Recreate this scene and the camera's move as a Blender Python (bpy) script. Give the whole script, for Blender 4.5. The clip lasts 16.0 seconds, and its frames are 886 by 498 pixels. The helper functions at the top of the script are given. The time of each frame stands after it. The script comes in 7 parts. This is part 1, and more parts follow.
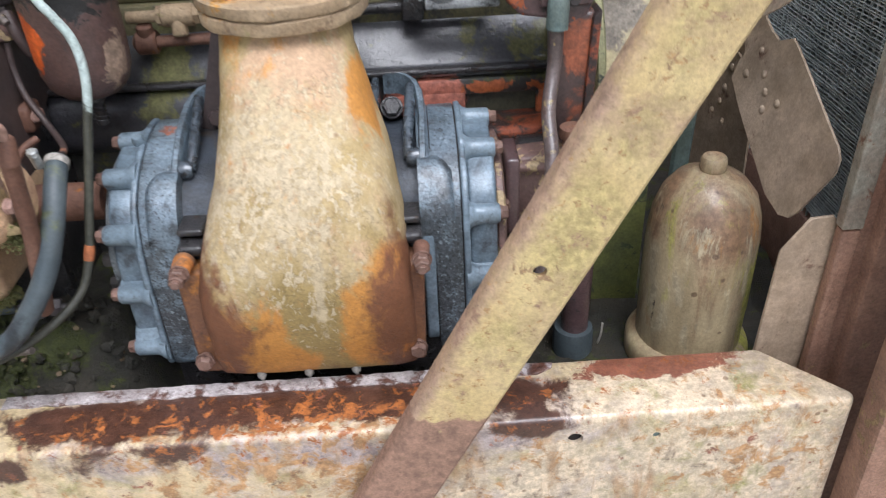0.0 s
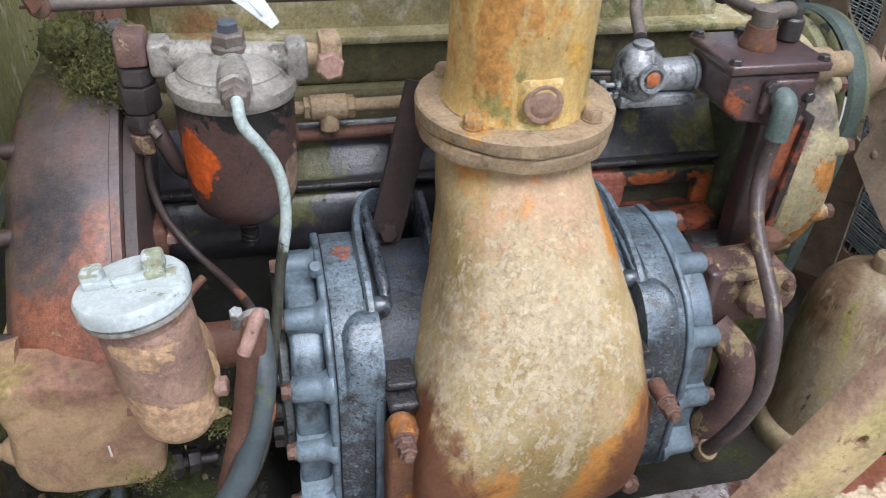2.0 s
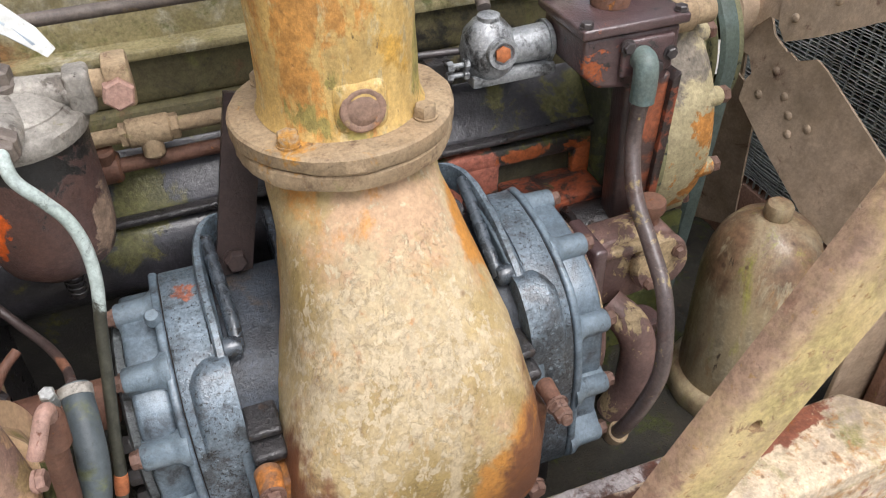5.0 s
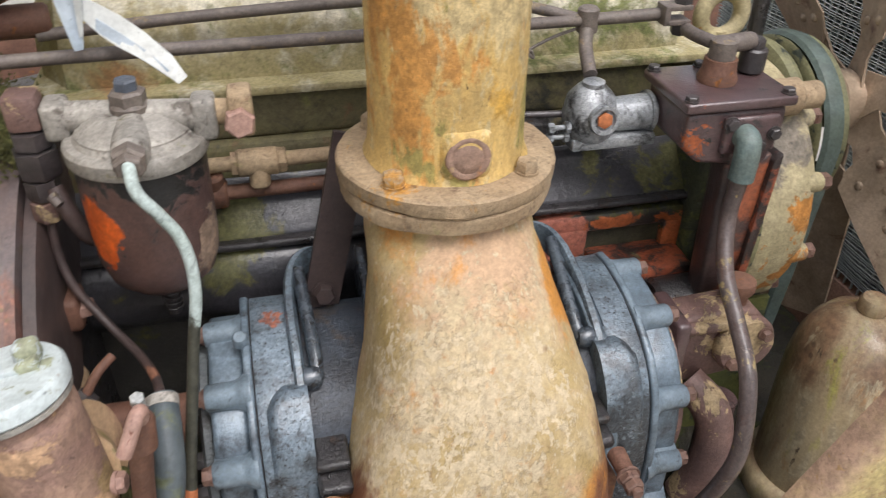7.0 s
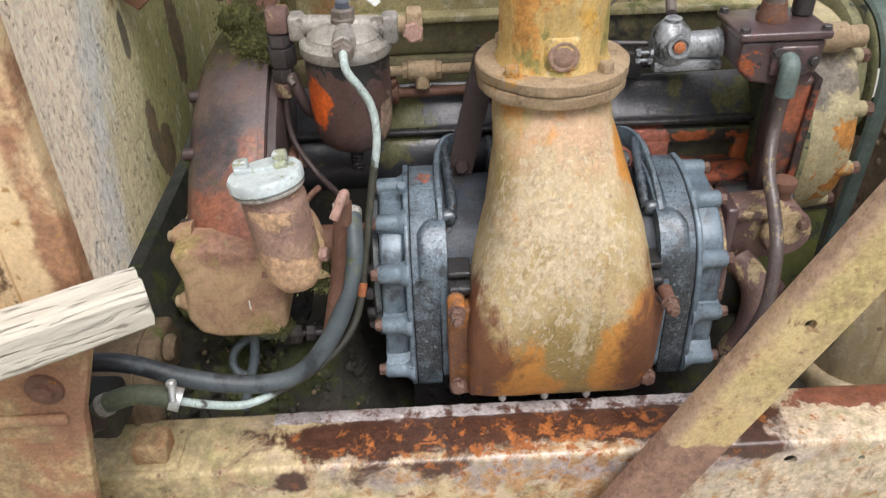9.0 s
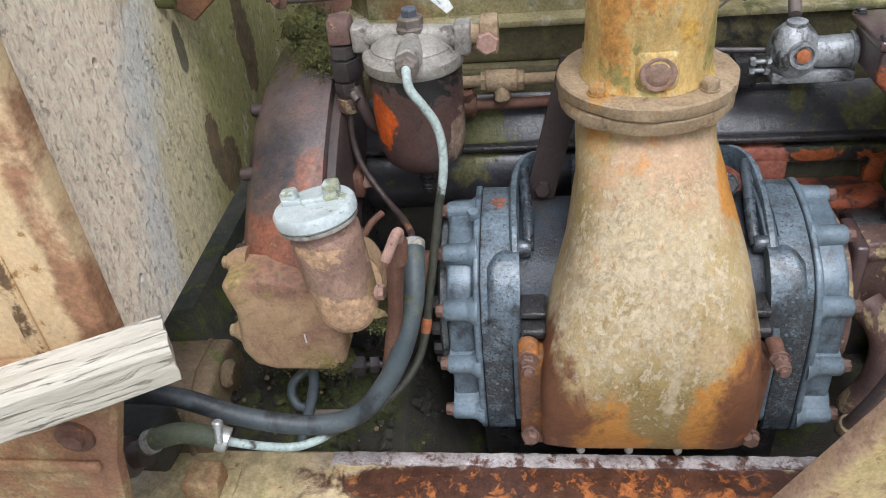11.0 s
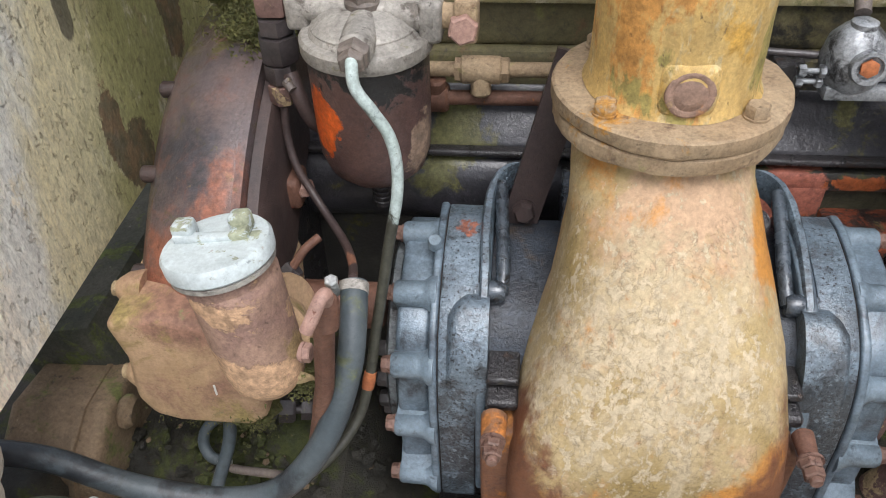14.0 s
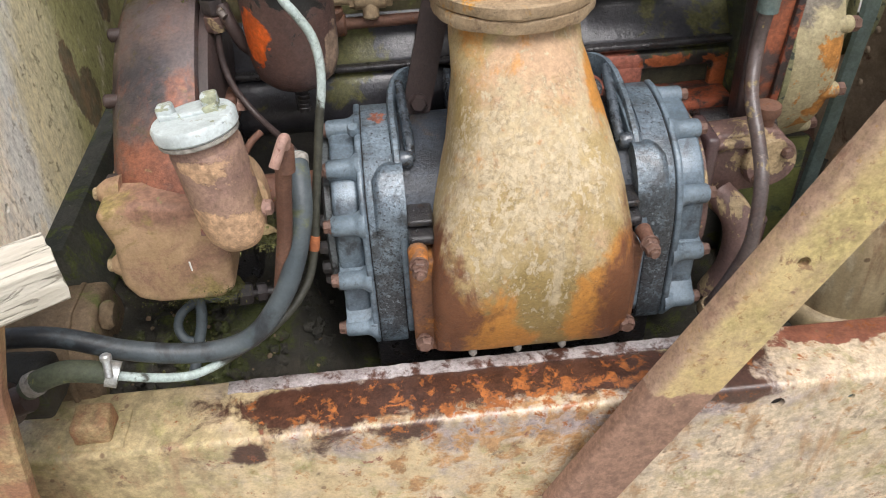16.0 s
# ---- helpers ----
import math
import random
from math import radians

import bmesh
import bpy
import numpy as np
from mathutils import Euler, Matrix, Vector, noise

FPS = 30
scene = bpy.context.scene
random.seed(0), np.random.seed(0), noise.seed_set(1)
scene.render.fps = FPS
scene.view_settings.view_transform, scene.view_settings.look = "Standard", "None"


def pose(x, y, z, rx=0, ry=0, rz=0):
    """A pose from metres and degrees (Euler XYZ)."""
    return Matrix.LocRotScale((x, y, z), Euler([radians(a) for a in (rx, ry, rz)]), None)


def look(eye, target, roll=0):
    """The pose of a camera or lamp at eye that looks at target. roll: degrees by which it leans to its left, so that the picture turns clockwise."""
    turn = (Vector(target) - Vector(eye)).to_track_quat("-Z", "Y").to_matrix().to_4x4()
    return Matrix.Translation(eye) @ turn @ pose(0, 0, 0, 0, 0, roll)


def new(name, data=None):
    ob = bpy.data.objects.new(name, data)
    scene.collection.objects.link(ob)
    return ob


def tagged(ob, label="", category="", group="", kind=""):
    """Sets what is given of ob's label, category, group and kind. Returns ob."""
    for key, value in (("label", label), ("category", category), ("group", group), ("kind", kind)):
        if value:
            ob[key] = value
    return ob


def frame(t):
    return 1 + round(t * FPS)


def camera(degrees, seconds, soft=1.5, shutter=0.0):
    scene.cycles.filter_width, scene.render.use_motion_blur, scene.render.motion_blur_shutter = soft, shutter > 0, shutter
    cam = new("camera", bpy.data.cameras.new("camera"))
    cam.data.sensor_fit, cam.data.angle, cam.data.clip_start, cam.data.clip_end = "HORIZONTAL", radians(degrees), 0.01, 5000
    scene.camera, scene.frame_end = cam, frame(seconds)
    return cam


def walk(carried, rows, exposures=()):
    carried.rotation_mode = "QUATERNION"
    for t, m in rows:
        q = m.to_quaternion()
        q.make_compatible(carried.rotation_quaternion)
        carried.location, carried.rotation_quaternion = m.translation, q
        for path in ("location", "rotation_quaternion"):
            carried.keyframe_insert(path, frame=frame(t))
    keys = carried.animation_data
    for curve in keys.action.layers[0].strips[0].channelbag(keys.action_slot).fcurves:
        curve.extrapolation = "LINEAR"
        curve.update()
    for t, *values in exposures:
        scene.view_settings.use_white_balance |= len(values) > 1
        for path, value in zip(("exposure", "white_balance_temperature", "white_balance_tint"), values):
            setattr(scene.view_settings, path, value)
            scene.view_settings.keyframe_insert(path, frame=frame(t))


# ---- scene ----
cam = camera(58.3, 16.0, soft=1.0, shutter=0.25)
PATH = [
    (0, (0.116, -0.586, 1.295), (0.156, 1.08, 0.189), -2.8),
    (0.5, (0.03, -0.644, 1.355), (0.143, 1.057, 0.31), -1.4),
    (1, (0.01, -0.578, 1.364), (-0.027, 1.146, 0.35), -2.0),
    (1.5, (-0.045, -0.505, 1.363), (-0.013, 1.203, 0.323), -2.2),
    (2, (-0.182, -0.395, 1.365), (0.237, 1.169, 0.191), 3.4),
    (2.5, (-0.204, -0.335, 1.341), (0.247, 1.115, 0.039), 6.1),
    (3, (-0.188, -0.356, 1.334), (0.163, 1.084, -0.009), 3.7),
    (3.5, (-0.177, -0.356, 1.341), (0.131, 1.072, -0.025), 2.0),
    (4, (-0.171, -0.357, 1.346), (0.131, 1.073, -0.019), 0.7),
    (4.5, (-0.1, -0.343, 1.358), (0.338, 1.105, 0.05), -2.3),
    (4.7, (-0.095, -0.344, 1.361), (0.43, 1.095, 0.075), -1.2),
    (6.8, (-0.09, -0.347, 1.37), (0.352, 1.272, 0.282), -2.8),
    (7, (-0.112, -0.352, 1.361), (0.281, 1.253, 0.234), 0.9),
    (7.5, (-0.121, -0.436, 1.405), (0.11, 1.196, 0.273), -1.6),
    (8, (-0.109, -0.574, 1.445), (0.008, 1.103, 0.361), -3.2),
    (8.5, (-0.109, -0.618, 1.415), (-0.02, 1.074, 0.352), -2.8),
    (9, (-0.123, -0.616, 1.405), (-0.091, 1.022, 0.258), -2.1),
    (9.5, (-0.126, -0.566, 1.416), (-0.195, 0.996, 0.169), -3.0),
    (10, (-0.109, -0.547, 1.435), (-0.323, 1.012, 0.202), -5.9),
    (10.2, (-0.102, -0.538, 1.428), (-0.339, 1.034, 0.214), -6.3),
    (12.3, (-0.076, -0.488, 1.383), (-0.328, 1.121, 0.222), -6.3),
    (12.5, (-0.074, -0.476, 1.386), (-0.334, 1.126, 0.217), -6.4),
    (13, (-0.088, -0.427, 1.38), (-0.325, 1.152, 0.175), -4.8),
    (13.5, (-0.087, -0.348, 1.374), (-0.327, 1.152, 0.073), -4.1),
    (14, (-0.089, -0.344, 1.362), (-0.273, 1.167, 0.065), -2.2),
    (14.5, (-0.088, -0.387, 1.372), (-0.244, 1.088, 0.03), -2.7),
    (15, (-0.109, -0.489, 1.368), (-0.175, 1.053, 0.096), -3.0),
    (15.5, (-0.112, -0.535, 1.36), (-0.082, 1.015, 0.096), -2.8),
    (16, (-0.113, -0.557, 1.367), (-0.013, 0.988, 0.101), -3.0),
]
walk(cam, [(t, look(eye, target, roll)) for t, eye, target, roll in PATH], exposures=[(0.0, 0.76, 5900, 12), (1.0, 0.6, 5850, 12), (3.5, 0.62, 6050, 12), (4.5, 0.72, 6350, 13), (7.0, 0.57, 6400, 13), (7.5, 0.68, 6350, 12), (8.0, 0.76, 6350, 12), (8.5, 0.6, 6400, 12), (9.0, 0.57, 6400, 12), (9.5, 0.52, 6350, 12), (10.0, 0.5, 6150, 11), (12.5, 0.44, 5950, 11), (13.0, 0.44, 6000, 11), (14.0, 0.58, 6200, 12), (15.0, 0.75, 6250, 11), (16.0, 0.63, 6450, 12)])

# ---- light ----
world = bpy.data.worlds.new("sky")
scene.world = world
world.use_nodes = True
wn = world.node_tree
sky = wn.nodes.new("ShaderNodeTexSky")
sky.sky_type, sky.sun_disc = "NISHITA", False
sky.sun_elevation, sky.sun_rotation = radians(63), radians(160)
sky.air_density, sky.dust_density, sky.ozone_density = 1.0, 4.0, 1.0
haze = wn.nodes.new("ShaderNodeHueSaturation")
haze.inputs["Saturation"].default_value = 0.35
wn.links.new(sky.outputs["Color"], haze.inputs["Color"])
wn.links.new(haze.outputs["Color"], wn.nodes["Background"].inputs["Color"])
wn.nodes["Background"].inputs["Strength"].default_value = 0.12

sun_data = bpy.data.lights.new("sun", "SUN")
sun_data.energy, sun_data.angle, sun_data.color = 1.95, radians(42), (1.0, 0.98, 0.95)
sun = new("sun", sun_data)
sun.matrix_world = look((0.8, -2.2, 5.6), (0, 0, 1))


# ---- materials ----
class Nodes:
    """A short hand for node materials."""

    def __init__(self, name):
        self.mat = bpy.data.materials.new(name)
        self.mat.use_nodes = True
        self.t = self.mat.node_tree
        self.bsdf = self.t.nodes["Principled BSDF"]
        geo = self.t.nodes.new("ShaderNodeNewGeometry")
        self.pos, self.normal = geo.outputs["Position"], geo.outputs["Normal"]

    def put(self, value, socket):
        if isinstance(value, bpy.types.NodeSocket):
            self.t.links.new(value, socket)
        elif isinstance(value, tuple) and len(value) == 3 and socket.type == "RGBA":
            socket.default_value = (*value, 1)
        else:
            socket.default_value = value

    def math(self, op, a, b=0.0, c=0.0, clamp=False):
        n = self.t.nodes.new("ShaderNodeMath")
        n.operation, n.use_clamp = op, clamp
        for s, v in zip(n.inputs, (a, b, c)):
            self.put(v, s)
        return n.outputs[0]

    def vec(self, op, a, b=(0, 0, 0)):
        n = self.t.nodes.new("ShaderNodeVectorMath")
        n.operation = op
        self.put(a, n.inputs[0]), self.put(b, n.inputs[1])
        return n.outputs["Value"] if op in ("DISTANCE", "LENGTH", "DOT_PRODUCT") else n.outputs[0]

    def noise(self, scale, detail=4.0, rough=0.6, stretch=(1, 1, 1), shift=0.0, warp=0.0):
        p = self.pos
        if stretch != (1, 1, 1):
            p = self.vec("MULTIPLY", p, stretch)
        if shift:
            p = self.vec("ADD", p, (shift, shift * 1.7, shift * 0.6))
        n = self.t.nodes.new("ShaderNodeTexNoise")
        self.put(p, n.inputs["Vector"])
        n.inputs["Scale"].default_value, n.inputs["Detail"].default_value = scale, detail
        n.inputs["Roughness"].default_value, n.inputs["Distortion"].default_value = rough, warp
        return n.outputs["Fac"]

    def cells(self, scale, feature="F1", stretch=(1, 1, 1)):
        n = self.t.nodes.new("ShaderNodeTexVoronoi")
        n.feature = feature
        self.put(self.vec("MULTIPLY", self.pos, stretch), n.inputs["Vector"])
        n.inputs["Scale"].default_value = scale
        return n.outputs["Distance"]

    def step(self, value, lo, hi):
        n = self.t.nodes.new("ShaderNodeMapRange")
        n.interpolation_type, n.clamp = "SMOOTHSTEP", True
        for s, v in zip(n.inputs, (value, lo, hi, 0.0, 1.0)):
            self.put(v, s)
        return n.outputs[0]

    def blob(self, centre, radius, squash=(1, 1, 1)):
        """1 at the centre, 0 at the radius."""
        d = self.vec("LENGTH", self.vec("MULTIPLY", self.vec("SUBTRACT", self.pos, centre), squash))
        return self.math("SUBTRACT", 1.0, self.math("DIVIDE", d, radius), clamp=True)

    def mix(self, fac, a, b):
        n = self.t.nodes.new("ShaderNodeMix")
        n.data_type = "RGBA"
        self.put(fac, n.inputs[0]), self.put(a, n.inputs[6]), self.put(b, n.inputs[7])
        return n.outputs[2]

    def lerp(self, fac, a, b):
        n = self.t.nodes.new("ShaderNodeMix")
        self.put(fac, n.inputs[0]), self.put(a, n.inputs[2]), self.put(b, n.inputs[3])
        return n.outputs[0]

    def finish(self, colour, rough, bump=None, strength=0.3, depth=0.002, metal=0.0, coat=0.0):
        self.put(colour, self.bsdf.inputs["Base Color"])
        self.put(rough, self.bsdf.inputs["Roughness"])
        self.put(metal, self.bsdf.inputs["Metallic"])
        self.put(coat, self.bsdf.inputs["Coat Weight"])
        self.bsdf.inputs["Coat Roughness"].default_value = 0.13
        if bump is not None:
            b = self.t.nodes.new("ShaderNodeBump")
            b.inputs["Strength"].default_value, b.inputs["Distance"].default_value = strength, depth
            self.put(bump, b.inputs["Height"])
            self.t.links.new(b.outputs[0], self.bsdf.inputs["Normal"])
            if coat:
                # the oily film lies smoother than the metal under it
                film = self.t.nodes.new("ShaderNodeBump")
                film.inputs["Strength"].default_value, film.inputs["Distance"].default_value = strength * 0.35, depth
                self.put(bump, film.inputs["Height"])
                self.t.links.new(film.outputs[0], self.bsdf.inputs["Coat Normal"])
        return self.mat


def worn(name, base, other, layers=(), spots=None, rough=0.6, grain=0.25, bump=0.5, metal=0.0, coat=0.0, scale=18.0, stretch=(1, 1, 1), depth=0.0015, pits=0.45, fine=420, cracks=None, mottle=0.4, shade=0.62):
    """A weathered surface: two tones mixed at large scale, layers of (colour, scale, threshold, blobs, roughness, softness) over them, spots, grain and pits."""
    m = Nodes(name)
    col = m.mix(m.step(m.noise(scale, 6, 0.66, stretch), 0.36, 0.64), base, other)
    r = m.math("ADD", rough - 0.12, m.math("MULTIPLY", m.noise(70, 3, shift=3.1), 0.24))
    grit = m.noise(fine, 4, 0.7, shift=4.4)
    height = m.math("MULTIPLY", grit, 0.8)
    for i, (colour, s, threshold, blobs, rr, *soft) in enumerate(layers):
        f = m.noise(s, soft[1] if len(soft) > 1 else 8, 0.70, soft[2] if len(soft) > 2 else stretch, shift=1.3 + i * 2.7, warp=0.4)
        for b in blobs:
            if b[0] == "band":
                u = m.vec("DOT_PRODUCT", m.pos, b[1])
                f = m.math("MULTIPLY_ADD", m.math("SUBTRACT", m.step(u, b[2] - b[5], b[2] + b[5]), m.step(u, b[3] - b[5], b[3] + b[5])), b[4], f)
                continue
            gain = b[2] if len(b) > 2 else 0.6
            squash = b[3] if len(b) > 3 else (1, 1, 1)
            f = m.math("MULTIPLY_ADD", m.blob(b[0], b[1], squash), gain, f)
        w = soft[0] if soft else 0.02
        f = m.step(f, threshold - w, threshold + w)
        col = m.mix(f, col, m.mix(m.step(m.noise(120, 5, 0.7, shift=i + 0.4), 0.35, 0.65), colour, tuple(c * shade for c in colour)))
        r = m.lerp(f, r, rr)
        height = m.math("MULTIPLY_ADD", f, -0.5 if w < 0.03 else -0.1, height)
    if spots:
        colour, s, size = spots
        f = m.step(m.math("ADD", m.cells(s), m.math("MULTIPLY", m.noise(s * 2.2, 3), 0.3)), size + 0.20, size + 0.12)
        col = m.mix(m.math("MULTIPLY", f, 0.8), col, colour)
    tone = m.math("ADD", 1.0 - grain, m.math("MULTIPLY", m.step(m.noise(300, 5, 0.75, shift=5.0), 0.28, 0.72), 2 * grain))
    tone = m.math("MULTIPLY", tone, m.math("ADD", 1.0 - mottle / 2, m.math("MULTIPLY", m.step(m.noise(48, 6, 0.68, stretch, shift=8.0), 0.25, 0.75), mottle)))
    if cracks:
        # thin winding edges of lifted paint, gathered in patches
        rate, amount, blobs = cracks
        line = m.math("ABSOLUTE", m.math("SUBTRACT", m.noise(rate, 5, 0.62, (1, 1, 0.8), shift=9.3, warp=0.5), 0.5))
        line = m.step(line, 0.016, 0.004)
        where = m.noise(30, 4, 0.6, shift=11.0)
        for centre, radius, gain, squash in blobs:
            where = m.math("MULTIPLY_ADD", m.blob(centre, radius, squash), gain, where)
        line = m.math("MULTIPLY", line, m.step(where, 0.52, 0.66))
        tone = m.math("MULTIPLY", tone, m.math("SUBTRACT", 1.0, m.math("MULTIPLY", line, amount)))
        height = m.math("MULTIPLY_ADD", line, -0.45, height)
    if pits:
        pit = m.math("MULTIPLY", m.step(m.noise(210, 6, 0.75, shift=6.6, warp=0.3), 0.60, 0.70), pits)
        tone = m.math("MULTIPLY", tone, m.math("SUBTRACT", 1.0, pit))
        height = m.math("SUBTRACT", height, pit)
    n = m.t.nodes.new("ShaderNodeVectorMath")
    n.operation = "SCALE"
    m.put(col, n.inputs[0]), m.put(tone, n.inputs["Scale"])
    return m.finish(n.outputs[0], r, height, bump, depth, metal, coat)


M = {}
M["duct"] = worn("flaking_ochre_paint_low_shade", (0.44, 0.335, 0.18), (0.385, 0.285, 0.125), [
    ((0.50, 0.335, 0.205), 22, 0.60, [((0.03, 0.03, 1.06), 0.065, 0.30), ((-0.02, 0.04, 1.05), 0.05, 0.16)], 0.8, 0.08),
    ((0.485, 0.385, 0.235), 26, 0.60, [((-0.03, 0.0, 0.985), 0.085, 0.22, (0.9, 1, 0.7)), ((0.03, 0.0, 0.99), 0.07, 0.16)], 0.85, 0.10, 7),
    # ochre staining, its low blob also paints in the shade under the bulge
    ((0.31, 0.22, 0.08), 18, 0.60, [((0.0, -0.02, 0.79), 0.13, 0.52, (0.7, 1, 1.1)), ((-0.05, 0.05, 1.0), 0.06, 0.12), ((0.05, -0.03, 0.90), 0.06, 0.12)], 0.7, 0.12),
    ((0.515, 0.42, 0.275), 150, 0.605, [((-0.03, 0.0, 0.975), 0.095, 0.15, (0.9, 1, 0.7)), ((0.02, -0.035, 0.895), 0.085, 0.05, (2, 1, 0.8)), ((0.03, 0.0, 0.98), 0.06, 0.10)], 0.85, 0.006, 8),
    ((0.50, 0.40, 0.25), 40, 0.64, [((0.022, -0.035, 0.885), 0.07, 0.24, (6, 1, 0.75))], 0.85, 0.05, 7, (1, 1, 0.3)),
    ((0.52, 0.235, 0.05), 24, 0.64, [((-0.066, -0.02, 0.815), 0.085, 0.46, (1, 1, 0.9)), ((0.088, -0.02, 0.840), 0.07, 0.44, (1, 1, 0.7)), ((-0.055, -0.01, 0.792), 0.06, 0.25, (0.7, 1, 1.3)), ((0.082, 0.06, 1.032), 0.045, 0.58, (1.3, 0.5, 1)), ((-0.04, 0.06, 1.085), 0.06, 0.24), ((0.09, 0.0, 0.89), 0.06, 0.20)], 0.6, 0.08),
    ((0.165, 0.066, 0.030), 44, 0.70, [((-0.092, -0.012, 0.846), 0.068, 0.78, (1.0, 1, 0.66)), ((0.104, -0.012, 0.842), 0.070, 0.78, (1.1, 1, 0.56)), ((-0.090, 0.005, 0.93), 0.045, 0.28, (1.6, 1, 0.5)), ((0.108, -0.01, 0.778), 0.045, 0.30), ((-0.10, -0.01, 0.778), 0.05, 0.36)], 0.55, 0.14, 8),
    ((0.44, 0.165, 0.035), 46, 0.68, [((-0.098, -0.012, 0.80), 0.06, 0.16), ((0.096, -0.012, 0.80), 0.06, 0.17)], 0.6, 0.07, 8)],
    spots=((0.30, 0.20, 0.11), 26, 0.0), rough=0.72, bump=0.6, grain=0.16, depth=0.0015, pits=0.3, fine=340, mottle=0.16, shade=0.86, stretch=(1, 1, 0.6),
    cracks=(110, 0.28, [((-0.02, 0.0, 0.965), 0.11, 0.22, (0.8, 1, 0.7)), ((0.02, -0.03, 0.90), 0.08, 0.12, (1, 1, 1))]))
M["pipe"] = worn("orange_ochre_paint", (0.53, 0.345, 0.11), (0.47, 0.325, 0.12), [
    ((0.58, 0.45, 0.225), 60, 0.61, [("band", (0, 0, 1), 1.195, 2.0, 0.12, 0.03), ((0.03, 0.07, 1.22), 0.06, 0.12)], 0.8, 0.04, 5),
    ((0.57, 0.28, 0.07), 55, 0.63, [((-0.036, 0.085, 1.175), 0.055, 0.22, (1, 1, 0.8)), ((-0.04, 0.09, 1.22), 0.04, 0.14), ((-0.01, 0.07, 1.13), 0.04, 0.12)], 0.6, 0.05, 6),
    ((0.58, 0.34, 0.07), 30, 0.66, [((-0.02, 0.07, 1.125), 0.03, 0.15), ((0.04, 0.08, 1.15), 0.03, 0.15)], 0.6, 0.05),
    ((0.34, 0.28, 0.085), 70, 0.67, [((-0.02, 0.07, 1.126), 0.016, 0.30), ((-0.034, 0.08, 1.128), 0.016, 0.3), ((-0.012, 0.07, 1.15), 0.012, 0.25), ((0.006, 0.06, 1.12), 0.02, 0.25), ((0.055, 0.10, 1.14), 0.03, 0.30, (1, 1, 0.6))], 0.75, 0.05),
    ((0.30, 0.20, 0.085), 140, 0.66, [], 0.75, 0.02)], rough=0.66, bump=0.6, grain=0.2, stretch=(1, 1, 0.45), depth=0.0016, pits=0.35)
M["plug_brown"] = worn("pinkish_brown_plug", (0.29, 0.185, 0.13), (0.23, 0.145, 0.105), [((0.48, 0.33, 0.16), 60, 0.64, [], 0.8, 0.05), ((0.42, 0.20, 0.08), 40, 0.66, [], 0.7, 0.05)], rough=0.7, bump=0.6)
M["flange"] = worn("dusty_tan_iron", (0.35, 0.26, 0.16), (0.29, 0.205, 0.12), [
    ((0.50, 0.25, 0.05), 50, 0.67, [((-0.04, 0.07, 1.11), 0.04, 0.2)], 0.7, 0.05), ((0.20, 0.125, 0.075), 60, 0.63, [], 0.7, 0.07), ((0.36, 0.31, 0.14), 40, 0.66, [], 0.8, 0.06), ((0.44, 0.36, 0.25), 80, 0.68, [], 0.8, 0.04)], rough=0.75, bump=0.8)
M["rust"] = worn("brown_rusted_iron", (0.17, 0.085, 0.055), (0.12, 0.055, 0.035), [((0.34, 0.13, 0.03), 60, 0.63, [], 0.8), ((0.3, 0.2, 0.12), 45, 0.68, [], 0.8)], rough=0.65, bump=0.7)
M["orange_rust"] = worn("orange_rusted_plate", (0.20, 0.095, 0.045), (0.13, 0.065, 0.038), [((0.46, 0.17, 0.035), 40, 0.60, [((-0.375, 0.17, 1.22), 0.04, 0.22), ((-0.1, -0.005, 0.905), 0.02, 0.25)], 0.8, 0.06), ((0.24, 0.20, 0.09), 40, 0.62, [], 0.85, 0.05)], rough=0.8, bump=0.8)
M["bolt"] = worn("rusted_bolt", (0.13, 0.075, 0.055), (0.18, 0.105, 0.08), [((0.10, 0.045, 0.03), 120, 0.58, [], 0.6)], rough=0.55, bump=0.5, scale=60)
M["pink_bolt"] = worn("pinkish_rusted_bolt", (0.36, 0.225, 0.18), (0.28, 0.165, 0.13), [((0.2, 0.08, 0.05), 120, 0.62, [], 0.6)], rough=0.6, bump=0.5, scale=60)
M["grey"] = worn("wet_blue_grey_casting", (0.165, 0.212, 0.250), (0.115, 0.152, 0.185), [
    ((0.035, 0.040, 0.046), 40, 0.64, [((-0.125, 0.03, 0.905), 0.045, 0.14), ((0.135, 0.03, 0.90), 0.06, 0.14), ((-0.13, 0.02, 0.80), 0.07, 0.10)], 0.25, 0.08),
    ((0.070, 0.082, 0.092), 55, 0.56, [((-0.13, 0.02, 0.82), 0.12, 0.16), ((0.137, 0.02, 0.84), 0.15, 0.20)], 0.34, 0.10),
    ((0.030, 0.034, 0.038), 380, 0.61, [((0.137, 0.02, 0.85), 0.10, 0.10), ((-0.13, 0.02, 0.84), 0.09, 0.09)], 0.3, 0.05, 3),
    ((0.24, 0.295, 0.33), 250, 0.645, [((-0.13, 0.02, 0.82), 0.12, 0.05), ((0.137, 0.02, 0.84), 0.12, 0.05)], 0.34, 0.04, 4),
    ((0.34, 0.12, 0.07), 70, 0.76, [((-0.128, 0.135, 0.975), 0.025, 0.32)], 0.6, 0.05)], rough=0.40, bump=0.8, grain=0.3, coat=0.65, metal=0.22, depth=0.0018, fine=330, pits=0.5, mottle=0.5)
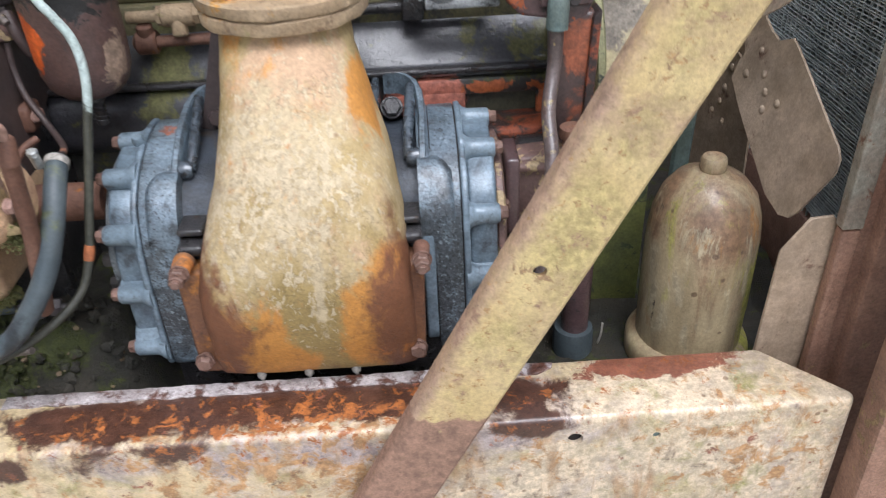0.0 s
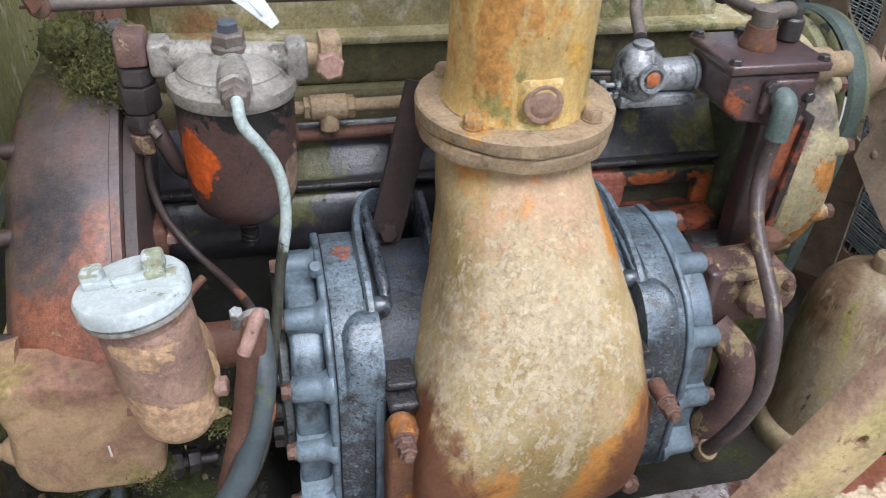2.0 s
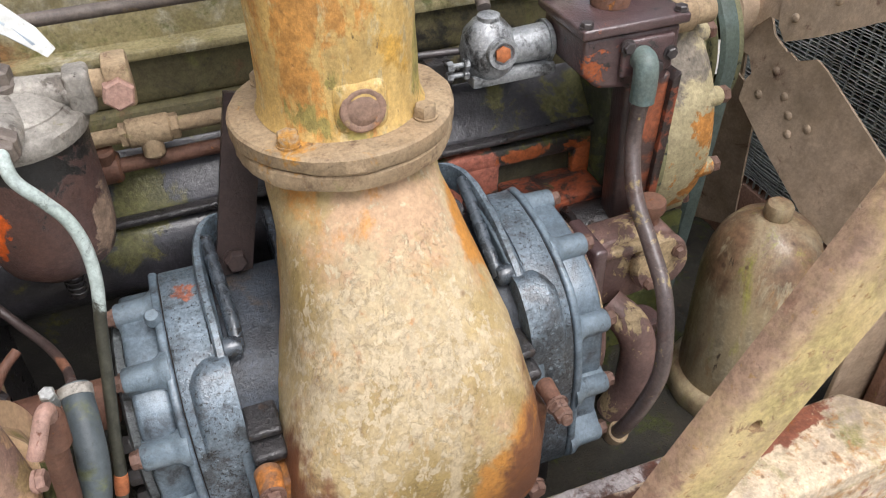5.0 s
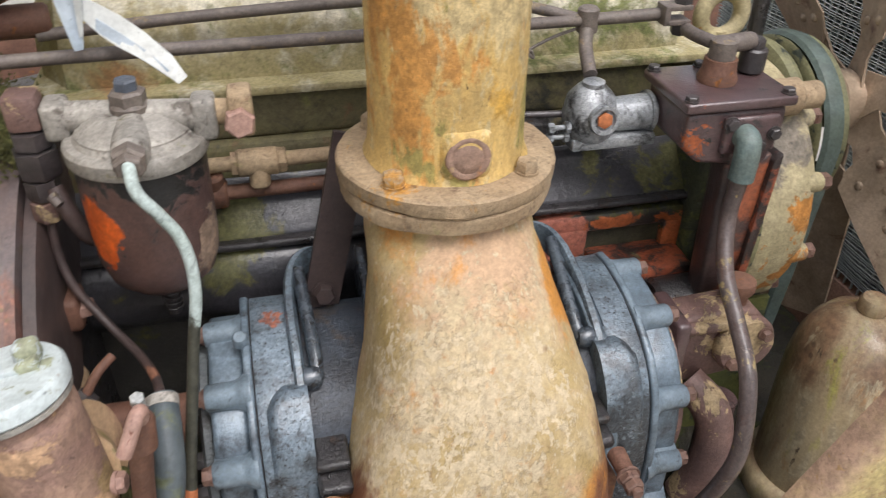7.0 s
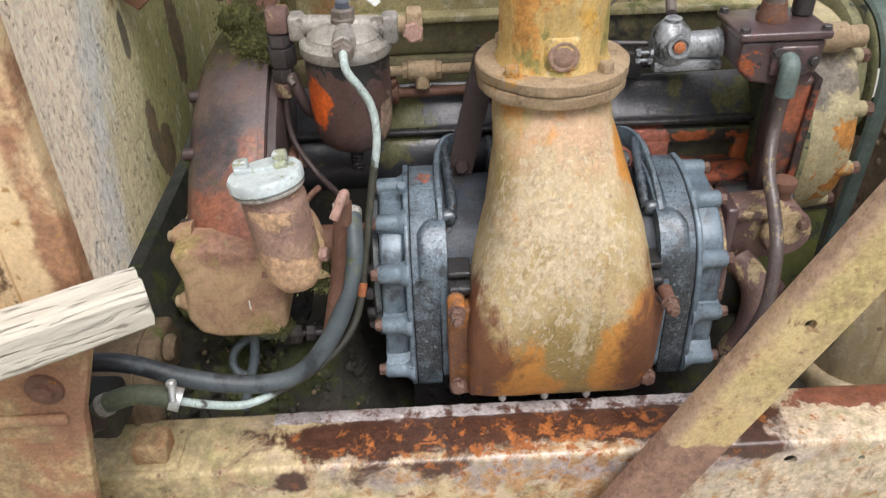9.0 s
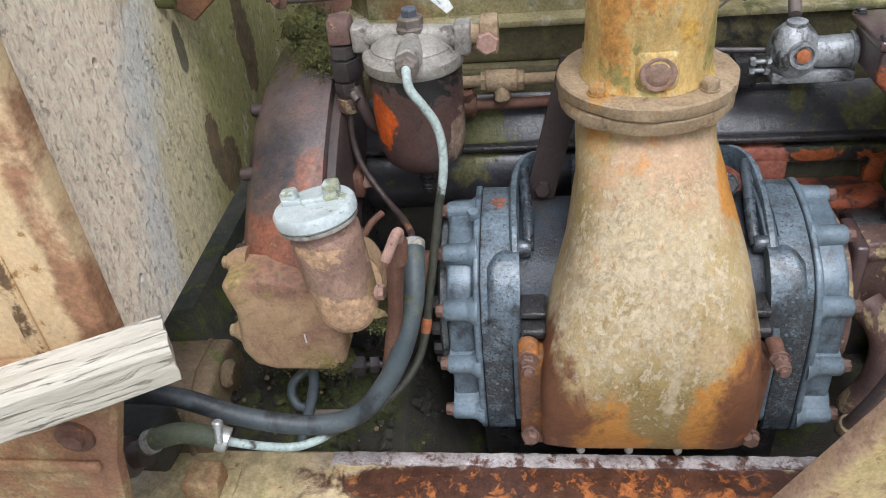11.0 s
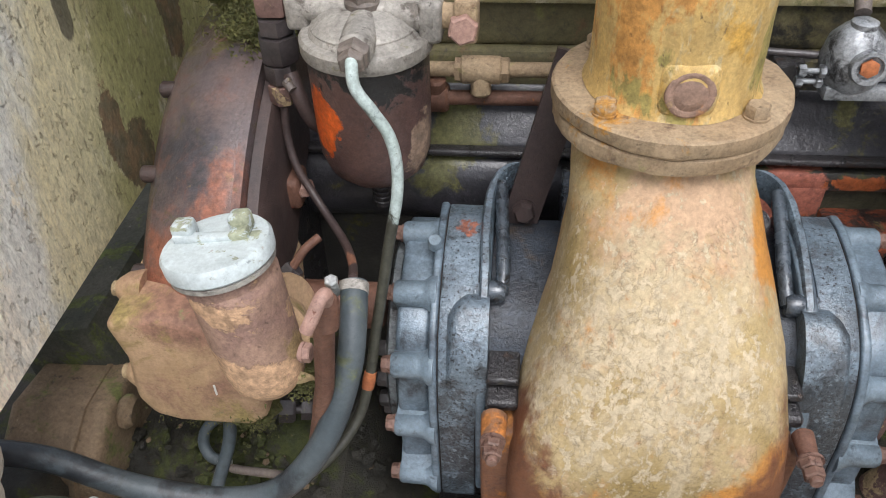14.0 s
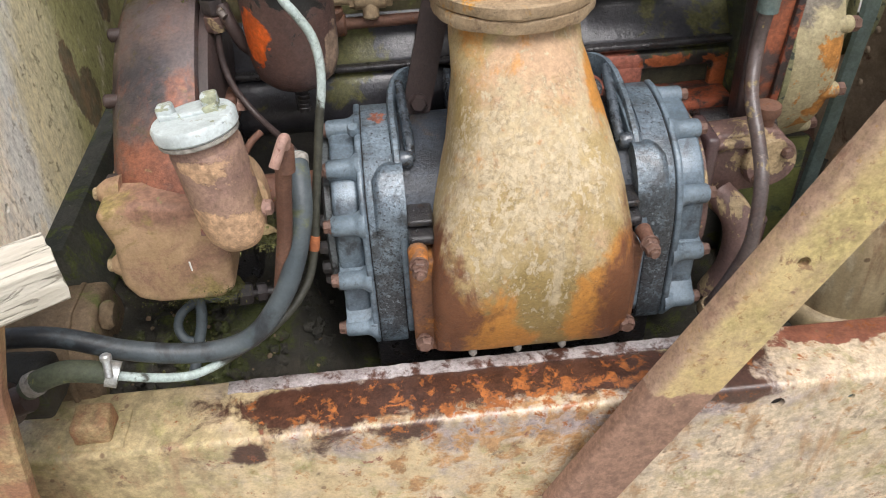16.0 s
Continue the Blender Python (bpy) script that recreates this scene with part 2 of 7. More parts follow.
M["grey_dusty"] = worn("dull_grey_casting", (0.12, 0.135, 0.14), (0.085, 0.098, 0.105), [
    ((0.03, 0.031, 0.031), 90, 0.57, [], 0.35, 0.05), ((0.15, 0.09, 0.06), 80, 0.70, [], 0.7, 0.05)], rough=0.45, bump=0.9, grain=0.35, coat=0.25)
M["grey_light"] = worn("pale_blue_grey_lug", (0.19, 0.245, 0.29), (0.14, 0.185, 0.22), [((0.06, 0.067, 0.075), 70, 0.64, [], 0.35, 0.08)], rough=0.38, bump=0.5, coat=0.65, grain=0.18, metal=0.22, pits=0.25)
M["oily"] = worn("oily_black_iron", (0.018, 0.017, 0.018), (0.034, 0.030, 0.031), [((0.09, 0.08, 0.035), 26, 0.68, [((-0.16, 0.24, 1.02), 0.06, 0.12)], 0.7, 0.04), ((0.05, 0.03, 0.02), 70, 0.62, [], 0.5)], rough=0.3, bump=0.9, coat=0.5, depth=0.003, fine=300)
M["block"] = worn("oily_engine_block", (0.026, 0.024, 0.023), (0.045, 0.043, 0.036), [
    ((0.10, 0.10, 0.035), 24, 0.62, [((0.2, 0.24, 0.99), 0.1, 0.14, (0.8, 1, 1.6)), ((-0.14, 0.25, 1.02), 0.07, 0.2), ((0.27, 0.22, 0.95), 0.05, 0.2)], 0.8, 0.04),
    ((0.44, 0.15, 0.10), 30, 0.70, [((0.126, 0.222, 0.950), 0.060, 0.66, (1.0, 1, 1.2))], 0.55, 0.03),
    ((0.46, 0.12, 0.035), 34, 0.72, [((0.190, 0.222, 0.966), 0.045, 0.40, (0.7, 1, 3)), ((0.20, 0.222, 0.913), 0.10, 0.50, (0.8, 1, 3.5)), ((0.255, 0.222, 0.935), 0.035, 0.50, (1.2, 1, 0.6))], 0.5, 0.03),
    ((0.055, 0.052, 0.026), 36, 0.70, [((0.206, 0.250, 0.938), 0.06, 0.9, (0.8, 1.5, 1.6))], 0.5, 0.06)], rough=0.34, bump=0.6, coat=0.5, depth=0.002)
M["cover"] = worn("mossy_olive_cover", (0.33, 0.285, 0.15), (0.27, 0.23, 0.11), [
    ((0.62, 0.575, 0.45), 30, 0.60, [("band", (0.10, 0, 1), 1.150, 1.40, 0.32, 0.025)], 0.85, 0.14),
    ((0.34, 0.19, 0.08), 18, 0.76, [((-0.22, 0.28, 1.115), 0.07, 0.30, (0.6, 1, 1.6))], 0.7, 0.08),
    ((0.17, 0.185, 0.065), 26, 0.62, [((0.2, 0.3, 1.16), 0.13, 0.18)], 0.9, 0.08),
    ((0.20, 0.18, 0.11), 90, 0.66, [], 0.9, 0.04)], rough=0.8, bump=0.6, mottle=0.25)
M["head"] = worn("olive_brown_head", (0.125, 0.11, 0.052), (0.095, 0.082, 0.042), [((0.17, 0.16, 0.06), 30, 0.60, [], 0.8, 0.06), ((0.20, 0.11, 0.06), 22, 0.64, [((-0.16, 0.27, 1.09), 0.08, 0.12)], 0.8, 0.08), ((0.035, 0.032, 0.026), 34, 0.66, [((0.12, 0.26, 1.05), 0.12, 0.22, (0.7, 1, 1.4))], 0.5, 0.08)], rough=0.7, bump=0.6, mottle=0.3)
M["arch"] = worn("red_brown_housing", (0.105, 0.083, 0.084), (0.135, 0.095, 0.085), [
    ((0.055, 0.052, 0.06), 12, 0.60, [((-0.355, 0.09, 1.03), 0.07, 0.18), ((-0.32, 0.14, 1.07), 0.05, 0.10)], 0.45, 0.10),
    ((0.29, 0.11, 0.065), 20, 0.62, [((-0.315, 0.045, 0.975), 0.075, 0.40, (0.8, 1, 1.1)), ((-0.292, 0.09, 1.035), 0.045, 0.26, (1.8, 1, 0.8))], 0.5, 0.10),
    ((0.17, 0.085, 0.065), 30, 0.60, [], 0.5, 0.08), ((0.15, 0.13, 0.05), 30, 0.64, [((-0.34, 0.28, 1.1), 0.1, 0.25)], 0.85, 0.06), ((0.34, 0.24, 0.13), 60, 0.70, [((-0.34, 0.03, 0.97), 0.04, 0.2)], 0.8, 0.05)], rough=0.42, bump=0.6, coat=0.25, mottle=0.3)
M["case"] = worn("dusty_tan_case", (0.44, 0.295, 0.175), (0.385, 0.255, 0.14), [
    ((0.31, 0.17, 0.115), 14, 0.61, [((-0.31, 0.03, 0.93), 0.06, 0.14), ((-0.318, 0.035, 0.978), 0.045, 0.55)], 0.7, 0.10), ((0.33, 0.25, 0.095), 22, 0.64, [((-0.29, 0.02, 0.865), 0.04, 0.2), ((-0.36, 0.03, 0.95), 0.04, 0.16)], 0.85, 0.08), ((0.1, 0.06, 0.04), 90, 0.74, [], 0.8), ((0.22, 0.21, 0.10), 60, 0.66, [((-0.30, 0.04, 0.86), 0.035, 0.25)], 0.9, 0.05)], rough=0.8, bump=0.5, pits=0.25, grain=0.16, mottle=0.2)
M["filler"] = worn("flaking_filler_neck", (0.245, 0.148, 0.118), (0.32, 0.205, 0.145), [
    ((0.58, 0.37, 0.22), 34, 0.62, [((-0.258, -0.035, 0.960), 0.046, 0.75, (0.75, 1, 1.1)), ((-0.262, -0.03, 1.036), 0.03, 0.26, (0.7, 1, 2.2))], 0.75, 0.02), ((0.36, 0.25, 0.12), 40, 0.68, [((-0.232, -0.01, 0.99), 0.03, 0.25)], 0.85, 0.06)], spots=((0.2, 0.11, 0.08), 70, 0.1), rough=0.65, bump=0.7)
M["cap"] = worn("pale_zinc_cap", (0.50, 0.56, 0.56), (0.43, 0.48, 0.48), [((0.33, 0.35, 0.24), 70, 0.64, [((-0.249, 0.005, 1.08), 0.02, 0.25), ((-0.284, 0.005, 1.08), 0.018, 0.12)], 0.7), ((0.24, 0.22, 0.19), 200, 0.72, [], 0.7)], spots=((0.3, 0.28, 0.25), 120, 0.1), rough=0.45, bump=0.35, grain=0.12)
M["alu"] = worn("dirty_aluminium", (0.33, 0.31, 0.275), (0.23, 0.215, 0.19), [((0.15, 0.13, 0.11), 60, 0.60, [], 0.6, 0.05), ((0.27, 0.25, 0.13), 40, 0.66, [], 0.8, 0.05), ((0.08, 0.07, 0.06), 120, 0.68, [], 0.6)], rough=0.55, bump=0.7, metal=0.1)
M["silver"] = worn("bright_oily_aluminium", (0.34, 0.355, 0.365), (0.23, 0.245, 0.255), [((0.04, 0.04, 0.042), 50, 0.56, [], 0.3, 0.08), ((0.24, 0.17, 0.10), 60, 0.72, [], 0.7)], rough=0.36, bump=0.7, metal=0.3, coat=0.3, grain=0.3)
M["can"] = worn("peeling_filter_can", (0.10, 0.055, 0.045), (0.075, 0.045, 0.04), [
    ((0.02, 0.02, 0.02), 30, 0.62, [((-0.19, 0.13, 1.128), 0.08, 0.42, (0.4, 0.4, 1.9))], 0.45),
    ((0.62, 0.11, 0.015), 28, 0.72, [((-0.231, 0.126, 1.062), 0.030, 0.55, (1, 1, 0.55))], 0.5),
    ((0.30, 0.21, 0.15), 40, 0.72, [((-0.160, 0.140, 1.05), 0.026, 0.5, (1, 1, 0.5))], 0.7)], rough=0.45, bump=0.6, coat=0.2)
M["pump"] = worn("oily_maroon_iron", (0.095, 0.055, 0.055), (0.075, 0.045, 0.045), [((0.42, 0.10, 0.025), 40, 0.68, [((0.215, 0.14, 1.08), 0.04, 0.28), ((0.285, 0.14, 1.06), 0.03, 0.2)], 0.5), ((0.03, 0.025, 0.025), 60, 0.60, [], 0.35)], rough=0.36, bump=0.6, coat=0.9)
M["orange"] = worn("orange_red_paint", (0.30, 0.075, 0.03), (0.18, 0.05, 0.027), [((0.035, 0.024, 0.022), 26, 0.50, [], 0.4, 0.05), ((0.16, 0.14, 0.06), 50, 0.66, [], 0.8)], rough=0.5, bump=0.6, coat=0.2)
M["pedestal"] = worn("oily_maroon_black_bracket", (0.062, 0.037, 0.033), (0.034, 0.023, 0.022), [((0.30, 0.085, 0.035), 30, 0.70, [("band", (1, 0, 0.05), 0.309, 0.5, 0.20, 0.006), ((0.27, 0.15, 1.03), 0.03, 0.22)], 0.5, 0.07), ((0.12, 0.085, 0.05), 60, 0.68, [], 0.7, 0.05)], rough=0.36, bump=0.7, coat=0.5)
M["gear"] = worn("cream_gear_housing", (0.42, 0.36, 0.215), (0.35, 0.30, 0.17), [((0.50, 0.22, 0.05), 34, 0.64, [((0.35, 0.16, 0.99), 0.035, 0.3), ((0.35, 0.16, 0.92), 0.045, 0.25)], 0.7), ((0.22, 0.19, 0.15), 20, 0.62, [((0.32, 0.19, 1.05), 0.06, 0.36)], 0.7, 0.06)], rough=0.75, bump=0.6)
M["brown_part"] = worn("peeling_brown_part", (0.13, 0.078, 0.068), (0.17, 0.10, 0.082), [((0.46, 0.34, 0.19), 22, 0.54, [((0.262, 0.085, 0.91), 0.035, 0.25), ((0.235, 0.10, 0.90), 0.02, 0.2)], 0.8, 0.012), ((0.5, 0.14, 0.03), 60, 0.69, [], 0.6)], rough=0.55, bump=0.8, coat=0.15)
M["chassis"] = worn("worn_cream_chassis_sheen", (0.58, 0.455, 0.275), (0.54, 0.41, 0.235), [
    ((0.68, 0.55, 0.39), 12, 0.60, [((0.40, -0.08, 0.70), 0.30, 0.46), ((0.1, -0.08, 0.70), 0.2, 0.16)], 0.5, 0.10),
    ((0.31, 0.29, 0.10), 22, 0.61, [((-0.43, -0.05, 0.745), 0.14, 0.36, (1, 1, 0.6)), ((0.40, -0.03, 0.764), 0.08, 0.04)], 0.8, 0.10),
    # sheen along the bend, painted as a grey-pink band
    ((0.43, 0.355, 0.335), 12, 0.60, [((-0.02, -0.074, 0.744), 0.30, 0.30, (0.8, 1, 9))], 0.22, 0.12),
    ((0.52, 0.41, 0.225), 16, 0.62, [((-0.42, -0.06, 0.74), 0.20, 0.30)], 0.6, 0.14),
    ((0.48, 0.27, 0.12), 50, 0.66, [((0.42, -0.08, 0.70), 0.14, 0.14, (1, 1, 0.7)), ((-0.05, -0.08, 0.68), 0.2, 0.12, (0.6, 1, 1)), ((0.05, -0.077, 0.735), 0.25, 0.09, (0.6, 1, 4))], 0.7, 0.06),
    ((0.46, 0.29, 0.16), 34, 0.66, [("band", (0, 1, 0), -0.12, -0.068, 0.07, 0.004)], 0.55, 0.10, 7, (1, 1, 0.28)),
    ((0.085, 0.038, 0.024), 26, 0.66, [((-0.07, -0.034, 0.764), 0.2, 0.5, (0.62, 5.2, 6)), ((0.13, -0.038, 0.764), 0.14, 0.45, (0.8, 4.6, 6)), ((-0.21, -0.06, 0.764), 0.1, 0.24, (0.8, 2, 2)), ((0.205, -0.075, 0.757), 0.035, 0.60, (0.7, 1, 2)), ((-0.277, -0.077, 0.742), 0.022, 0.55), ((-0.12, -0.077, 0.757), 0.03, 0.3, (0.6, 1, 1.5))], 0.3, 0.09, 6),
    ((0.27, 0.10, 0.06), 40, 0.66, [((0.325, -0.012, 0.764), 0.075, 0.62, (0.75, 2.8, 3))], 0.4, 0.04, 5),
    ((0.36, 0.12, 0.028), 70, 0.67, [((0.0, -0.055, 0.764), 0.25, 0.18, (0.55, 4, 6)), ((0.335, -0.012, 0.764), 0.06, 0.12, (0.75, 3.5, 3))], 0.6, 0.05)],
    spots=((0.17, 0.10, 0.055), 40, 0.07), rough=0.42, bump=0.4, coat=0.35, grain=0.14, pits=0.2)
M["brace"] = worn("ochre_brace_paint", (0.53, 0.41, 0.20), (0.48, 0.355, 0.165), [
    ((0.49, 0.39, 0.165), 14, 0.63, [("band", (0.888, 0, -0.460), -0.276, -0.24, 0.10, 0.012), ((0.2, -0.11, 0.96), 0.10, 0.10)], 0.7, 0.12),
    ((0.38, 0.25, 0.175), 10, 0.60, [("band", (0.888, 0, -0.460), -0.303, -0.284, 0.24, 0.010)], 0.6, 0.17),
    ((0.40, 0.25, 0.11), 130, 0.64, [("band", (0.888, 0, -0.460), -0.285, -0.245, 0.04, 0.012)], 0.7, 0.04),
    ((0.30, 0.175, 0.12), 50, 0.64, [("band", (0.11, 0, 0.994), 0.3, 0.8155, 0.36, 0.006)], 0.7, 0.08),
    ((0.30, 0.19, 0.10), 70, 0.66, [((0.2, -0.12, 0.956), 0.03, 0.16)], 0.7, 0.05),
    ((0.60, 0.50, 0.33), 60, 0.69, [], 0.8, 0.05)], rough=0.62, bump=0.4, grain=0.18, pits=0.35, mottle=0.15)
M["post"] = worn("yellow_post_paint", (0.71, 0.53, 0.31), (0.68, 0.48, 0.265), [
    ((0.42, 0.22, 0.12), 16, 0.74, [("band", (1, 0, 0), -0.406, -0.37, 0.26, 0.008), ((-0.40, -0.13, 1.05), 0.08, 0.12)], 0.65, 0.10),
    ((0.50, 0.28, 0.10), 60, 0.67, [((-0.42, -0.13, 1.1), 0.07, 0.12)], 0.8, 0.04),
    ((0.20, 0.12, 0.06), 30, 0.70, [("band", (1, 0, 0), -0.446, -0.432, 0.22, 0.003)], 0.7, 0.05)], rough=0.7, bump=0.45, mottle=0.12, pits=0.25, grain=0.14)
M["post_low"] = worn("rusty_post_foot", (0.36, 0.19, 0.09), (0.26, 0.13, 0.075), [((0.46, 0.33, 0.17), 18, 0.53, [], 0.8, 0.08), ((0.12, 0.06, 0.04), 40, 0.68, [], 0.7, 0.05)], rough=0.7, bump=0.6)
M["strip"] = worn("chipped_grey_strip", (0.33, 0.31, 0.25), (0.25, 0.20, 0.155), [((0.24, 0.13, 0.085), 36, 0.57, [], 0.7, 0.03), ((0.48, 0.50, 0.46), 90, 0.66, [], 0.6, 0.03)], rough=0.6, bump=0.6)
M["frame"] = worn("brown_radiator_frame", (0.32, 0.185, 0.125), (0.25, 0.135, 0.09), [((0.36, 0.25, 0.13), 50, 0.68, [((0.51, -0.08, 0.75), 0.12, 0.16)], 0.8), ((0.25, 0.27, 0.22), 80, 0.74, [], 0.7)], rough=0.6, bump=0.7)
M["canister"] = worn("dusty_oil_canister", (0.41, 0.33, 0.20), (0.33, 0.255, 0.145), [
    ((0.25, 0.15, 0.085), 18, 0.58, [("band", (0, 0, 1), 0.835, 0.93, 0.16, 0.02)], 0.5, 0.12),
    ((0.48, 0.40, 0.26), 55, 0.62, [("band", (0, 0, 1), 0.72, 0.87, 0.05, 0.02)], 0.6, 0.05),
    ((0.40, 0.38, 0.08), 26, 0.64, [((0.468, 0.09, 0.78), 0.06, 0.36, (1, 1, 0.45))], 0.8, 0.08),
    ((0.42, 0.21, 0.07), 40, 0.68, [((0.45, 0.07, 0.86), 0.04, 0.25, (1, 1, 0.6)), ((0.38, 0.06, 0.85), 0.03, 0.18)], 0.6, 0.07),
    ((0.09, 0.06, 0.035), 60, 0.68, [((0.35, 0.08, 0.76), 0.04, 0.16)], 0.6, 0.03)],
    spots=((0.10, 0.06, 0.035), 42, 0.10), rough=0.42, bump=0.35, coat=0.4, stretch=(1, 1, 0.25), grain=0.16, pits=0.25)
M["fan"] = worn("dusty_brown_fan_blade", (0.46, 0.35, 0.25), (0.38, 0.285, 0.195), [((0.2, 0.11, 0.08), 26, 0.64, [], 0.7, 0.06), ((0.55, 0.52, 0.45), 200, 0.78, [], 0.7)], rough=0.65, bump=0.4, grain=0.15, pits=0.3)
M["pulley"] = worn("olive_pulley_iron", (0.22, 0.21, 0.11), (0.17, 0.165, 0.085), [((0.05, 0.06, 0.045), 40, 0.6, [], 0.6)], rough=0.65, bump=0.5)
M["belt"] = worn("green_black_belt", (0.10, 0.135, 0.125), (0.08, 0.105, 0.085), [((0.10, 0.13, 0.06), 40, 0.64, [], 0.8)], rough=0.5, bump=0.4)
M["radiator"] = worn("grey_radiator_fins", (0.55, 0.58, 0.54), (0.40, 0.44, 0.41), [((0.25, 0.26, 0.22), 50, 0.68, [], 0.8)], rough=0.6, bump=0.3)
M["rubber"] = worn("black_rubber_hose", (0.046, 0.06, 0.068), (0.068, 0.083, 0.09), [((0.12, 0.135, 0.07), 40, 0.66, [((-0.195, 0.02, 0.98), 0.03, 0.10), ((-0.42, -0.03, 0.88), 0.08, 0.05)], 0.8, 0.08), ((0.03, 0.035, 0.04), 22, 0.58, [((-0.44, -0.03, 0.88), 0.08, 0.2)], 0.4, 0.06)], rough=0.5, bump=0.3, grain=0.15)
M["old_hose"] = worn("mossy_green_hose", (0.075, 0.085, 0.05), (0.05, 0.06, 0.04), [((0.17, 0.18, 0.07), 60, 0.62, [], 0.85)], rough=0.7, bump=0.4)
M["white_pipe"] = worn("pale_verdigris_pipe", (0.40, 0.47, 0.45), (0.31, 0.38, 0.35), [((0.055, 0.055, 0.04), 30, 0.60, [((-0.19, 0.04, 0.90), 0.135, 0.9, (1.2, 1, 0.9)), ((-0.25, -0.02, 0.84), 0.05, 0.6)], 0.5, 0.05), ((0.18, 0.17, 0.14), 60, 0.70, [], 0.6)], rough=0.5, bump=0.4)
M["grey_pipe"] = worn("brown_grey_pipe", (0.115, 0.087, 0.08), (0.09, 0.068, 0.064), [((0.26, 0.2, 0.17), 50, 0.66, [], 0.5), ((0.38, 0.29, 0.14), 40, 0.60, [((0.235, 0.045, 0.77), 0.05, 0.35)], 0.8), ((0.10, 0.06, 0.05), 40, 0.60, [], 0.4, 0.06)], rough=0.38, bump=0.4, coat=0.4)
M["dark_pipe"] = worn("dark_brown_pipe", (0.045, 0.032, 0.03), (0.065, 0.043, 0.038), [((0.22, 0.10, 0.06), 60, 0.68, [((-0.205, 0.075, 0.985), 0.04, 0.2)], 0.6)], rough=0.45, bump=0.4)
M["rod"] = worn("grey_brown_rod", (0.15, 0.125, 0.105), (0.11, 0.09, 0.08), [((0.26, 0.2, 0.13), 40, 0.62, [], 0.8)], rough=0.55, bump=0.4)
M["steel"] = worn("zinc_clip_steel", (0.55, 0.56, 0.54), (0.42, 0.43, 0.42), [], rough=0.35, metal=0.7, bump=0.2)
M["verdigris"] = worn("green_brass_elbow", (0.10, 0.145, 0.14), (0.14, 0.17, 0.15), [((0.3, 0.3, 0.25), 60, 0.68, [], 0.6)], rough=0.5, bump=0.4)
M["dark_fitting"] = worn("black_brass_fitting", (0.035, 0.033, 0.033), (0.055, 0.045, 0.045), [((0.30, 0.14, 0.08), 60, 0.72, [], 0.7)], rough=0.4, bump=0.4, coat=0.2)
M["grey_cover"] = worn("wet_blue_grey_end_cover", (0.170, 0.222, 0.265), (0.11, 0.148, 0.182), [
    ((0.042, 0.048, 0.055), 30, 0.60, [], 0.3, 0.12), ((0.3, 0.10, 0.06), 90, 0.77, [], 0.6, 0.04)], rough=0.44, bump=0.6, coat=0.4, grain=0.22, metal=0.2, depth=0.0013, pits=0.35, mottle=0.5)
M["barrel"] = worn("oil_wet_black_barrel", (0.045, 0.055, 0.070), (0.016, 0.019, 0.025), [((0.11, 0.08, 0.055), 50, 0.68, [((-0.08, 0.14, 0.97), 0.05, 0.2)], 0.3, 0.08)], rough=0.42, bump=0.9, grain=0.4, coat=0.12, metal=0.0, depth=0.0020, fine=320)
M["oily_gloss"] = worn("wet_oil_black_iron", (0.026, 0.026, 0.030), (0.048, 0.046, 0.052), [
    ((0.13, 0.125, 0.045), 26, 0.66, [((-0.135, 0.235, 1.005), 0.045, 0.34, (0.8, 1, 1)), ((-0.155, 0.22, 0.965), 0.04, 0.30, (0.8, 1, 1.2)), ((0.20, 0.24, 1.0), 0.06, 0.16, (0.7, 1, 1)), ((0.26, 0.24, 1.01), 0.05, 0.25)], 0.8, 0.05),
    ((0.09, 0.045, 0.03), 40, 0.70, [], 0.5, 0.05)], rough=0.36, bump=0.6, grain=0.25, coat=0.5, metal=0.0, depth=0.0020, fine=180)
M["mossy_iron"] = worn("moss_stained_iron", (0.06, 0.068, 0.03), (0.04, 0.042, 0.03), [((0.12, 0.14, 0.045), 40, 0.58, [], 0.9, 0.05), ((0.18, 0.16, 0.09), 90, 0.68, [], 0.9, 0.03)], rough=0.75, bump=0.9, depth=0.003)
M["strut"] = worn("dark_brown_strut", (0.048, 0.03, 0.027), (0.036, 0.023, 0.022), [((0.11, 0.05, 0.035), 50, 0.67, [], 0.7), ((0.25, 0.17, 0.12), 160, 0.74, [], 0.7)], rough=0.5, bump=0.6, coat=0.2)
M["grey_oily"] = worn("oil_soaked_grey_casting", (0.085, 0.105, 0.125), (0.045, 0.057, 0.07), [
    ((0.02, 0.021, 0.024), 45, 0.56, [], 0.2, 0.10)], rough=0.28, bump=0.6, grain=0.25, coat=0.9, metal=0.2, depth=0.0014, fine=330)
M["mount"] = worn("muddy_brown_mount", (0.20, 0.14, 0.085), (0.15, 0.105, 0.06), [((0.13, 0.14, 0.04), 30, 0.60, [], 0.9, 0.07), ((0.30, 0.22, 0.14), 50, 0.66, [], 0.85, 0.05), ((0.07, 0.05, 0.035), 60, 0.64, [], 0.8, 0.05)], rough=0.8, bump=0.8)
M["foot_rust"] = worn("brown_orange_flange_rust", (0.13, 0.058, 0.033), (0.19, 0.085, 0.04), [((0.42, 0.17, 0.04), 50, 0.59, [((-0.10, 0.0, 0.90), 0.03, 0.2)], 0.7, 0.06), ((0.08, 0.04, 0.03), 36, 0.62, [], 0.5, 0.07)], rough=0.6, bump=0.7)
# near-black: paints shade into holes and behind the radiator; also colours the gasket
M["hole"] = worn("hollow_shade_black", (0.012, 0.01, 0.009), (0.02, 0.015, 0.012), rough=0.9)
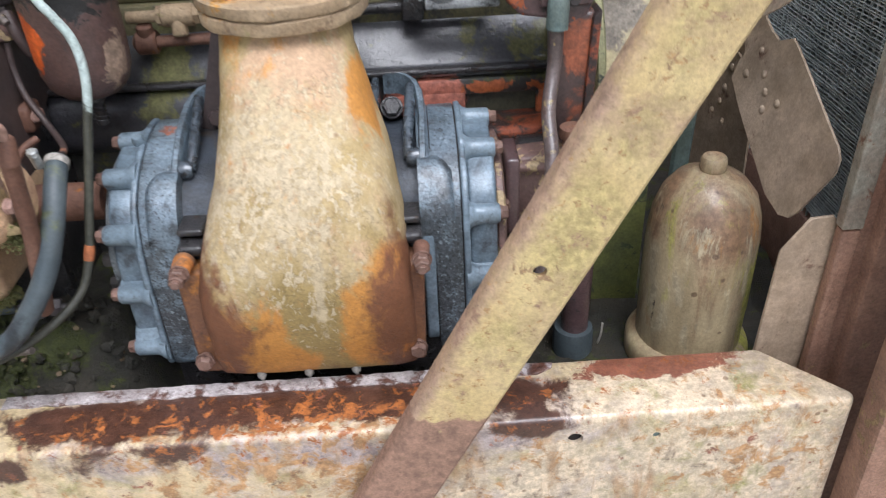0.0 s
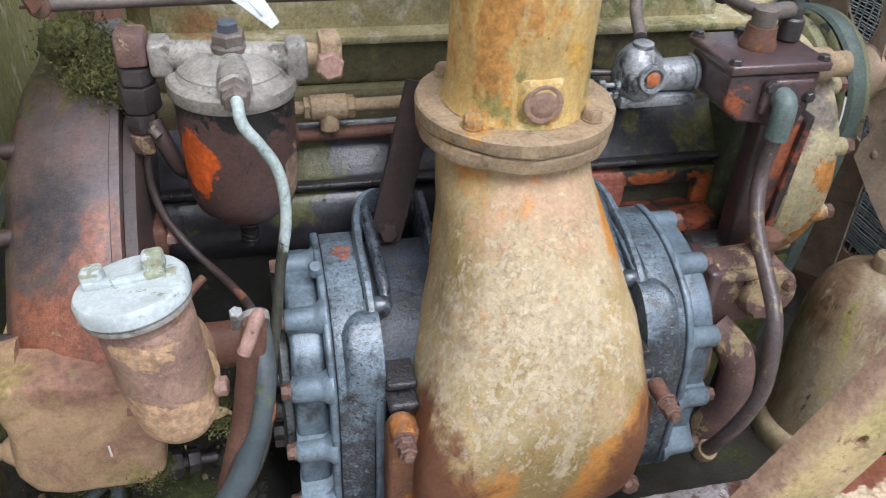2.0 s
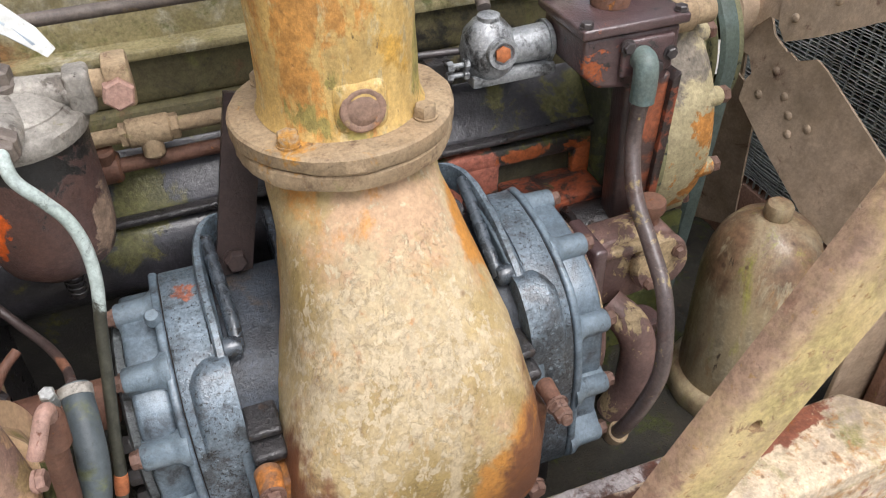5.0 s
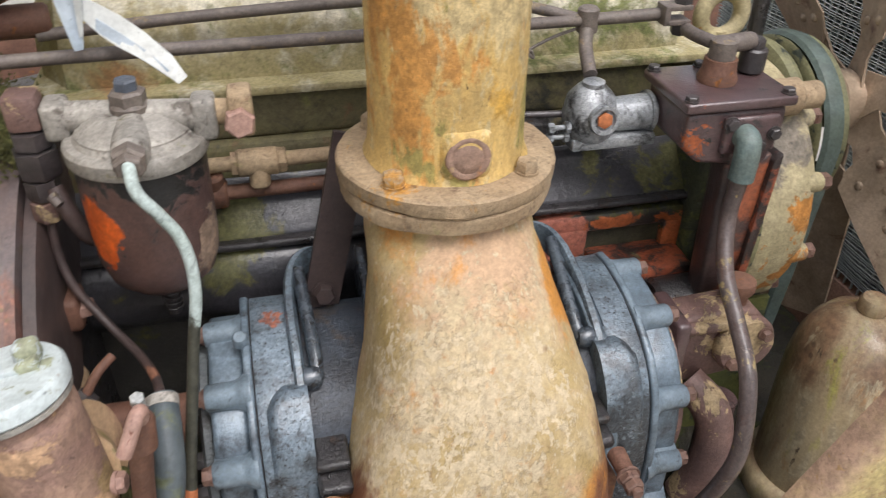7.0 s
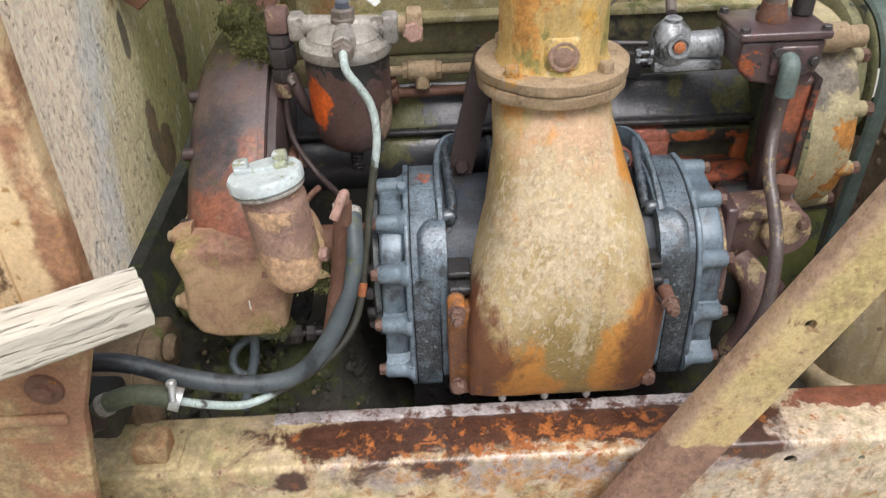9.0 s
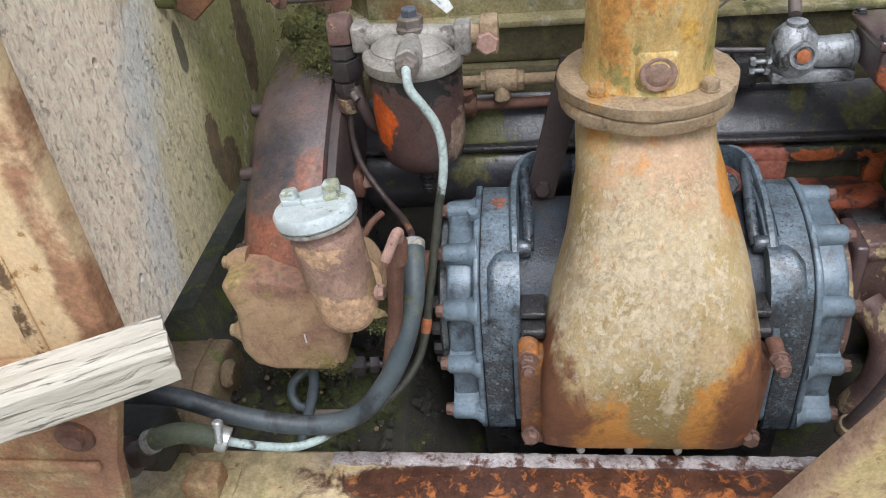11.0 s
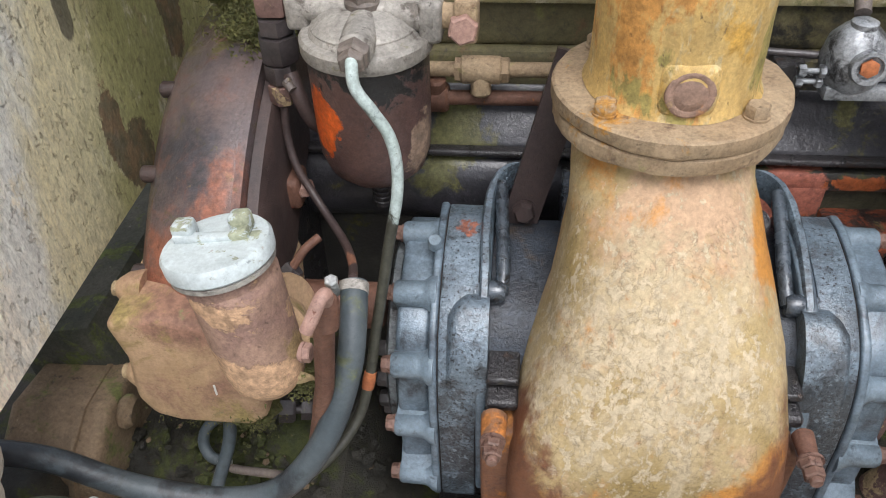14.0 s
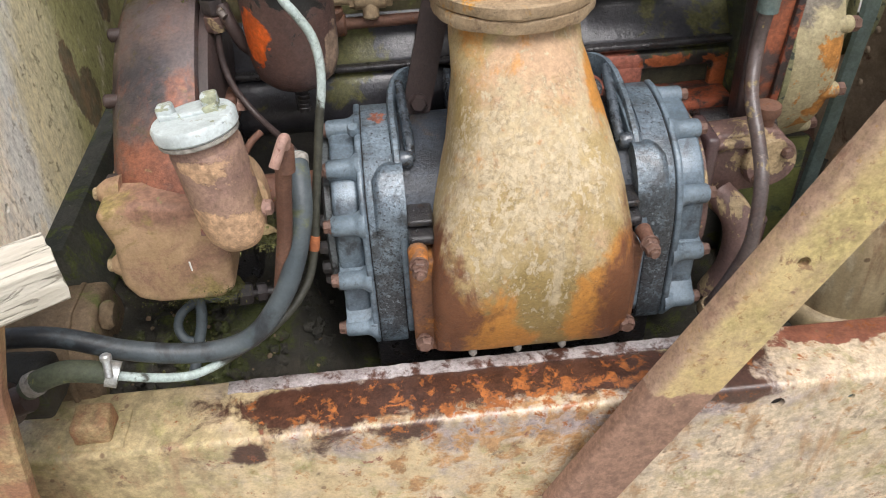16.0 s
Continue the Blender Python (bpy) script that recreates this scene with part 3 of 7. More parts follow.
M["mud"] = worn("dark_mossy_dirt", (0.045, 0.038, 0.025), (0.03, 0.028, 0.02), [((0.075, 0.088, 0.018), 24, 0.58, [((-0.33, 0.06, 0.79), 0.09, 0.18), ((-0.27, 0.06, 0.78), 0.05, 0.15)], 0.9, 0.06), ((0.10, 0.065, 0.04), 50, 0.64, [], 0.9), ((0.2, 0.2, 0.18), 120, 0.73, [], 0.8)], rough=0.75, bump=1.0, depth=0.006, coat=0.15)
M["moss"] = worn("dry_moss", (0.15, 0.145, 0.045), (0.09, 0.095, 0.03), [((0.19, 0.17, 0.06), 90, 0.6, [], 0.95)], rough=0.95, bump=1.0, depth=0.004, scale=60)
M["strap"] = worn("grey_blue_strap", (0.33, 0.40, 0.47), (0.42, 0.48, 0.53), [((0.22, 0.24, 0.25), 40, 0.68, [], 0.7)], rough=0.5, bump=0.2, grain=0.06)
M["strap_white"] = worn("pale_strap_end", (0.66, 0.68, 0.66), (0.56, 0.58, 0.56), [((0.36, 0.36, 0.32), 60, 0.66, [], 0.7, 0.06)], rough=0.5, bump=0.25, grain=0.06)
M["white"] = worn("white_drip_paint", (0.75, 0.74, 0.70), (0.68, 0.67, 0.62), rough=0.4, bump=0.2, grain=0.05)
M["ground"] = worn("pale_yard_ground", (0.33, 0.32, 0.285), (0.27, 0.26, 0.22), [((0.14, 0.16, 0.06), 3, 0.6, [], 0.95)], rough=0.95, bump=0.5, scale=2.0)


def board_material():
    """Weathered board: cream paint, a grey run, green algae, brown bare patches, fine flakes."""
    m = Nodes("weathered_grey_board")
    y = m.t.nodes.new("ShaderNodeSeparateXYZ")
    m.put(m.pos, y.inputs[0])
    lane = m.math("MULTIPLY_ADD", m.math("SUBTRACT", m.noise(13, 6, 0.65, (1, 1, 0.4), shift=4.0), 0.5), 0.17, m.math("MULTIPLY_ADD", y.outputs[2], -0.28, m.math("ADD", y.outputs[1], 0.30)))
    col = m.mix(m.step(lane, -0.01, 0.045), (0.97, 0.83, 0.64), (0.72, 0.71, 0.64))
    col = m.mix(m.step(lane, 0.055, 0.11), col, (0.68, 0.61, 0.38))
    col = m.mix(m.step(lane, 0.12, 0.24), col, (0.38, 0.36, 0.14))
    mottled = m.noise(34, 7, 0.7, (1, 1, 0.6), shift=7.0)
    col = m.mix(m.step(mottled, 0.54, 0.66), col, m.mix(m.step(lane, 0.0, 0.12), (0.90, 0.80, 0.64), (0.64, 0.59, 0.38)))
    ochre = m.step(m.noise(9, 5, 0.6, (1, 1, 0.5), shift=12.0), 0.60, 0.68)
    col = m.mix(m.math("MULTIPLY", ochre, 0.7), col, (0.50, 0.36, 0.20))
    stain = m.math("MAXIMUM", m.blob((-0.417, 0.180, 1.022), 0.052, (1, 2.2, 0.82)), m.blob((-0.417, 0.33, 1.075), 0.06, (1, 1.8, 0.7)))
    stain = m.math("MAXIMUM", stain, m.blob((-0.417, 0.205, 0.985), 0.045, (1, 1.2, 1)))
    bare = m.math("MULTIPLY", m.step(m.math("MULTIPLY_ADD", m.noise(38, 7, 0.72, shift=1.0), 1.1, stain), 0.80, 0.90), 0.8)
    col = m.mix(bare, col, m.mix(m.step(m.noise(55, 4, shift=2.0), 0.4, 0.6), (0.17, 0.085, 0.045), (0.085, 0.058, 0.035)))
    # near-black patch just below the lever bracket
    dark_patch = m.blob((-0.417, 0.166, 1.135), 0.035, (1, 2.4, 0.9))
    dark_patch = m.step(m.math("MULTIPLY_ADD", m.noise(60, 5, shift=5.0), 0.5, dark_patch), 0.52, 0.66)
    col = m.mix(m.math("MULTIPLY", dark_patch, 0.8), col, (0.05, 0.045, 0.035))
    flakes = m.step(m.noise(150, 8, 0.78, (1, 1, 0.75), shift=9.0, warp=0.6), 0.575, 0.62)
    col = m.mix(m.math("MULTIPLY", flakes, m.math("MULTIPLY_ADD", m.step(lane, -0.02, 0.10), 0.30, 0.16)), col, (0.30, 0.23, 0.14))
    chips = m.step(m.noise(70, 9, 0.74, (1, 1, 0.8), shift=15.0), 0.66, 0.70)
    col = m.mix(m.math("MULTIPLY", chips, 0.5), col, (0.24, 0.17, 0.10))
    fine = m.noise(260, 5, 0.75, (1, 1, 0.45), shift=2.0)
    tone = m.math("ADD", 0.74, m.math("MULTIPLY", m.step(fine, 0.3, 0.7), 0.52))
    n = m.t.nodes.new("ShaderNodeVectorMath")
    n.operation = "SCALE"
    m.put(col, n.inputs[0]), m.put(tone, n.inputs["Scale"])
    h = m.math("SUBTRACT", m.math("MULTIPLY", fine, 0.8), m.math("ADD", m.math("MULTIPLY", flakes, 0.7), chips))
    return m.finish(n.outputs[0], 0.85, h, 1.0, 0.003)


def timber_material(along):
    """Bleached split timber, its grain along the given direction."""
    m = Nodes("bleached_timber")
    d = Vector(along).normalized()
    run = m.vec("DOT_PRODUCT", m.pos, tuple(d))
    across = m.t.nodes.new("ShaderNodeVectorMath")
    across.operation = "SCALE"
    across.inputs[0].default_value = tuple(d)
    m.put(m.math("MULTIPLY", run, -0.92), across.inputs["Scale"])
    p = m.vec("ADD", m.pos, across.outputs[0])
    old, m.pos = m.pos, p
    grain = m.noise(150, 6, 0.72, warp=0.5)
    crack = m.step(m.noise(150, 6, 0.75, shift=3.0, warp=0.9), 0.55, 0.64)
    m.pos = old
    col = m.mix(m.step(grain, 0.3, 0.7), (0.62, 0.58, 0.49), (0.47, 0.43, 0.35))
    col = m.mix(crack, col, (0.33, 0.29, 0.22))
    col = m.mix(m.step(m.noise(40, 4, shift=6.0), 0.66, 0.72), col, (0.42, 0.40, 0.20))
    h = m.math("SUBTRACT", m.math("MULTIPLY", grain, 0.8), m.math("MULTIPLY", crack, 1.0))
    return m.finish(col, 0.85, h, 0.9, 0.003)


M["board"] = board_material()


# ---- building helpers ----
PLACE = {}


def settle(ob, parent, where):
    """Puts ob at a world place, under its parent."""
    PLACE[ob] = Vector(where)
    if parent is not None:
        ob.parent = parent
        ob.location = PLACE[ob] - PLACE[parent]
    else:
        ob.location = PLACE[ob]
    return ob


def thing(name, where, label, category, group="", kind=""):
    return tagged(settle(new(name), None, where), label, category, group, kind)


def part(name, bm, material, parent=None, label="", angle=38):
    """One mesh object out of a bmesh that was built in world places."""
    bmesh.ops.recalc_face_normals(bm, faces=bm.faces)
    lo = Vector([min(v.co[i] for v in bm.verts) for i in range(3)])
    hi = Vector([max(v.co[i] for v in bm.verts) for i in range(3)])
    where = (lo + hi) / 2
    where.z = lo.z
    bmesh.ops.translate(bm, verts=bm.verts, vec=-where)
    me = bpy.data.meshes.new(name)
    bm.to_mesh(me)
    bm.free()
    me.shade_smooth()
    me.set_sharp_from_angle(angle=radians(angle))
    me.materials.append(M[material] if isinstance(material, str) else material)
    ob = new(name, me)
    settle(ob, parent, where)
    if label:
        tagged(ob, label)
    return ob


def bevel(bm, width, segments=2, faces=None):
    edges = [e for e in bm.edges if len(e.link_faces) == 2 and e.calc_face_angle(0) > 0.5]
    if faces is not None:
        edges = [e for e in edges if any(f in faces for f in e.link_faces)]
    if width > 0 and edges:
        bmesh.ops.bevel(bm, geom=edges, offset=width, segments=segments, affect="EDGES", profile=0.5, clamp_overlap=True)


def turned(axis):
    """The turn that takes z to the axis."""
    return Vector(axis).normalized().to_track_quat("Z", "Y").to_matrix().to_4x4()


def merge(bm, other):
    me = bpy.data.meshes.new("tmp")
    other.to_mesh(me)
    other.free()
    bm.from_mesh(me)
    bpy.data.meshes.remove(me)


def box(x0, x1, y0, y1, z0, z1, r=0.002, bm=None, seg=2):
    b = bmesh.new()
    bmesh.ops.create_cube(b, size=1, matrix=Matrix.Translation(((x0 + x1) / 2, (y0 + y1) / 2, (z0 + z1) / 2)) @ Matrix.Diagonal((x1 - x0, y1 - y0, z1 - z0, 1)))
    bevel(b, r, seg)
    if bm is None:
        return b
    merge(bm, b)
    return bm


def lathe(profile, where, axis=(0, 0, 1), seg=32, bm=None):
    """Turns (radius, height) pairs round an axis."""
    b = bmesh.new()
    m = Matrix.Translation(where) @ turned(axis)
    rings = []
    for r, h in profile:
        if r < 1e-6:
            rings.append([b.verts.new(m @ Vector((0, 0, h)))])
        else:
            rings.append([b.verts.new(m @ Vector((r * math.cos(a), r * math.sin(a), h))) for a in [2 * math.pi * i / seg for i in range(seg)]])
    for p, q in zip(rings, rings[1:]):
        for i in range(seg):
            j = (i + 1) % seg
            f = [p[i % len(p)], p[j % len(p)], q[j % len(q)], q[i % len(q)]]
            f = list(dict.fromkeys(f))
            if len(f) > 2:
                b.faces.new(f)
    for ring in (rings[0], rings[-1]):
        if len(ring) > 2:
            b.faces.new(ring)
    if bm is None:
        return b
    merge(bm, b)
    return bm


def rod(p0, p1, r, r1=None, seg=20, edge=0.0, bm=None):
    p0, p1 = Vector(p0), Vector(p1)
    n, r1 = (p1 - p0).length, r if r1 is None else r1
    e = min(edge, r * 0.45, n * 0.45)
    prof = [(0, 0), (r - e, 0), (r, e), (r1, n - e), (r1 - e, n), (0, n)] if e else [(0, 0), (r, 0), (r1, n), (0, n)]
    return lathe(prof, p0, p1 - p0, seg, bm)


def smooth_line(points, per=8):
    """A Catmull-Rom line through the points."""
    p = [Vector(q) for q in points]
    p = [p[0] * 2 - p[1]] + p + [p[-1] * 2 - p[-2]]
    out = []
    for a, b, c, d in zip(p, p[1:], p[2:], p[3:]):
        for i in range(per):
            t = i / per
            out.append(0.5 * (2 * b + (c - a) * t + (2 * a - 5 * b + 4 * c - d) * t * t + (3 * b - a - 3 * c + d) * t ** 3))
    return out + [p[-2]]


def tube(points, r, seg=14, per=8, bm=None, radii=None, flat=1.0, up=None):
    """A round tube along a smooth line; radii: one for each point; flat squeezes it across."""
    line = smooth_line(points, per) if per > 1 else [Vector(p) for p in points]
    b = bmesh.new()
    side, rings = None, []
    for i, q in enumerate(line):
        d = (line[min(i + 1, len(line) - 1)] - line[max(i - 1, 0)]).normalized()
        if side is None:
            guess = Vector(up) if up else (Vector((0, 0, 1)) if abs(d.z) < 0.9 else Vector((1, 0, 0)))
            side = d.cross(guess).normalized()
        side = (side - d * side.dot(d)).normalized()
        other = d.cross(side)
        rr = r
        if radii:
            k = i / (len(line) - 1) * (len(radii) - 1)
            j = min(int(k), len(radii) - 2)
            rr = radii[j] + (radii[j + 1] - radii[j]) * (k - j)
        rings.append([b.verts.new(q + rr * (side * math.cos(a) + other * math.sin(a) * flat)) for a in [2 * math.pi * s / seg for s in range(seg)]])
    for p, q in zip(rings, rings[1:]):
        for s in range(seg):
            b.faces.new([p[s], p[(s + 1) % seg], q[(s + 1) % seg], q[s]])
    b.faces.new(rings[0]), b.faces.new(rings[-1])
    if bm is None:
        return b
    merge(bm, b)
    return bm


def prism(outline, axis, a0, a1, r=0.002, seg=2, bm=None):
    """A plate: an outline in the plane across the axis 'x', 'y' or 'z', between a0 and a1."""
    put = {"x": lambda u, v, a: (a, u, v), "y": lambda u, v, a: (u, a, v), "z": lambda u, v, a: (u, v, a)}[axis]
    b = bmesh.new()
    low = [b.verts.new(put(u, v, a0)) for u, v in outline]
    high = [b.verts.new(put(u, v, a1)) for u, v in outline]
    b.faces.new(low), b.faces.new(high)
    for i in range(len(low)):
        j = (i + 1) % len(low)
        b.faces.new([low[i], low[j], high[j], high[i]])
    bmesh.ops.recalc_face_normals(b, faces=b.faces)
    bevel(b, r, seg)
    if bm is None:
        return b
    merge(bm, b)
    return bm


def loft(rings, bm=None):
    b = bmesh.new()
    vs = [[b.verts.new(p) for p in ring] for ring in rings]
    n = len(vs[0])
    for p, q in zip(vs, vs[1:]):
        for i in range(n):
            b.faces.new([p[i], p[(i + 1) % n], q[(i + 1) % n], q[i]])
    b.faces.new(vs[0]), b.faces.new(vs[-1])
    if bm is None:
        return b
    merge(bm, b)
    return bm


def hexagon(where, axis, across, height, bm=None, washer=0.0):
    """A hexagon head with a chamfered top, on a washer if wanted."""
    b = bmesh.new()
    m = Matrix.Translation(where) @ turned(axis) @ Matrix.Rotation(random.uniform(0, 1), 4, "Z")
    r = across / math.sqrt(3)
    rings = []
    for rr, h in ((r, 0), (r, height * 0.82), (r * 0.84, height)):
        rings.append([b.verts.new(m @ Vector((rr * math.cos(i * math.pi / 3), rr * math.sin(i * math.pi / 3), h))) for i in range(6)])
    for p, q in zip(rings, rings[1:]):
        for i in range(6):
            b.faces.new([p[i], p[(i + 1) % 6], q[(i + 1) % 6], q[i]])
    b.faces.new(rings[0]), b.faces.new(rings[-1])
    if washer:
        lathe([(0, -0.001), (washer, -0.001), (washer, 0.0012), (0, 0.0012)], where, axis, 18, b)
    if bm is None:
        return b
    merge(bm, b)
    return bm


def rough_up(bm, amount, scale, cuts=0):
    """Uneven cast or crumbling surface."""
    if cuts:
        bmesh.ops.subdivide_edges(bm, edges=bm.edges[:], cuts=cuts, use_grid_fill=True)
    bm.normal_update()
    for v in bm.verts:
        v.co += v.normal * (noise.noise(v.co * scale) * amount)
    return bm


def drill(ob, where, axis, r, depth):
    """A round hole through ob."""
    b = rod(Vector(where) - Vector(axis).normalized() * depth, Vector(where) + Vector(axis).normalized() * depth, r, seg=16)
    bmesh.ops.recalc_face_normals(b, faces=b.faces)
    bmesh.ops.translate(b, verts=b.verts, vec=-PLACE[ob])
    me = bpy.data.meshes.new("cutter")
    b.to_mesh(me)
    b.free()
    cutter = new("cutter", me)
    cutter.location = PLACE[ob]
    mod = ob.modifiers.new("hole", "BOOLEAN")
    mod.operation, mod.object, mod.solver = "DIFFERENCE", cutter, "EXACT"
    bpy.context.view_layer.update()
    made = bpy.data.meshes.new_from_object(ob.evaluated_get(bpy.context.evaluated_depsgraph_get()))
    made.name = ob.name
    ob.modifiers.clear()
    ob.data = made
    made.set_sharp_from_angle(angle=radians(38))
    bpy.data.objects.remove(cutter)


def tufts(spots, size, seed):
    """Moss as many thin leaning blades round given places: (centre, spread, count) each."""
    rnd = random.Random(seed)
    verts, faces = [], []
    for centre, spread, count in spots:
        for i in range(count):
            p = Vector([c + rnd.gauss(0, 0.5) * w for c, w in zip(centre, spread)])
            out = Vector((rnd.gauss(0, 0.7), rnd.gauss(-0.25, 0.7), rnd.gauss(0.6, 0.5))).normalized()
            side = out.cross(Vector((rnd.random(), rnd.random(), 0.3))).normalized()
            third = out.cross(side)
            h = size * rnd.uniform(0.6, 1.6)
            w = h * rnd.uniform(0.16, 0.32)
            n = len(verts)
            verts += [p + side * w, p - side * w * 0.5 + third * w, p - side * w * 0.5 - third * w, p + out * h]
            faces += [(n, n + 1, n + 2), (n, n + 1, n + 3), (n + 1, n + 2, n + 3), (n + 2, n, n + 3)]
    me = bpy.data.meshes.new("tuft")
    me.from_pydata(verts, [], faces)
    b = bmesh.new()
    b.from_mesh(me)
    bpy.data.meshes.remove(me)
    return b


def lump(centre, radii, amount, scale, bm=None):
    """A ragged cushion."""
    b = bmesh.new()
    bmesh.ops.create_icosphere(b, subdivisions=4, radius=1, matrix=Matrix.Translation(centre) @ Matrix.Diagonal((*radii, 1)))
    rough_up(b, amount, scale)
    rough_up(b, amount * 0.5, scale * 3)
    if bm is None:
        return b
    merge(bm, b)
    return bm


# ---- ground and frame ----
bm = bmesh.new()
bmesh.ops.create_grid(bm, x_segments=8, y_segments=8, size=400)
tagged(part("ground", bm, "ground"), "pale grey gravel yard with sparse grass", "ground", kind="structure")

# chassis rail along the engine: folded channel with a chamfered end
bm = prism([(-0.62, -0.077), (0.497, -0.077), (0.503, -0.066), (0.437, 0.003), (-0.62, 0.003)], "z", 0.40, 0.764, 0.016, 5)
rail = thing("chassis_rail", (0, -0.03, 0.40), "cream painted steel chassis rail, flaking and rusted on top", "chassis rail")
rail_body = part("channel", bm, "chassis", rail)
drill(rail_body, (0.242, -0.077, 0.737), (0, 1, 0), 0.0075, 0.03)
drill(rail_body, (0.318, -0.077, 0.735), (0, 1, 0), 0.004, 0.01)
part("hole_bottom", rod((0.242, -0.071, 0.737), (0.242, -0.05, 0.737), 0.0078, seg=16), "hole", rail)
part("hole_bottom", rod((0.318, -0.074, 0.735), (0.318, -0.06, 0.735), 0.0042, seg=16), "verdigris", rail)
bm = prism([(-0.30, -0.017), (0.215, -0.017), (0.230, -0.008), (0.232, -0.001), (-0.30, -0.001)], "z", 0.763, 0.7662, 0.001, 2)
bmesh.ops.subdivide_edges(bm, edges=[e for e in bm.edges if e.calc_length() > 0.1], cuts=160)
for v in bm.verts:
    v.co.y += 0.0022 * noise.noise(v.co * 90) * (1 if v.co.y < -0.01 else 0.6)
    v.co.z += 0.0011 * noise.noise(v.co * 130)
M["weld"] = worn("wet_edge_strip", (0.42, 0.38, 0.37), (0.28, 0.24, 0.23), [((0.10, 0.04, 0.025), 40, 0.55, [((0.05, 0, 0.76), 0.3, 0.04)], 0.3, 0.05)], rough=0.22, bump=0.9, coat=0.4)
part("edge_strip", bm, "weld", rail, "shiny wet strip along the inner edge")
bm = rough_up(box(-0.446, -0.390, -0.070, -0.024, 0.760, 0.7675, 0.003), 0.002, 60, 3)
part("bolt_pad", bm, "chassis", rail)
part("square_bolt", rough_up(box(-0.436, -0.401, -0.065, -0.033, 0.766, 0.791, 0.004), 0.0012, 90, 2), "post_low", rail, "large rusted square bolt head")

# diagonal brace in front
d = Vector((0.224, 0.0, 0.432)).normalized()
w = Vector((d.z, 0, -d.x))
base, top = Vector((0.034, -0.1, 0.63)), Vector((0.404, -0.1, 1.342))
brace = thing("diagonal_brace", base, "ochre painted steel angle brace with rusted lower end", "brace")


def along(section):
    b = loft([[p + w * u + Vector((0, v, 0)) for u, v in section] for p in (base + (top - base) * k / 24 for k in range(25))])
    bevel(b, 0.0022, 2)
    return b


bar = part("front_leg", along([(-0.031, 0.010), (-0.031, -0.001), (-0.0295, -0.006), (-0.0265, -0.0095), (-0.022, -0.011), (0.0275, -0.011), (0.031, -0.0075), (0.031, -0.005), (-0.0215, -0.005), (-0.0255, -0.001), (-0.0265, 0.010)]), "brace", brace)
part("back_leg", along([(0.026, -0.0046), (0.031, -0.0046), (0.031, 0.022), (0.026, 0.022)]), "brace", brace)
drill(bar, (0.198, -0.11, 0.954), (0, 1, 0), 0.0055, 0.03)

# ---- blower ----
blower = thing("blower", (0, 0.1, 0.76), "wet blue-grey cast blower with ribbed end covers on the engine side", "blower")
SHAPE = [(0.027, 0.80), (0.0275, 0.865), (0.030, 0.895), (0.036, 0.920), (0.047, 0.940), (0.064, 0.955), (0.088, 0.967), (0.115, 0.9745), (0.145, 0.977), (0.165, 0.974)]


def casting_line(grow, per=4):
    """The blower's side outline from the front foot over the top, moved outwards by grow."""
    line = [Vector((0, y, z)) for y, z in SHAPE]
    line = smooth_line(line, per)
    out = []
    for i, q in enumerate(line):
        d = (line[min(i + 1, len(line) - 1)] - line[max(i - 1, 0)]).normalized()
        out.append((q.y - d.z * grow, q.z + d.y * grow))
    return out


def casting(grow, x0, x1, foot=0.762, r=0.0015, seg=2):
    line = casting_line(grow)
    front = line[0][0]
    line = [(front + 0.012, foot), (front + 0.003, foot + 0.006), (front - 0.0005, foot + 0.016)] + line + [(0.178, 0.962 + grow), (0.184, 0.94), (0.184, foot)]
    return prism(line, "x", min(x0, x1), max(x0, x1), r, seg)


def thumb_pad(s, x0, x1):
    """The swelling on the end plate: round at its top and outer side, fading out below."""
    line = casting_line(0.0, 10)
    line = [p for p in line if 0.862 < p[1] < 0.9655 and p[0] < 0.1]
    n, w = len(line), 12
    rings = []
    for j in range(w + 1):
        v = j / w
        x = x0 + (x1 - x0) * v
        ring = []
        for i, (y, z) in enumerate(line):
            d = Vector(line[min(i + 1, n - 1)]) - Vector(line[max(i - 1, 0)])
            d.normalize()
            down = max(0.0, min(1.0, (z - 0.884) / 0.050))
            k = down * down * (3 - 2 * down)
            # the top is an arch across the pad
            edge = 0.9605 - 0.010 * (1 - min(1.0, v / 0.45)) ** 2
            up = max(0.0, min(1.0, (edge - z) / 0.008))
            k *= math.sqrt(up * (2 - up))
            side = min(1.0, v / 0.28)
            k *= math.sqrt(side * (2 - side))
            h = 0.0072 * k - 0.0012
            ring.append((s * x, y - d.y * h, z + d.x * h))
        rings.append(ring)
    b = bmesh.new()
    vs = [[b.verts.new(p) for p in ring] for ring in rings]
    for p, q in zip(vs, vs[1:]):
        for i in range(n - 1):
            b.faces.new([p[i], p[i + 1], q[i + 1], q[i]])
    inner = [b.verts.new((v.co.x, v.co.y + 0.02, v.co.z - 0.004)) for v in vs[-1]]
    for i in range(n - 1):
        b.faces.new([vs[-1][i], vs[-1][i + 1], inner[i + 1], inner[i]])
    return b


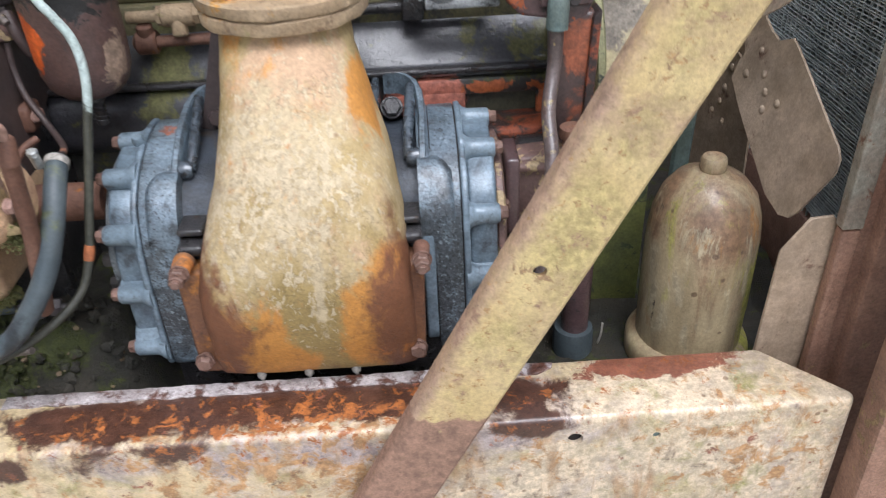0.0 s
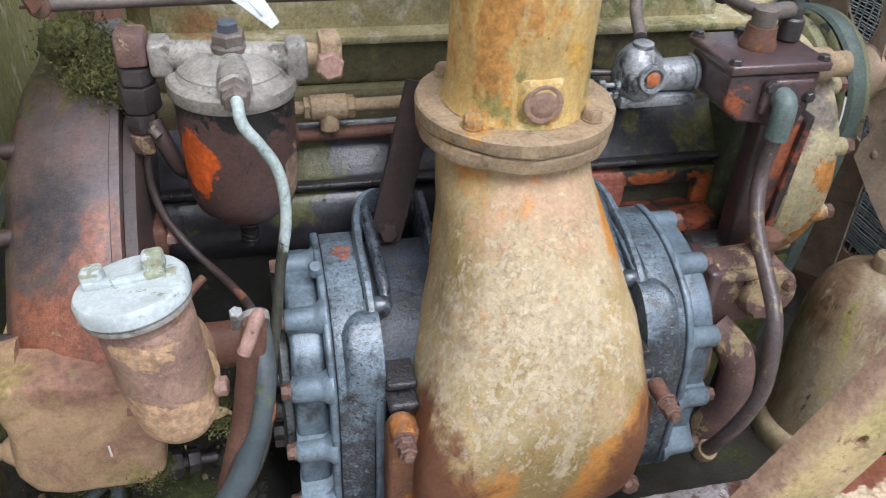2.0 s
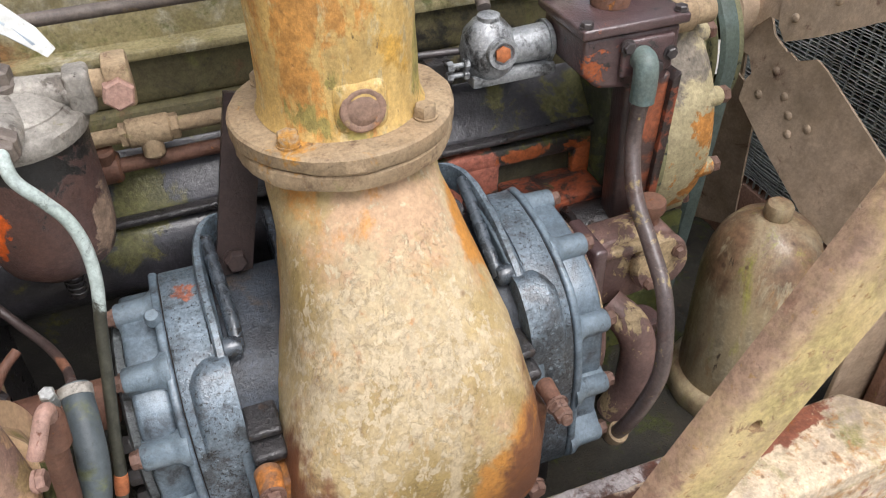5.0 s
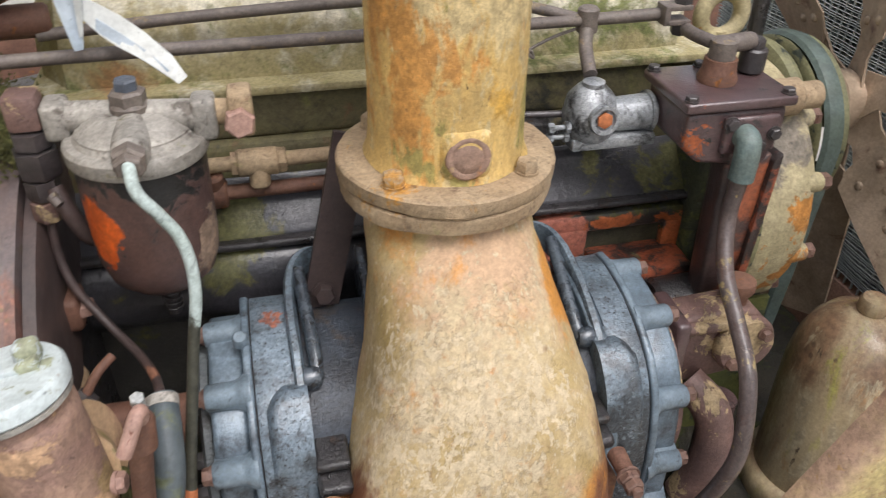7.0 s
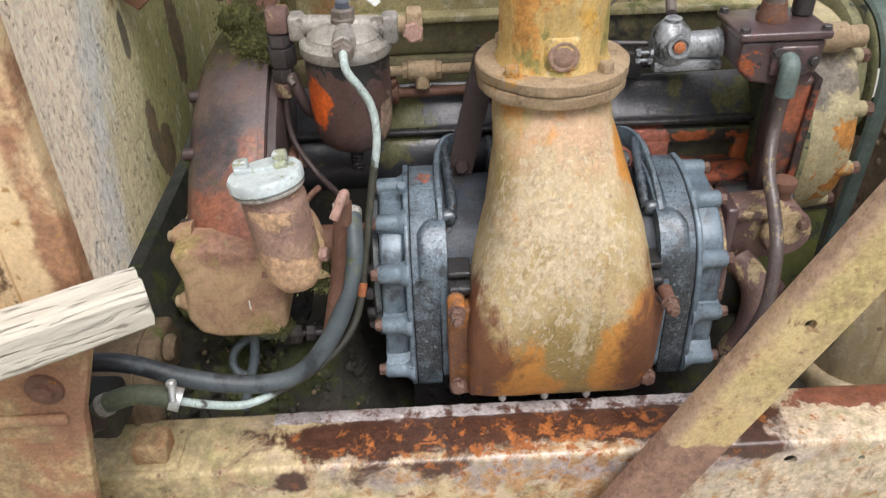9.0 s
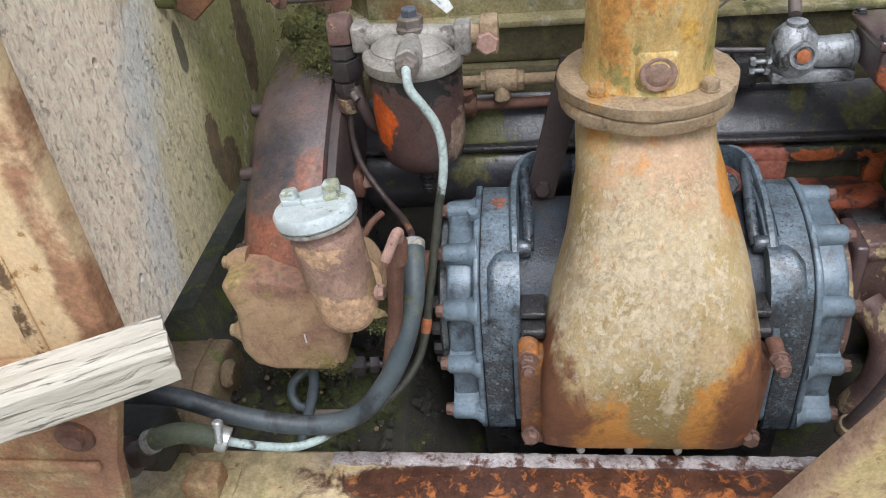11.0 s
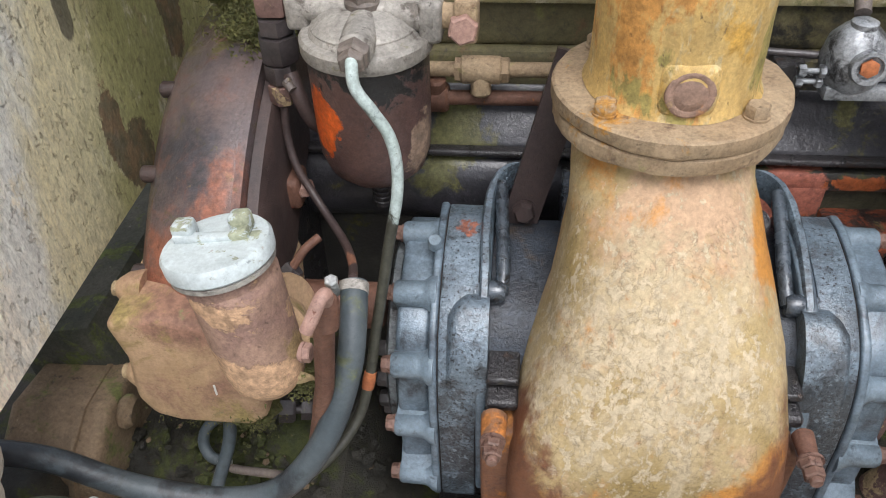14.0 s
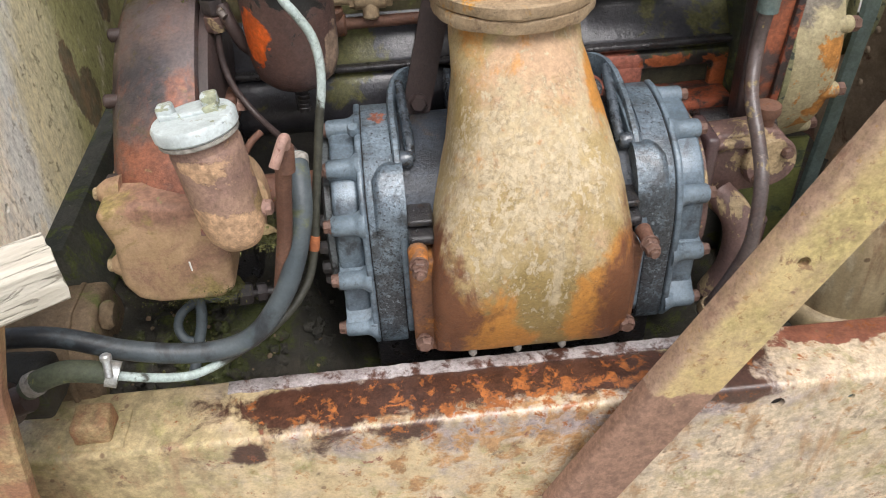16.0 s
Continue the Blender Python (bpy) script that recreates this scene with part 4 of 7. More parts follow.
SIDES = {
    -1: ((0.107, 0.1148), (0.1156, 0.1430), (0.1438, 0.1500), 0.178, [(0.139, 0.9625), (0.080, 0.9535), (0.0435, 0.9145), (0.0365, 0.853), (0.036, 0.789)]),
    1: ((0.112, 0.1235), (0.1243, 0.1498), (0.1506, 0.1570), 0.186, [(0.154, 0.9605), (0.094, 0.9560), (0.0480, 0.9110), (0.0370, 0.849), (0.036, 0.786)])}
for s, (flange_x, plate_x, rim_x, tip, bolts) in SIDES.items():
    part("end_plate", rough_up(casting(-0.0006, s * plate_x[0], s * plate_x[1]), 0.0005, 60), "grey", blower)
    part("inner_rim", rough_up(casting(0.0010, s * flange_x[0], s * flange_x[1], 0.775, 0.0022, 3), 0.0004, 60), "grey_cover", blower)
    part("joint_rim", rough_up(casting(0.0012, s * rim_x[0], s * rim_x[1], 0.764, 0.0022, 3), 0.0004, 60), "grey_cover", blower)
    part("gasket", casting(-0.0022, s * plate_x[0] - s * 0.0012, s * rim_x[0] + s * 0.0005, 0.766, 0.0, 1), "hole", blower)
    part("end_cover", rough_up(casting(-0.0135, s * rim_x[1], s * (tip - 0.002), 0.768, 0.004, 3), 0.0005, 50), "grey_cover", blower)
    part("end_disc", lathe([(0, 0), (0.080, 0), (0.083, 0.002), (0.083, 0.0075), (0.078, 0.010), (0, 0.010)], (s * (tip - 0.002), 0.132, 0.866), (s, 0, 0), 48), "grey_dusty" if s < 0 else "brown_part", blower)
    part("thumb_pad", rough_up(thumb_pad(s, plate_x[1] - 0.006, flange_x[0] - 0.0005), 0.0004, 90), "grey", blower)
    for i, (y, z) in enumerate(bolts):
        x0, r = rim_x[1] - 0.004, 0.0102
        bm = lathe([(0, 0), (r + 0.0045, 0), (r + 0.0042, 0.004), (r + 0.0014, 0.0075), (r, 0.0115), (r - 0.0004, tip - x0 - 0.0022), (r - 0.0018, tip - x0), (0, tip - x0 + 0.0002)], (s * x0, y, z), (s, 0, 0), 26)
        # web that ties the boss to the wall of the cover
        inward = Vector((0, 0.132 - y, 0.866 - z)).normalized()
        across_web = Vector((0, -inward.z, inward.y))
        web = loft([[Vector((s * x, y, z)) + inward * 0.026 + across_web * (0.0122 * k), Vector((s * x, y, z)) + inward * 0.010 + across_web * (0.0112 * k), Vector((s * x, y, z)) + inward * 0.002 + across_web * (0.0096 * k), Vector((s * x, y, z)) + inward * 0.002 - across_web * (0.0096 * k), Vector((s * x, y, z)) + inward * 0.010 - across_web * (0.0112 * k), Vector((s * x, y, z)) + inward * 0.026 - across_web * (0.0122 * k)] for x, k in ((x0, 1.12), (x0 + 0.010, 1.0), (tip - 0.003, 0.96), (tip - 0.0012, 0.90))])
        merge(bm, web)
        boss = part("bolt_boss", rough_up(bm, 0.0003, 80), "grey_light", blower)
        part("bolt", hexagon((s * (tip + 0.0008), y, z), (s, 0, 0), 0.0112, 0.0068, washer=0.0072), "bolt", boss, "rusted hexagon bolt")
for k in range(7):
    a = radians(150 + 22 * k)
    part("stud_nut", hexagon((-0.186, 0.132 + 0.070 * math.cos(a), 0.866 + 0.070 * math.sin(a)), (-1, 0, 0), 0.012, 0.009, washer=0.0075), "dark_fitting", blower)
bm = lathe([(0, 0), (0.0062, 0), (0.0058, 0.006), (0.0045, 0.008), (0, 0.008)], (-0.150, 0.112, 0.9745), (0, -0.35, 0.9), 16)
part("oil_nipple", bm, "grey_light", blower)
part("rotor_barrel", rough_up(casting(-0.012, -0.1075, 0.1125, 0.768, 0.001, 1), 0.0004, 50), "barrel", blower, "oily black cast barrel")
for x0, x1 in ((-0.107, -0.083), (0.083, 0.112)):
    bm = box(x0, x1, 0.012, 0.115, 0.905, 0.9155, 0.004, seg=3)
    part("ledge", box(x0, x1, 0.024, 0.115, 0.919, 0.926, 0.0028, bm, 3), "oily", blower)
# ribs that rise from the inner rims and bend over the barrel
for s in (-1, 1):
    x0 = 0.111 if s < 0 else 0.1175
    run = [(x0, 0.062, 0.954), (x0, 0.088, 0.970), (x0 + 0.001, 0.115, 0.980), (x0 + 0.001, 0.140, 0.9865), (x0 - 0.001, 0.162, 0.9925), (x0 - 0.007, 0.180, 0.9965), (x0 - 0.018, 0.190, 0.998), (x0 - 0.032, 0.194, 0.997)]
    line = smooth_line([(s * a, b, c) for a, b, c in run], 5)
    rings = []
    for q in line:
        rings.append([q + Vector((s * 0.0042, 0, -0.022)), q + Vector((s * 0.0038, 0, -0.0015)), q + Vector((s * 0.0022, -0.001, 0.0006)), q + Vector((-s * 0.0022, -0.001, 0.0006)), q + Vector((-s * 0.0038, 0, -0.0015)), q + Vector((-s * 0.0046, 0, -0.022))])
    part("rib", rough_up(loft(rings), 0.0008, 110), "grey", blower)
    xi = x0 - 0.0125
    inner = [(xi, 0.080, 0.957), (xi - 0.0005, 0.100, 0.9675), (xi + 0.001, 0.125, 0.9765), (xi + 0.003, 0.150, 0.985), (xi + 0.004, 0.170, 0.991)]
    bm = tube([(s * a, b, c) for a, b, c in inner], 0.0054, 14, 6)
    lathe([(0, 0), (0.0082, 0), (0.0088, 0.003), (0.0085, 0.009), (0.0068, 0.0122), (0, 0.0128)], (s * (x0 - 0.003), 0.081, 0.9575), (-s, 0, 0), 20, bm)
    part("inner_rib", rough_up(bm, 0.0007, 80), "grey_oily", blower)
    x = -0.052 if s < 0 else 0.074
    part("web", prism([(0.075, 0.935), (0.095, 0.968), (0.14, 0.989), (0.18, 0.999), (0.2, 0.99), (0.2, 0.94)], "x", x - 0.0035, x + 0.0035, 0.002, 3), "grey_oily", blower)
bm = rod((0.090, 0.168, 0.966), (0.090, 0.146, 0.980), 0.0125, 0.011, 20, 0.003)
part("eye_bolt", hexagon((0.090, 0.146, 0.980), (0, -0.84, 0.54), 0.0165, 0.009, bm, 0.011), "oily", blower, "oil-black hexagon bolt in a round boss")
part("rear_case", box(-0.17, 0.17, 0.15, 0.25, 0.74, 0.9, 0.01), "oily", blower)
part("base_foot", box(-0.15, 0.15, 0.05, 0.2, 0.70, 0.772, 0.006), "oily", blower)

# flat strut from the barrel up to the block
strut = thing("support_strut", (-0.085, 0.165, 0.98), "flat brown rusted steel strut bolted to the blower", "strut")
p0, p1 = Vector((-0.088, 0.158, 0.962)), Vector((-0.052, 0.182, 1.10))
sd = (p1 - p0).normalized()
across = Vector((1, 0, -0.25)).normalized()
nrm = sd.cross(across).normalized()
bm = loft([[c + across * u + nrm * v for u, v in ((-0.0138, -0.003), (0.0138, -0.003), (0.0138, 0.003), (-0.0138, 0.003))] for c in (p0, p0 + sd * 0.012, p1)])
bevel(bm, 0.0012, 2)
part("bar", bm, "strut", strut)
part("bolt", hexagon(p0 + sd * 0.014 - nrm * 0.003 * (1 if nrm.y > 0 else -1), -nrm if nrm.y > 0 else nrm, 0.0150, 0.009, washer=0.0095), "dark_pipe", strut)

# ---- intake elbow and pipe ----
elbow = thing("intake_elbow", (0.006, 0.0, 0.775), "cast intake elbow with flaking ochre paint and rusted corners", "intake elbow")
CX = 0.006
stations = [  # height, half width, front, back, squareness
    (1.092, 0.058, 0.062, 0.178, 2.0), (1.078, 0.058, 0.056, 0.176, 2.0), (1.06, 0.059, 0.040, 0.172, 2.15), (1.035, 0.063, 0.018, 0.165, 2.4),
    (1.005, 0.069, -0.003, 0.155, 2.7), (0.975, 0.0765, -0.020, 0.14, 3.0), (0.945, 0.084, -0.031, 0.12, 3.3), (0.915, 0.0905, -0.036, 0.09, 3.7),
    (0.885, 0.0945, -0.036, 0.06, 4.2), (0.855, 0.0955, -0.032, 0.045, 4.6), (0.825, 0.0955, -0.024, 0.035, 5.0), (0.80, 0.0955, -0.015, 0.028, 5.0), (0.782, 0.0955, -0.007, 0.024, 5.0), (0.776, 0.0945, -0.002, 0.022, 5.0)]
rings = []
for z, hw, yf, yb, e in stations:
    cy, dy = (yf + yb) / 2, (yb - yf) / 2
    ring = []
    for i in range(64):
        a = 2 * math.pi * i / 64
        c, q = math.cos(a), math.sin(a)
        lean = 0.006 * max(0.0, 1 - abs(z - 0.975) / 0.085)
        ring.append((CX * (1 if z < 1.05 else 0.6) + lean + hw * math.copysign(abs(c) ** (2 / e), c), cy + dy * math.copysign(abs(q) ** (2 / e), q), z))
    rings.append(ring)
bm = loft(rings)
bmesh.ops.subdivide_edges(bm, edges=[e for e in bm.edges if abs(e.verts[0].co.z - e.verts[1].co.z) > 0.004], cuts=2, smooth=0.6)
rough_up(bm, 0.0012, 45)
part("duct", bm, "duct", elbow)
bm = prism([(-0.109, 0.779), (-0.1095, 0.884), (-0.104, 0.893), (-0.088, 0.897), (0.090, 0.897), (0.107, 0.893), (0.1125, 0.884), (0.109, 0.779)], "y", 0.000, 0.028, 0.004, 3)
rough_up(bm, 0.001, 50)
part("mounting_flange", bm, "foot_rust", elbow, "rust-brown flat mounting flange")
for x in (-0.1, 0.111):
    thick = 0.0095 if x < 0 else 0.0075
    bm = rod((x, 0.01, 0.905), (x, -0.012, 0.905), thick, thick - 0.001, 18, 0.002)
    boss = part("stud_boss", bm, "orange_rust" if x < 0 else "rust", elbow)
    bm = rod((x, -0.012, 0.905), (x, -0.031, 0.905), 0.0042, seg=12, edge=0.0008)
    hexagon((x, -0.013, 0.905), (0, -1, 0), 0.0135, 0.007, bm, 0.009)
    hexagon((x, -0.021, 0.905), (0, -1, 0), 0.0125, 0.006, bm)
    part("stud", bm, "bolt", boss, "rusted stud with two nuts")
    x = min(x, 0.102)
    bm = rod((x, 0.003, 0.8), (x, -0.01, 0.8), 0.006, seg=12)
    part("bolt", hexagon((x, -0.0065, 0.8), (0, -1, 0), 0.0135, 0.008, bm, 0.009), "bolt", elbow)
for x in (-0.052, -0.006, 0.040):
    bm = rod((x, 0.000, 0.780), (x, 0.000, 0.771), 0.0044, seg=12)
    part("drip_stud", rod((x, 0.000, 0.7715), (x, 0.000, 0.765), 0.0040, 0.0012, 12, bm=bm), "alu", elbow, "pale pointed stud end")
bm = lathe([(0.05, 1.092), (0.066, 1.086), (0.0725, 1.0885), (0.0735, 1.092), (0.0735, 1.099), (0.072, 1.1005), (0.05, 1.1005)], (0.004, 0.12, 0), seg=64)
part("top_flange", rough_up(bm, 0.0016, 75), "flange", elbow)

pipe = thing("intake_pipe", (0.004, 0.12, 1.101), "round ochre and orange painted intake pipe with a bolted flange", "intake pipe")
prof = [(0.05, 1.1015), (0.0735, 1.1015), (0.0745, 1.103), (0.0745, 1.1115), (0.073, 1.113), (0.056, 1.1135), (0.0535, 1.118), (0.052, 1.13), (0.0515, 1.2), (0.0520, 1.3), (0.0525, 1.75), (0.0525, 1.9)]
bm = lathe(prof[:6] + [(0.05, 1.1135)], (0.004, 0.12, 0), seg=64)
part("flange", rough_up(bm, 0.0013, 65), "flange", pipe, "dusty brown round flange")
bm = lathe([(0.0, 1.1)] + prof[5:] + [(0, 1.9)], (0.004, 0.12, 0), seg=64)
bmesh.ops.subdivide_edges(bm, edges=[e for e in bm.edges if e.calc_length() > 0.06], cuts=4)
part("tube", rough_up(bm, 0.0009, 40), "pipe", pipe)
bm = box(-0.0135, 0.0235, 0.0655, 0.105, 1.1132, 1.152, 0.010, seg=4)
boss = part("plug_boss", rough_up(bm, 0.0007, 60), "pipe", pipe)
bm = lathe([(0, -0.004), (0.0145, -0.004), (0.0143, 0.0002), (0.0132, 0.0011), (0.0108, 0.0011), (0.0100, 0.0006), (0.0092, 0.0007), (0.0078, 0.0016), (0.004, 0.0020), (0, 0.0016)], (0.0055, 0.0655, 1.1325), (0.02, -1, 0.10), 28)
part("plug", rough_up(bm, 0.0005, 120), "plug_brown", boss, "round pinkish brown plug")
for ang in (-45, -135, 45, 135):
    x, y = 0.004 + 0.062 * math.cos(radians(ang)), 0.12 + 0.062 * math.sin(radians(ang))
    part("bolt", hexagon((x, y, 1.1135), (0, 0, 1), 0.0130, 0.0085, washer=0.0080), "flange", pipe)

# ---- engine ----
engine = thing("engine_block", (0, 0.4, 0.3), "oily dark engine block with flaked orange and pink paint", "engine")
part("crankcase", rough_up(box(-0.30, 0.31, 0.232, 0.62, 0.30, 0.984, 0.006), 0.002, 30, 6), "block", engine)
part("upper_case", rough_up(box(-0.30, 0.31, 0.262, 0.62, 0.984, 1.06, 0.006), 0.0015, 30, 4), "head", engine)
slope = [(0.232, 0.98), (0.228, 0.985), (0.228, 0.990), (0.262, 1.03), (0.30, 1.03), (0.30, 0.98)]
part("shoulder", rough_up(prism(slope, "x", -0.30, 0.31, 0.003, 3), 0.0006, 40), "oily_gloss", engine)
bm = box(0.082, 0.268, 0.222, 0.240, 0.957, 0.975, 0.003)
box(0.082, 0.268, 0.222, 0.240, 0.906, 0.920, 0.003, bm)
box(0.082, 0.168, 0.2215, 0.240, 0.916, 0.962, 0.003, bm)
box(0.245, 0.268, 0.2215, 0.240, 0.916, 0.962, 0.003, bm)
part("side_door", rough_up(bm, 0.0009, 60), "block", engine, "raised panel with flaking pink and orange paint")
part("corner_edge", rough_up(box(0.262, 0.286, 0.210, 0.30, 0.83, 1.035, 0.008, seg=3), 0.0018, 40), "mossy_iron", engine, "mossy green corner edge")
bulge = [(0.30, 0.985)] + [(0.235 - 0.024 * math.sin(radians(k)) , 0.945 + 0.036 * math.cos(radians(k))) for k in range(0, 181, 12)] + [(0.30, 0.905)]
part("side_bulge", rough_up(prism(bulge, "x", -0.285, 0.075, 0.001, 1), 0.0010, 35), "oily_gloss", engine)
part("ridge_strip", rough_up(box(-0.292, 0.29, 0.219, 0.236, 0.9825, 0.9885, 0.0025, seg=3), 0.0012, 60), "oily", engine)
part("lower_box", rough_up(box(0.17, 0.264, 0.185, 0.24, 0.84, 0.932, 0.006), 0.0015, 40, 2), "orange", engine, "orange-red painted casting")
part("cylinder_head", rough_up(box(-0.285, 0.285, 0.272, 0.60, 1.06, 1.102, 0.004), 0.001, 40, 4), "head", engine)
bm = box(-0.292, 0.290, 0.264, 0.61, 1.0995, 1.107, 0.002)
part("head_rim", bm, "cover", engine)

cover = thing("rocker_cover", (0, 0.4, 1.107), "long rounded rocker cover, olive with pale lichen", "engine cover")
rings = []
for k in range(25):
    a = math.pi * k / 24
    x = -0.286 + 0.572 * k / 24
    e = min(1.0, min(k, 24 - k) / 1.6)
    e = math.sqrt(max(0.0, 1 - (1 - e) ** 2)) if e < 1 else 1
    half, h = 0.10 + 0.038 * e, 0.055 + 0.027 * e
    ring = []
    for i in range(26):
        b = math.pi * i / 25
        cy = -math.cos(b)
        cz = math.sin(b)
        ring.append((x, 0.425 + half * math.copysign(abs(cy) ** 0.62, cy), 1.107 + h * abs(cz) ** 0.62))
    rings.append(ring)
bm = loft(rings)
part("cover", rough_up(bm, 0.001, 30), "cover", cover)
part("nut_boss", lathe([(0, 0), (0.030, 0), (0.027, 0.006), (0, 0.007)], (-0.166, 0.395, 1.184), (0, 0, 1), 28), "cover", cover)
part("nut", hexagon((-0.166, 0.395, 1.190), (0, 0, 1), 0.040, 0.022, washer=0.026), "flange", cover, "large dusty brown nut")

for z, y, x1 in ((1.056, 0.236, 0.02), (1.029, 0.238, 0.02)):
    fuel = thing("fuel_pipe", (-0.1, y, z), "thin brown rusted pipe along the engine side", "pipe", "engine side pipes")
    part("line", tube([(-0.175, y, z), (-0.05, y, z + 0.001), (x1, y + 0.004, z + 0.001)], 0.0062, 12), "flange" if z > 1.04 else "rust", fuel)
    if z > 1.04:
        bm = rod((-0.140, y, z), (-0.106, y, z), 0.0115, seg=14, edge=0.002)
        hexagon((-0.144, y, z), (1, 0, 0), 0.018, 0.008, bm)
        hexagon((-0.108, y, z), (1, 0, 0), 0.018, 0.008, bm)
        rod((-0.123, y - 0.002, z), (-0.123, y - 0.006, z - 0.02), 0.0085, seg=12, edge=0.002, bm=bm)
        part("tee", bm, "flange", fuel, "dusty tee fitting")
    else:
        bm = rod((-0.172, y, z), (-0.150, y, z), 0.0125, seg=14, edge=0.002)
        rod((-0.160, y, z), (-0.160, y - 0.004, z + 0.02), 0.0085, seg=12, edge=0.002, bm=bm)
        part("union", bm, "rust", fuel, "rusted union fitting")
dark = thing("dark_pipe", (0.12, 0.25, 1.06), "thin black oily pipe on the engine side", "pipe", "engine side pipes")
part("line", tube([(0.03, 0.252, 1.046), (0.1, 0.25, 1.048), (0.2, 0.248, 1.05)], 0.006, 12), "oily", dark)
part("bracket", box(0.105, 0.128, 0.234, 0.262, 1.036, 1.066, 0.003), "oily", dark)

# ---- control rods ----
linkage = thing("control_linkage", (-0.324, 0.202, 1.15), "thin grey-brown control rod with clevis ends", "control rod")
part("long_rod", tube([(-0.318, 0.203, 1.163), (-0.2, 0.214, 1.161), (0.0, 0.236, 1.154), (0.156, 0.252, 1.149)], 0.0048, 10), "rod", linkage)
part("short_rod", tube([(0.15, 0.252, 1.149), (0.19, 0.245, 1.152), (0.216, 0.238, 1.155)], 0.0052, 10), "rod", linkage)
bm = tube([(-0.27, 0.276, 1.156), (-0.15, 0.278, 1.163), (0.0, 0.275, 1.168), (0.09, 0.262, 1.163), (0.15, 0.253, 1.150)], 0.0046, 10)
part("upper_rod", bm, "rod", linkage)
bm = rod((0.156, 0.252, 1.138), (0.156, 0.252, 1.16), 0.009, seg=14, edge=0.002)
part("rod_joint", tube([(0.156, 0.252, 1.146), (0.15, 0.236, 1.132), (0.146, 0.212, 1.118)], 0.0058, 10, bm=bm), "rod", linkage)
bm = box(0.214, 0.236, 0.226, 0.244, 1.160, 1.164, 0.001)
box(0.214, 0.236, 0.226, 0.244, 1.148, 1.152, 0.001, bm)
box(0.212, 0.217, 0.226, 0.244, 1.148, 1.164, 0.001, bm)
clevis = part("clevis", bm, "rod", linkage)
bm = hexagon((0.231, 0.235, 1.164), (0, 0, 1), 0.013, 0.008)
hexagon((0.231, 0.235, 1.148), (0, 0, -1), 0.013, 0.010, bm)
part("clevis_pin", bm, "dark_fitting", clevis)
bm = rod((-0.324, 0.196, 1.163), (-0.324, 0.214, 1.163), 0.008, seg=14, edge=0.001)
tube([(-0.324, 0.198, 1.163), (-0.336, 0.196, 1.164)], 0.0012, 6, 1, bm=bm)
part("pin", bm, "bolt", linkage)

# ---- governor ----
gov = thing("governor", (0.15, 0.2, 1.07), "oily bright aluminium governor with a small bulbous body", "governor")
bm = lathe([(0, 1.066), (0.02, 1.066), (0.025, 1.072), (0.027, 1.09), (0.024, 1.108), (0.016, 1.117), (0.011, 1.121), (0, 1.121)], (0.146, 0.207, 0), seg=28)
part("body", rough_up(bm, 0.0006, 60), "silver", gov)
bm = lathe([(0.0095, 0), (0.0145, 0), (0.0155, 0.003), (0.0155, 0.008), (0.0145, 0.010), (0.011, 0.010), (0.010, 0.006), (0, 0.006)], (0.150, 0.187, 1.094), (0, -1, 0.1), 24)
port = part("sight_ring", bm, "silver", gov)
M["plug"] = worn("orange_rust_plug", (0.42, 0.14, 0.05), (0.3, 0.1, 0.04), rough=0.7)
part("plug", hexagon((0.150, 0.180, 1.0945), (0, -1, 0.1), 0.014, 0.003), "plug", port, "orange rusted plug")
bm = rod((0.158, 0.207, 1.087), (0.214, 0.207, 1.087), 0.0165, 0.0185, 26, 0.003)
part("barrel", lathe([(0.0185, 0), (0.021, 0), (0.021, 0.004), (0.0185, 0.004)], (0.205, 0.207, 1.087), (1, 0, 0), 26, bm), "silver", gov)
part("base", box(0.124, 0.212, 0.188, 0.228, 1.058, 1.071, 0.003), "silver", gov)
bm = lathe([(0, 0), (0.011, 0), (0.011, 0.006), (0.007, 0.008), (0, 0.008)], (0.146, 0.205, 1.118), (0, 0, 1), 18)
part("top_cap", bm, "silver", gov)
for y, z in ((0.196, 1.083), (0.198, 1.072)):
    bm = rod((0.126, y, z), (0.100, y, z), 0.0026, seg=10)
    hexagon((0.122, y, z), (-1, 0, 0), 0.010, 0.005, bm)
    part("set_screw", hexagon((0.106, y, z), (-1, 0, 0), 0.0095, 0.006, bm), "silver", gov)
part("push_rod", tube([(0.125, 0.215, 1.088), (0.05, 0.225, 1.088)], 0.0035, 10, 1), "dark_fitting", gov)

gov.scale = (0.84, 0.84, 0.84)

# ---- injection pump box ----
pump = thing("pump_housing", (0.245, 0.18, 1.06), "oily maroon pump housing with a bolted lid", "pump")
outline = [(0.196, 1.113), (0.196, 1.080), (0.214, 1.063), (0.245, 1.058), (0.262, 1.046), (0.285, 1.058), (0.294, 1.085), (0.294, 1.113)]
part("body", rough_up(prism(outline, "y", 0.143, 0.222, 0.005, 3), 0.0006, 50), "pump", pump)
lid = part("lid", box(0.191, 0.299, 0.138, 0.227, 1.114, 1.124, 0.003, seg=3), "pump", pump)
for x in (0.198, 0.245, 0.292):
    for y in (0.146, 0.22):
        if x != 0.245 or y > 0.2:
            part("screw", hexagon((x, y, 1.124), (0, 0, 1), 0.010, 0.005, washer=0.0065), "dark_fitting", lid)
bm = lathe([(0, 0), (0.018, 0), (0.0185, 0.004), (0.016, 0.010), (0.0145, 0.022), (0, 0.022)], (0.243, 0.185, 1.1235), (0, 0, 1), 24)
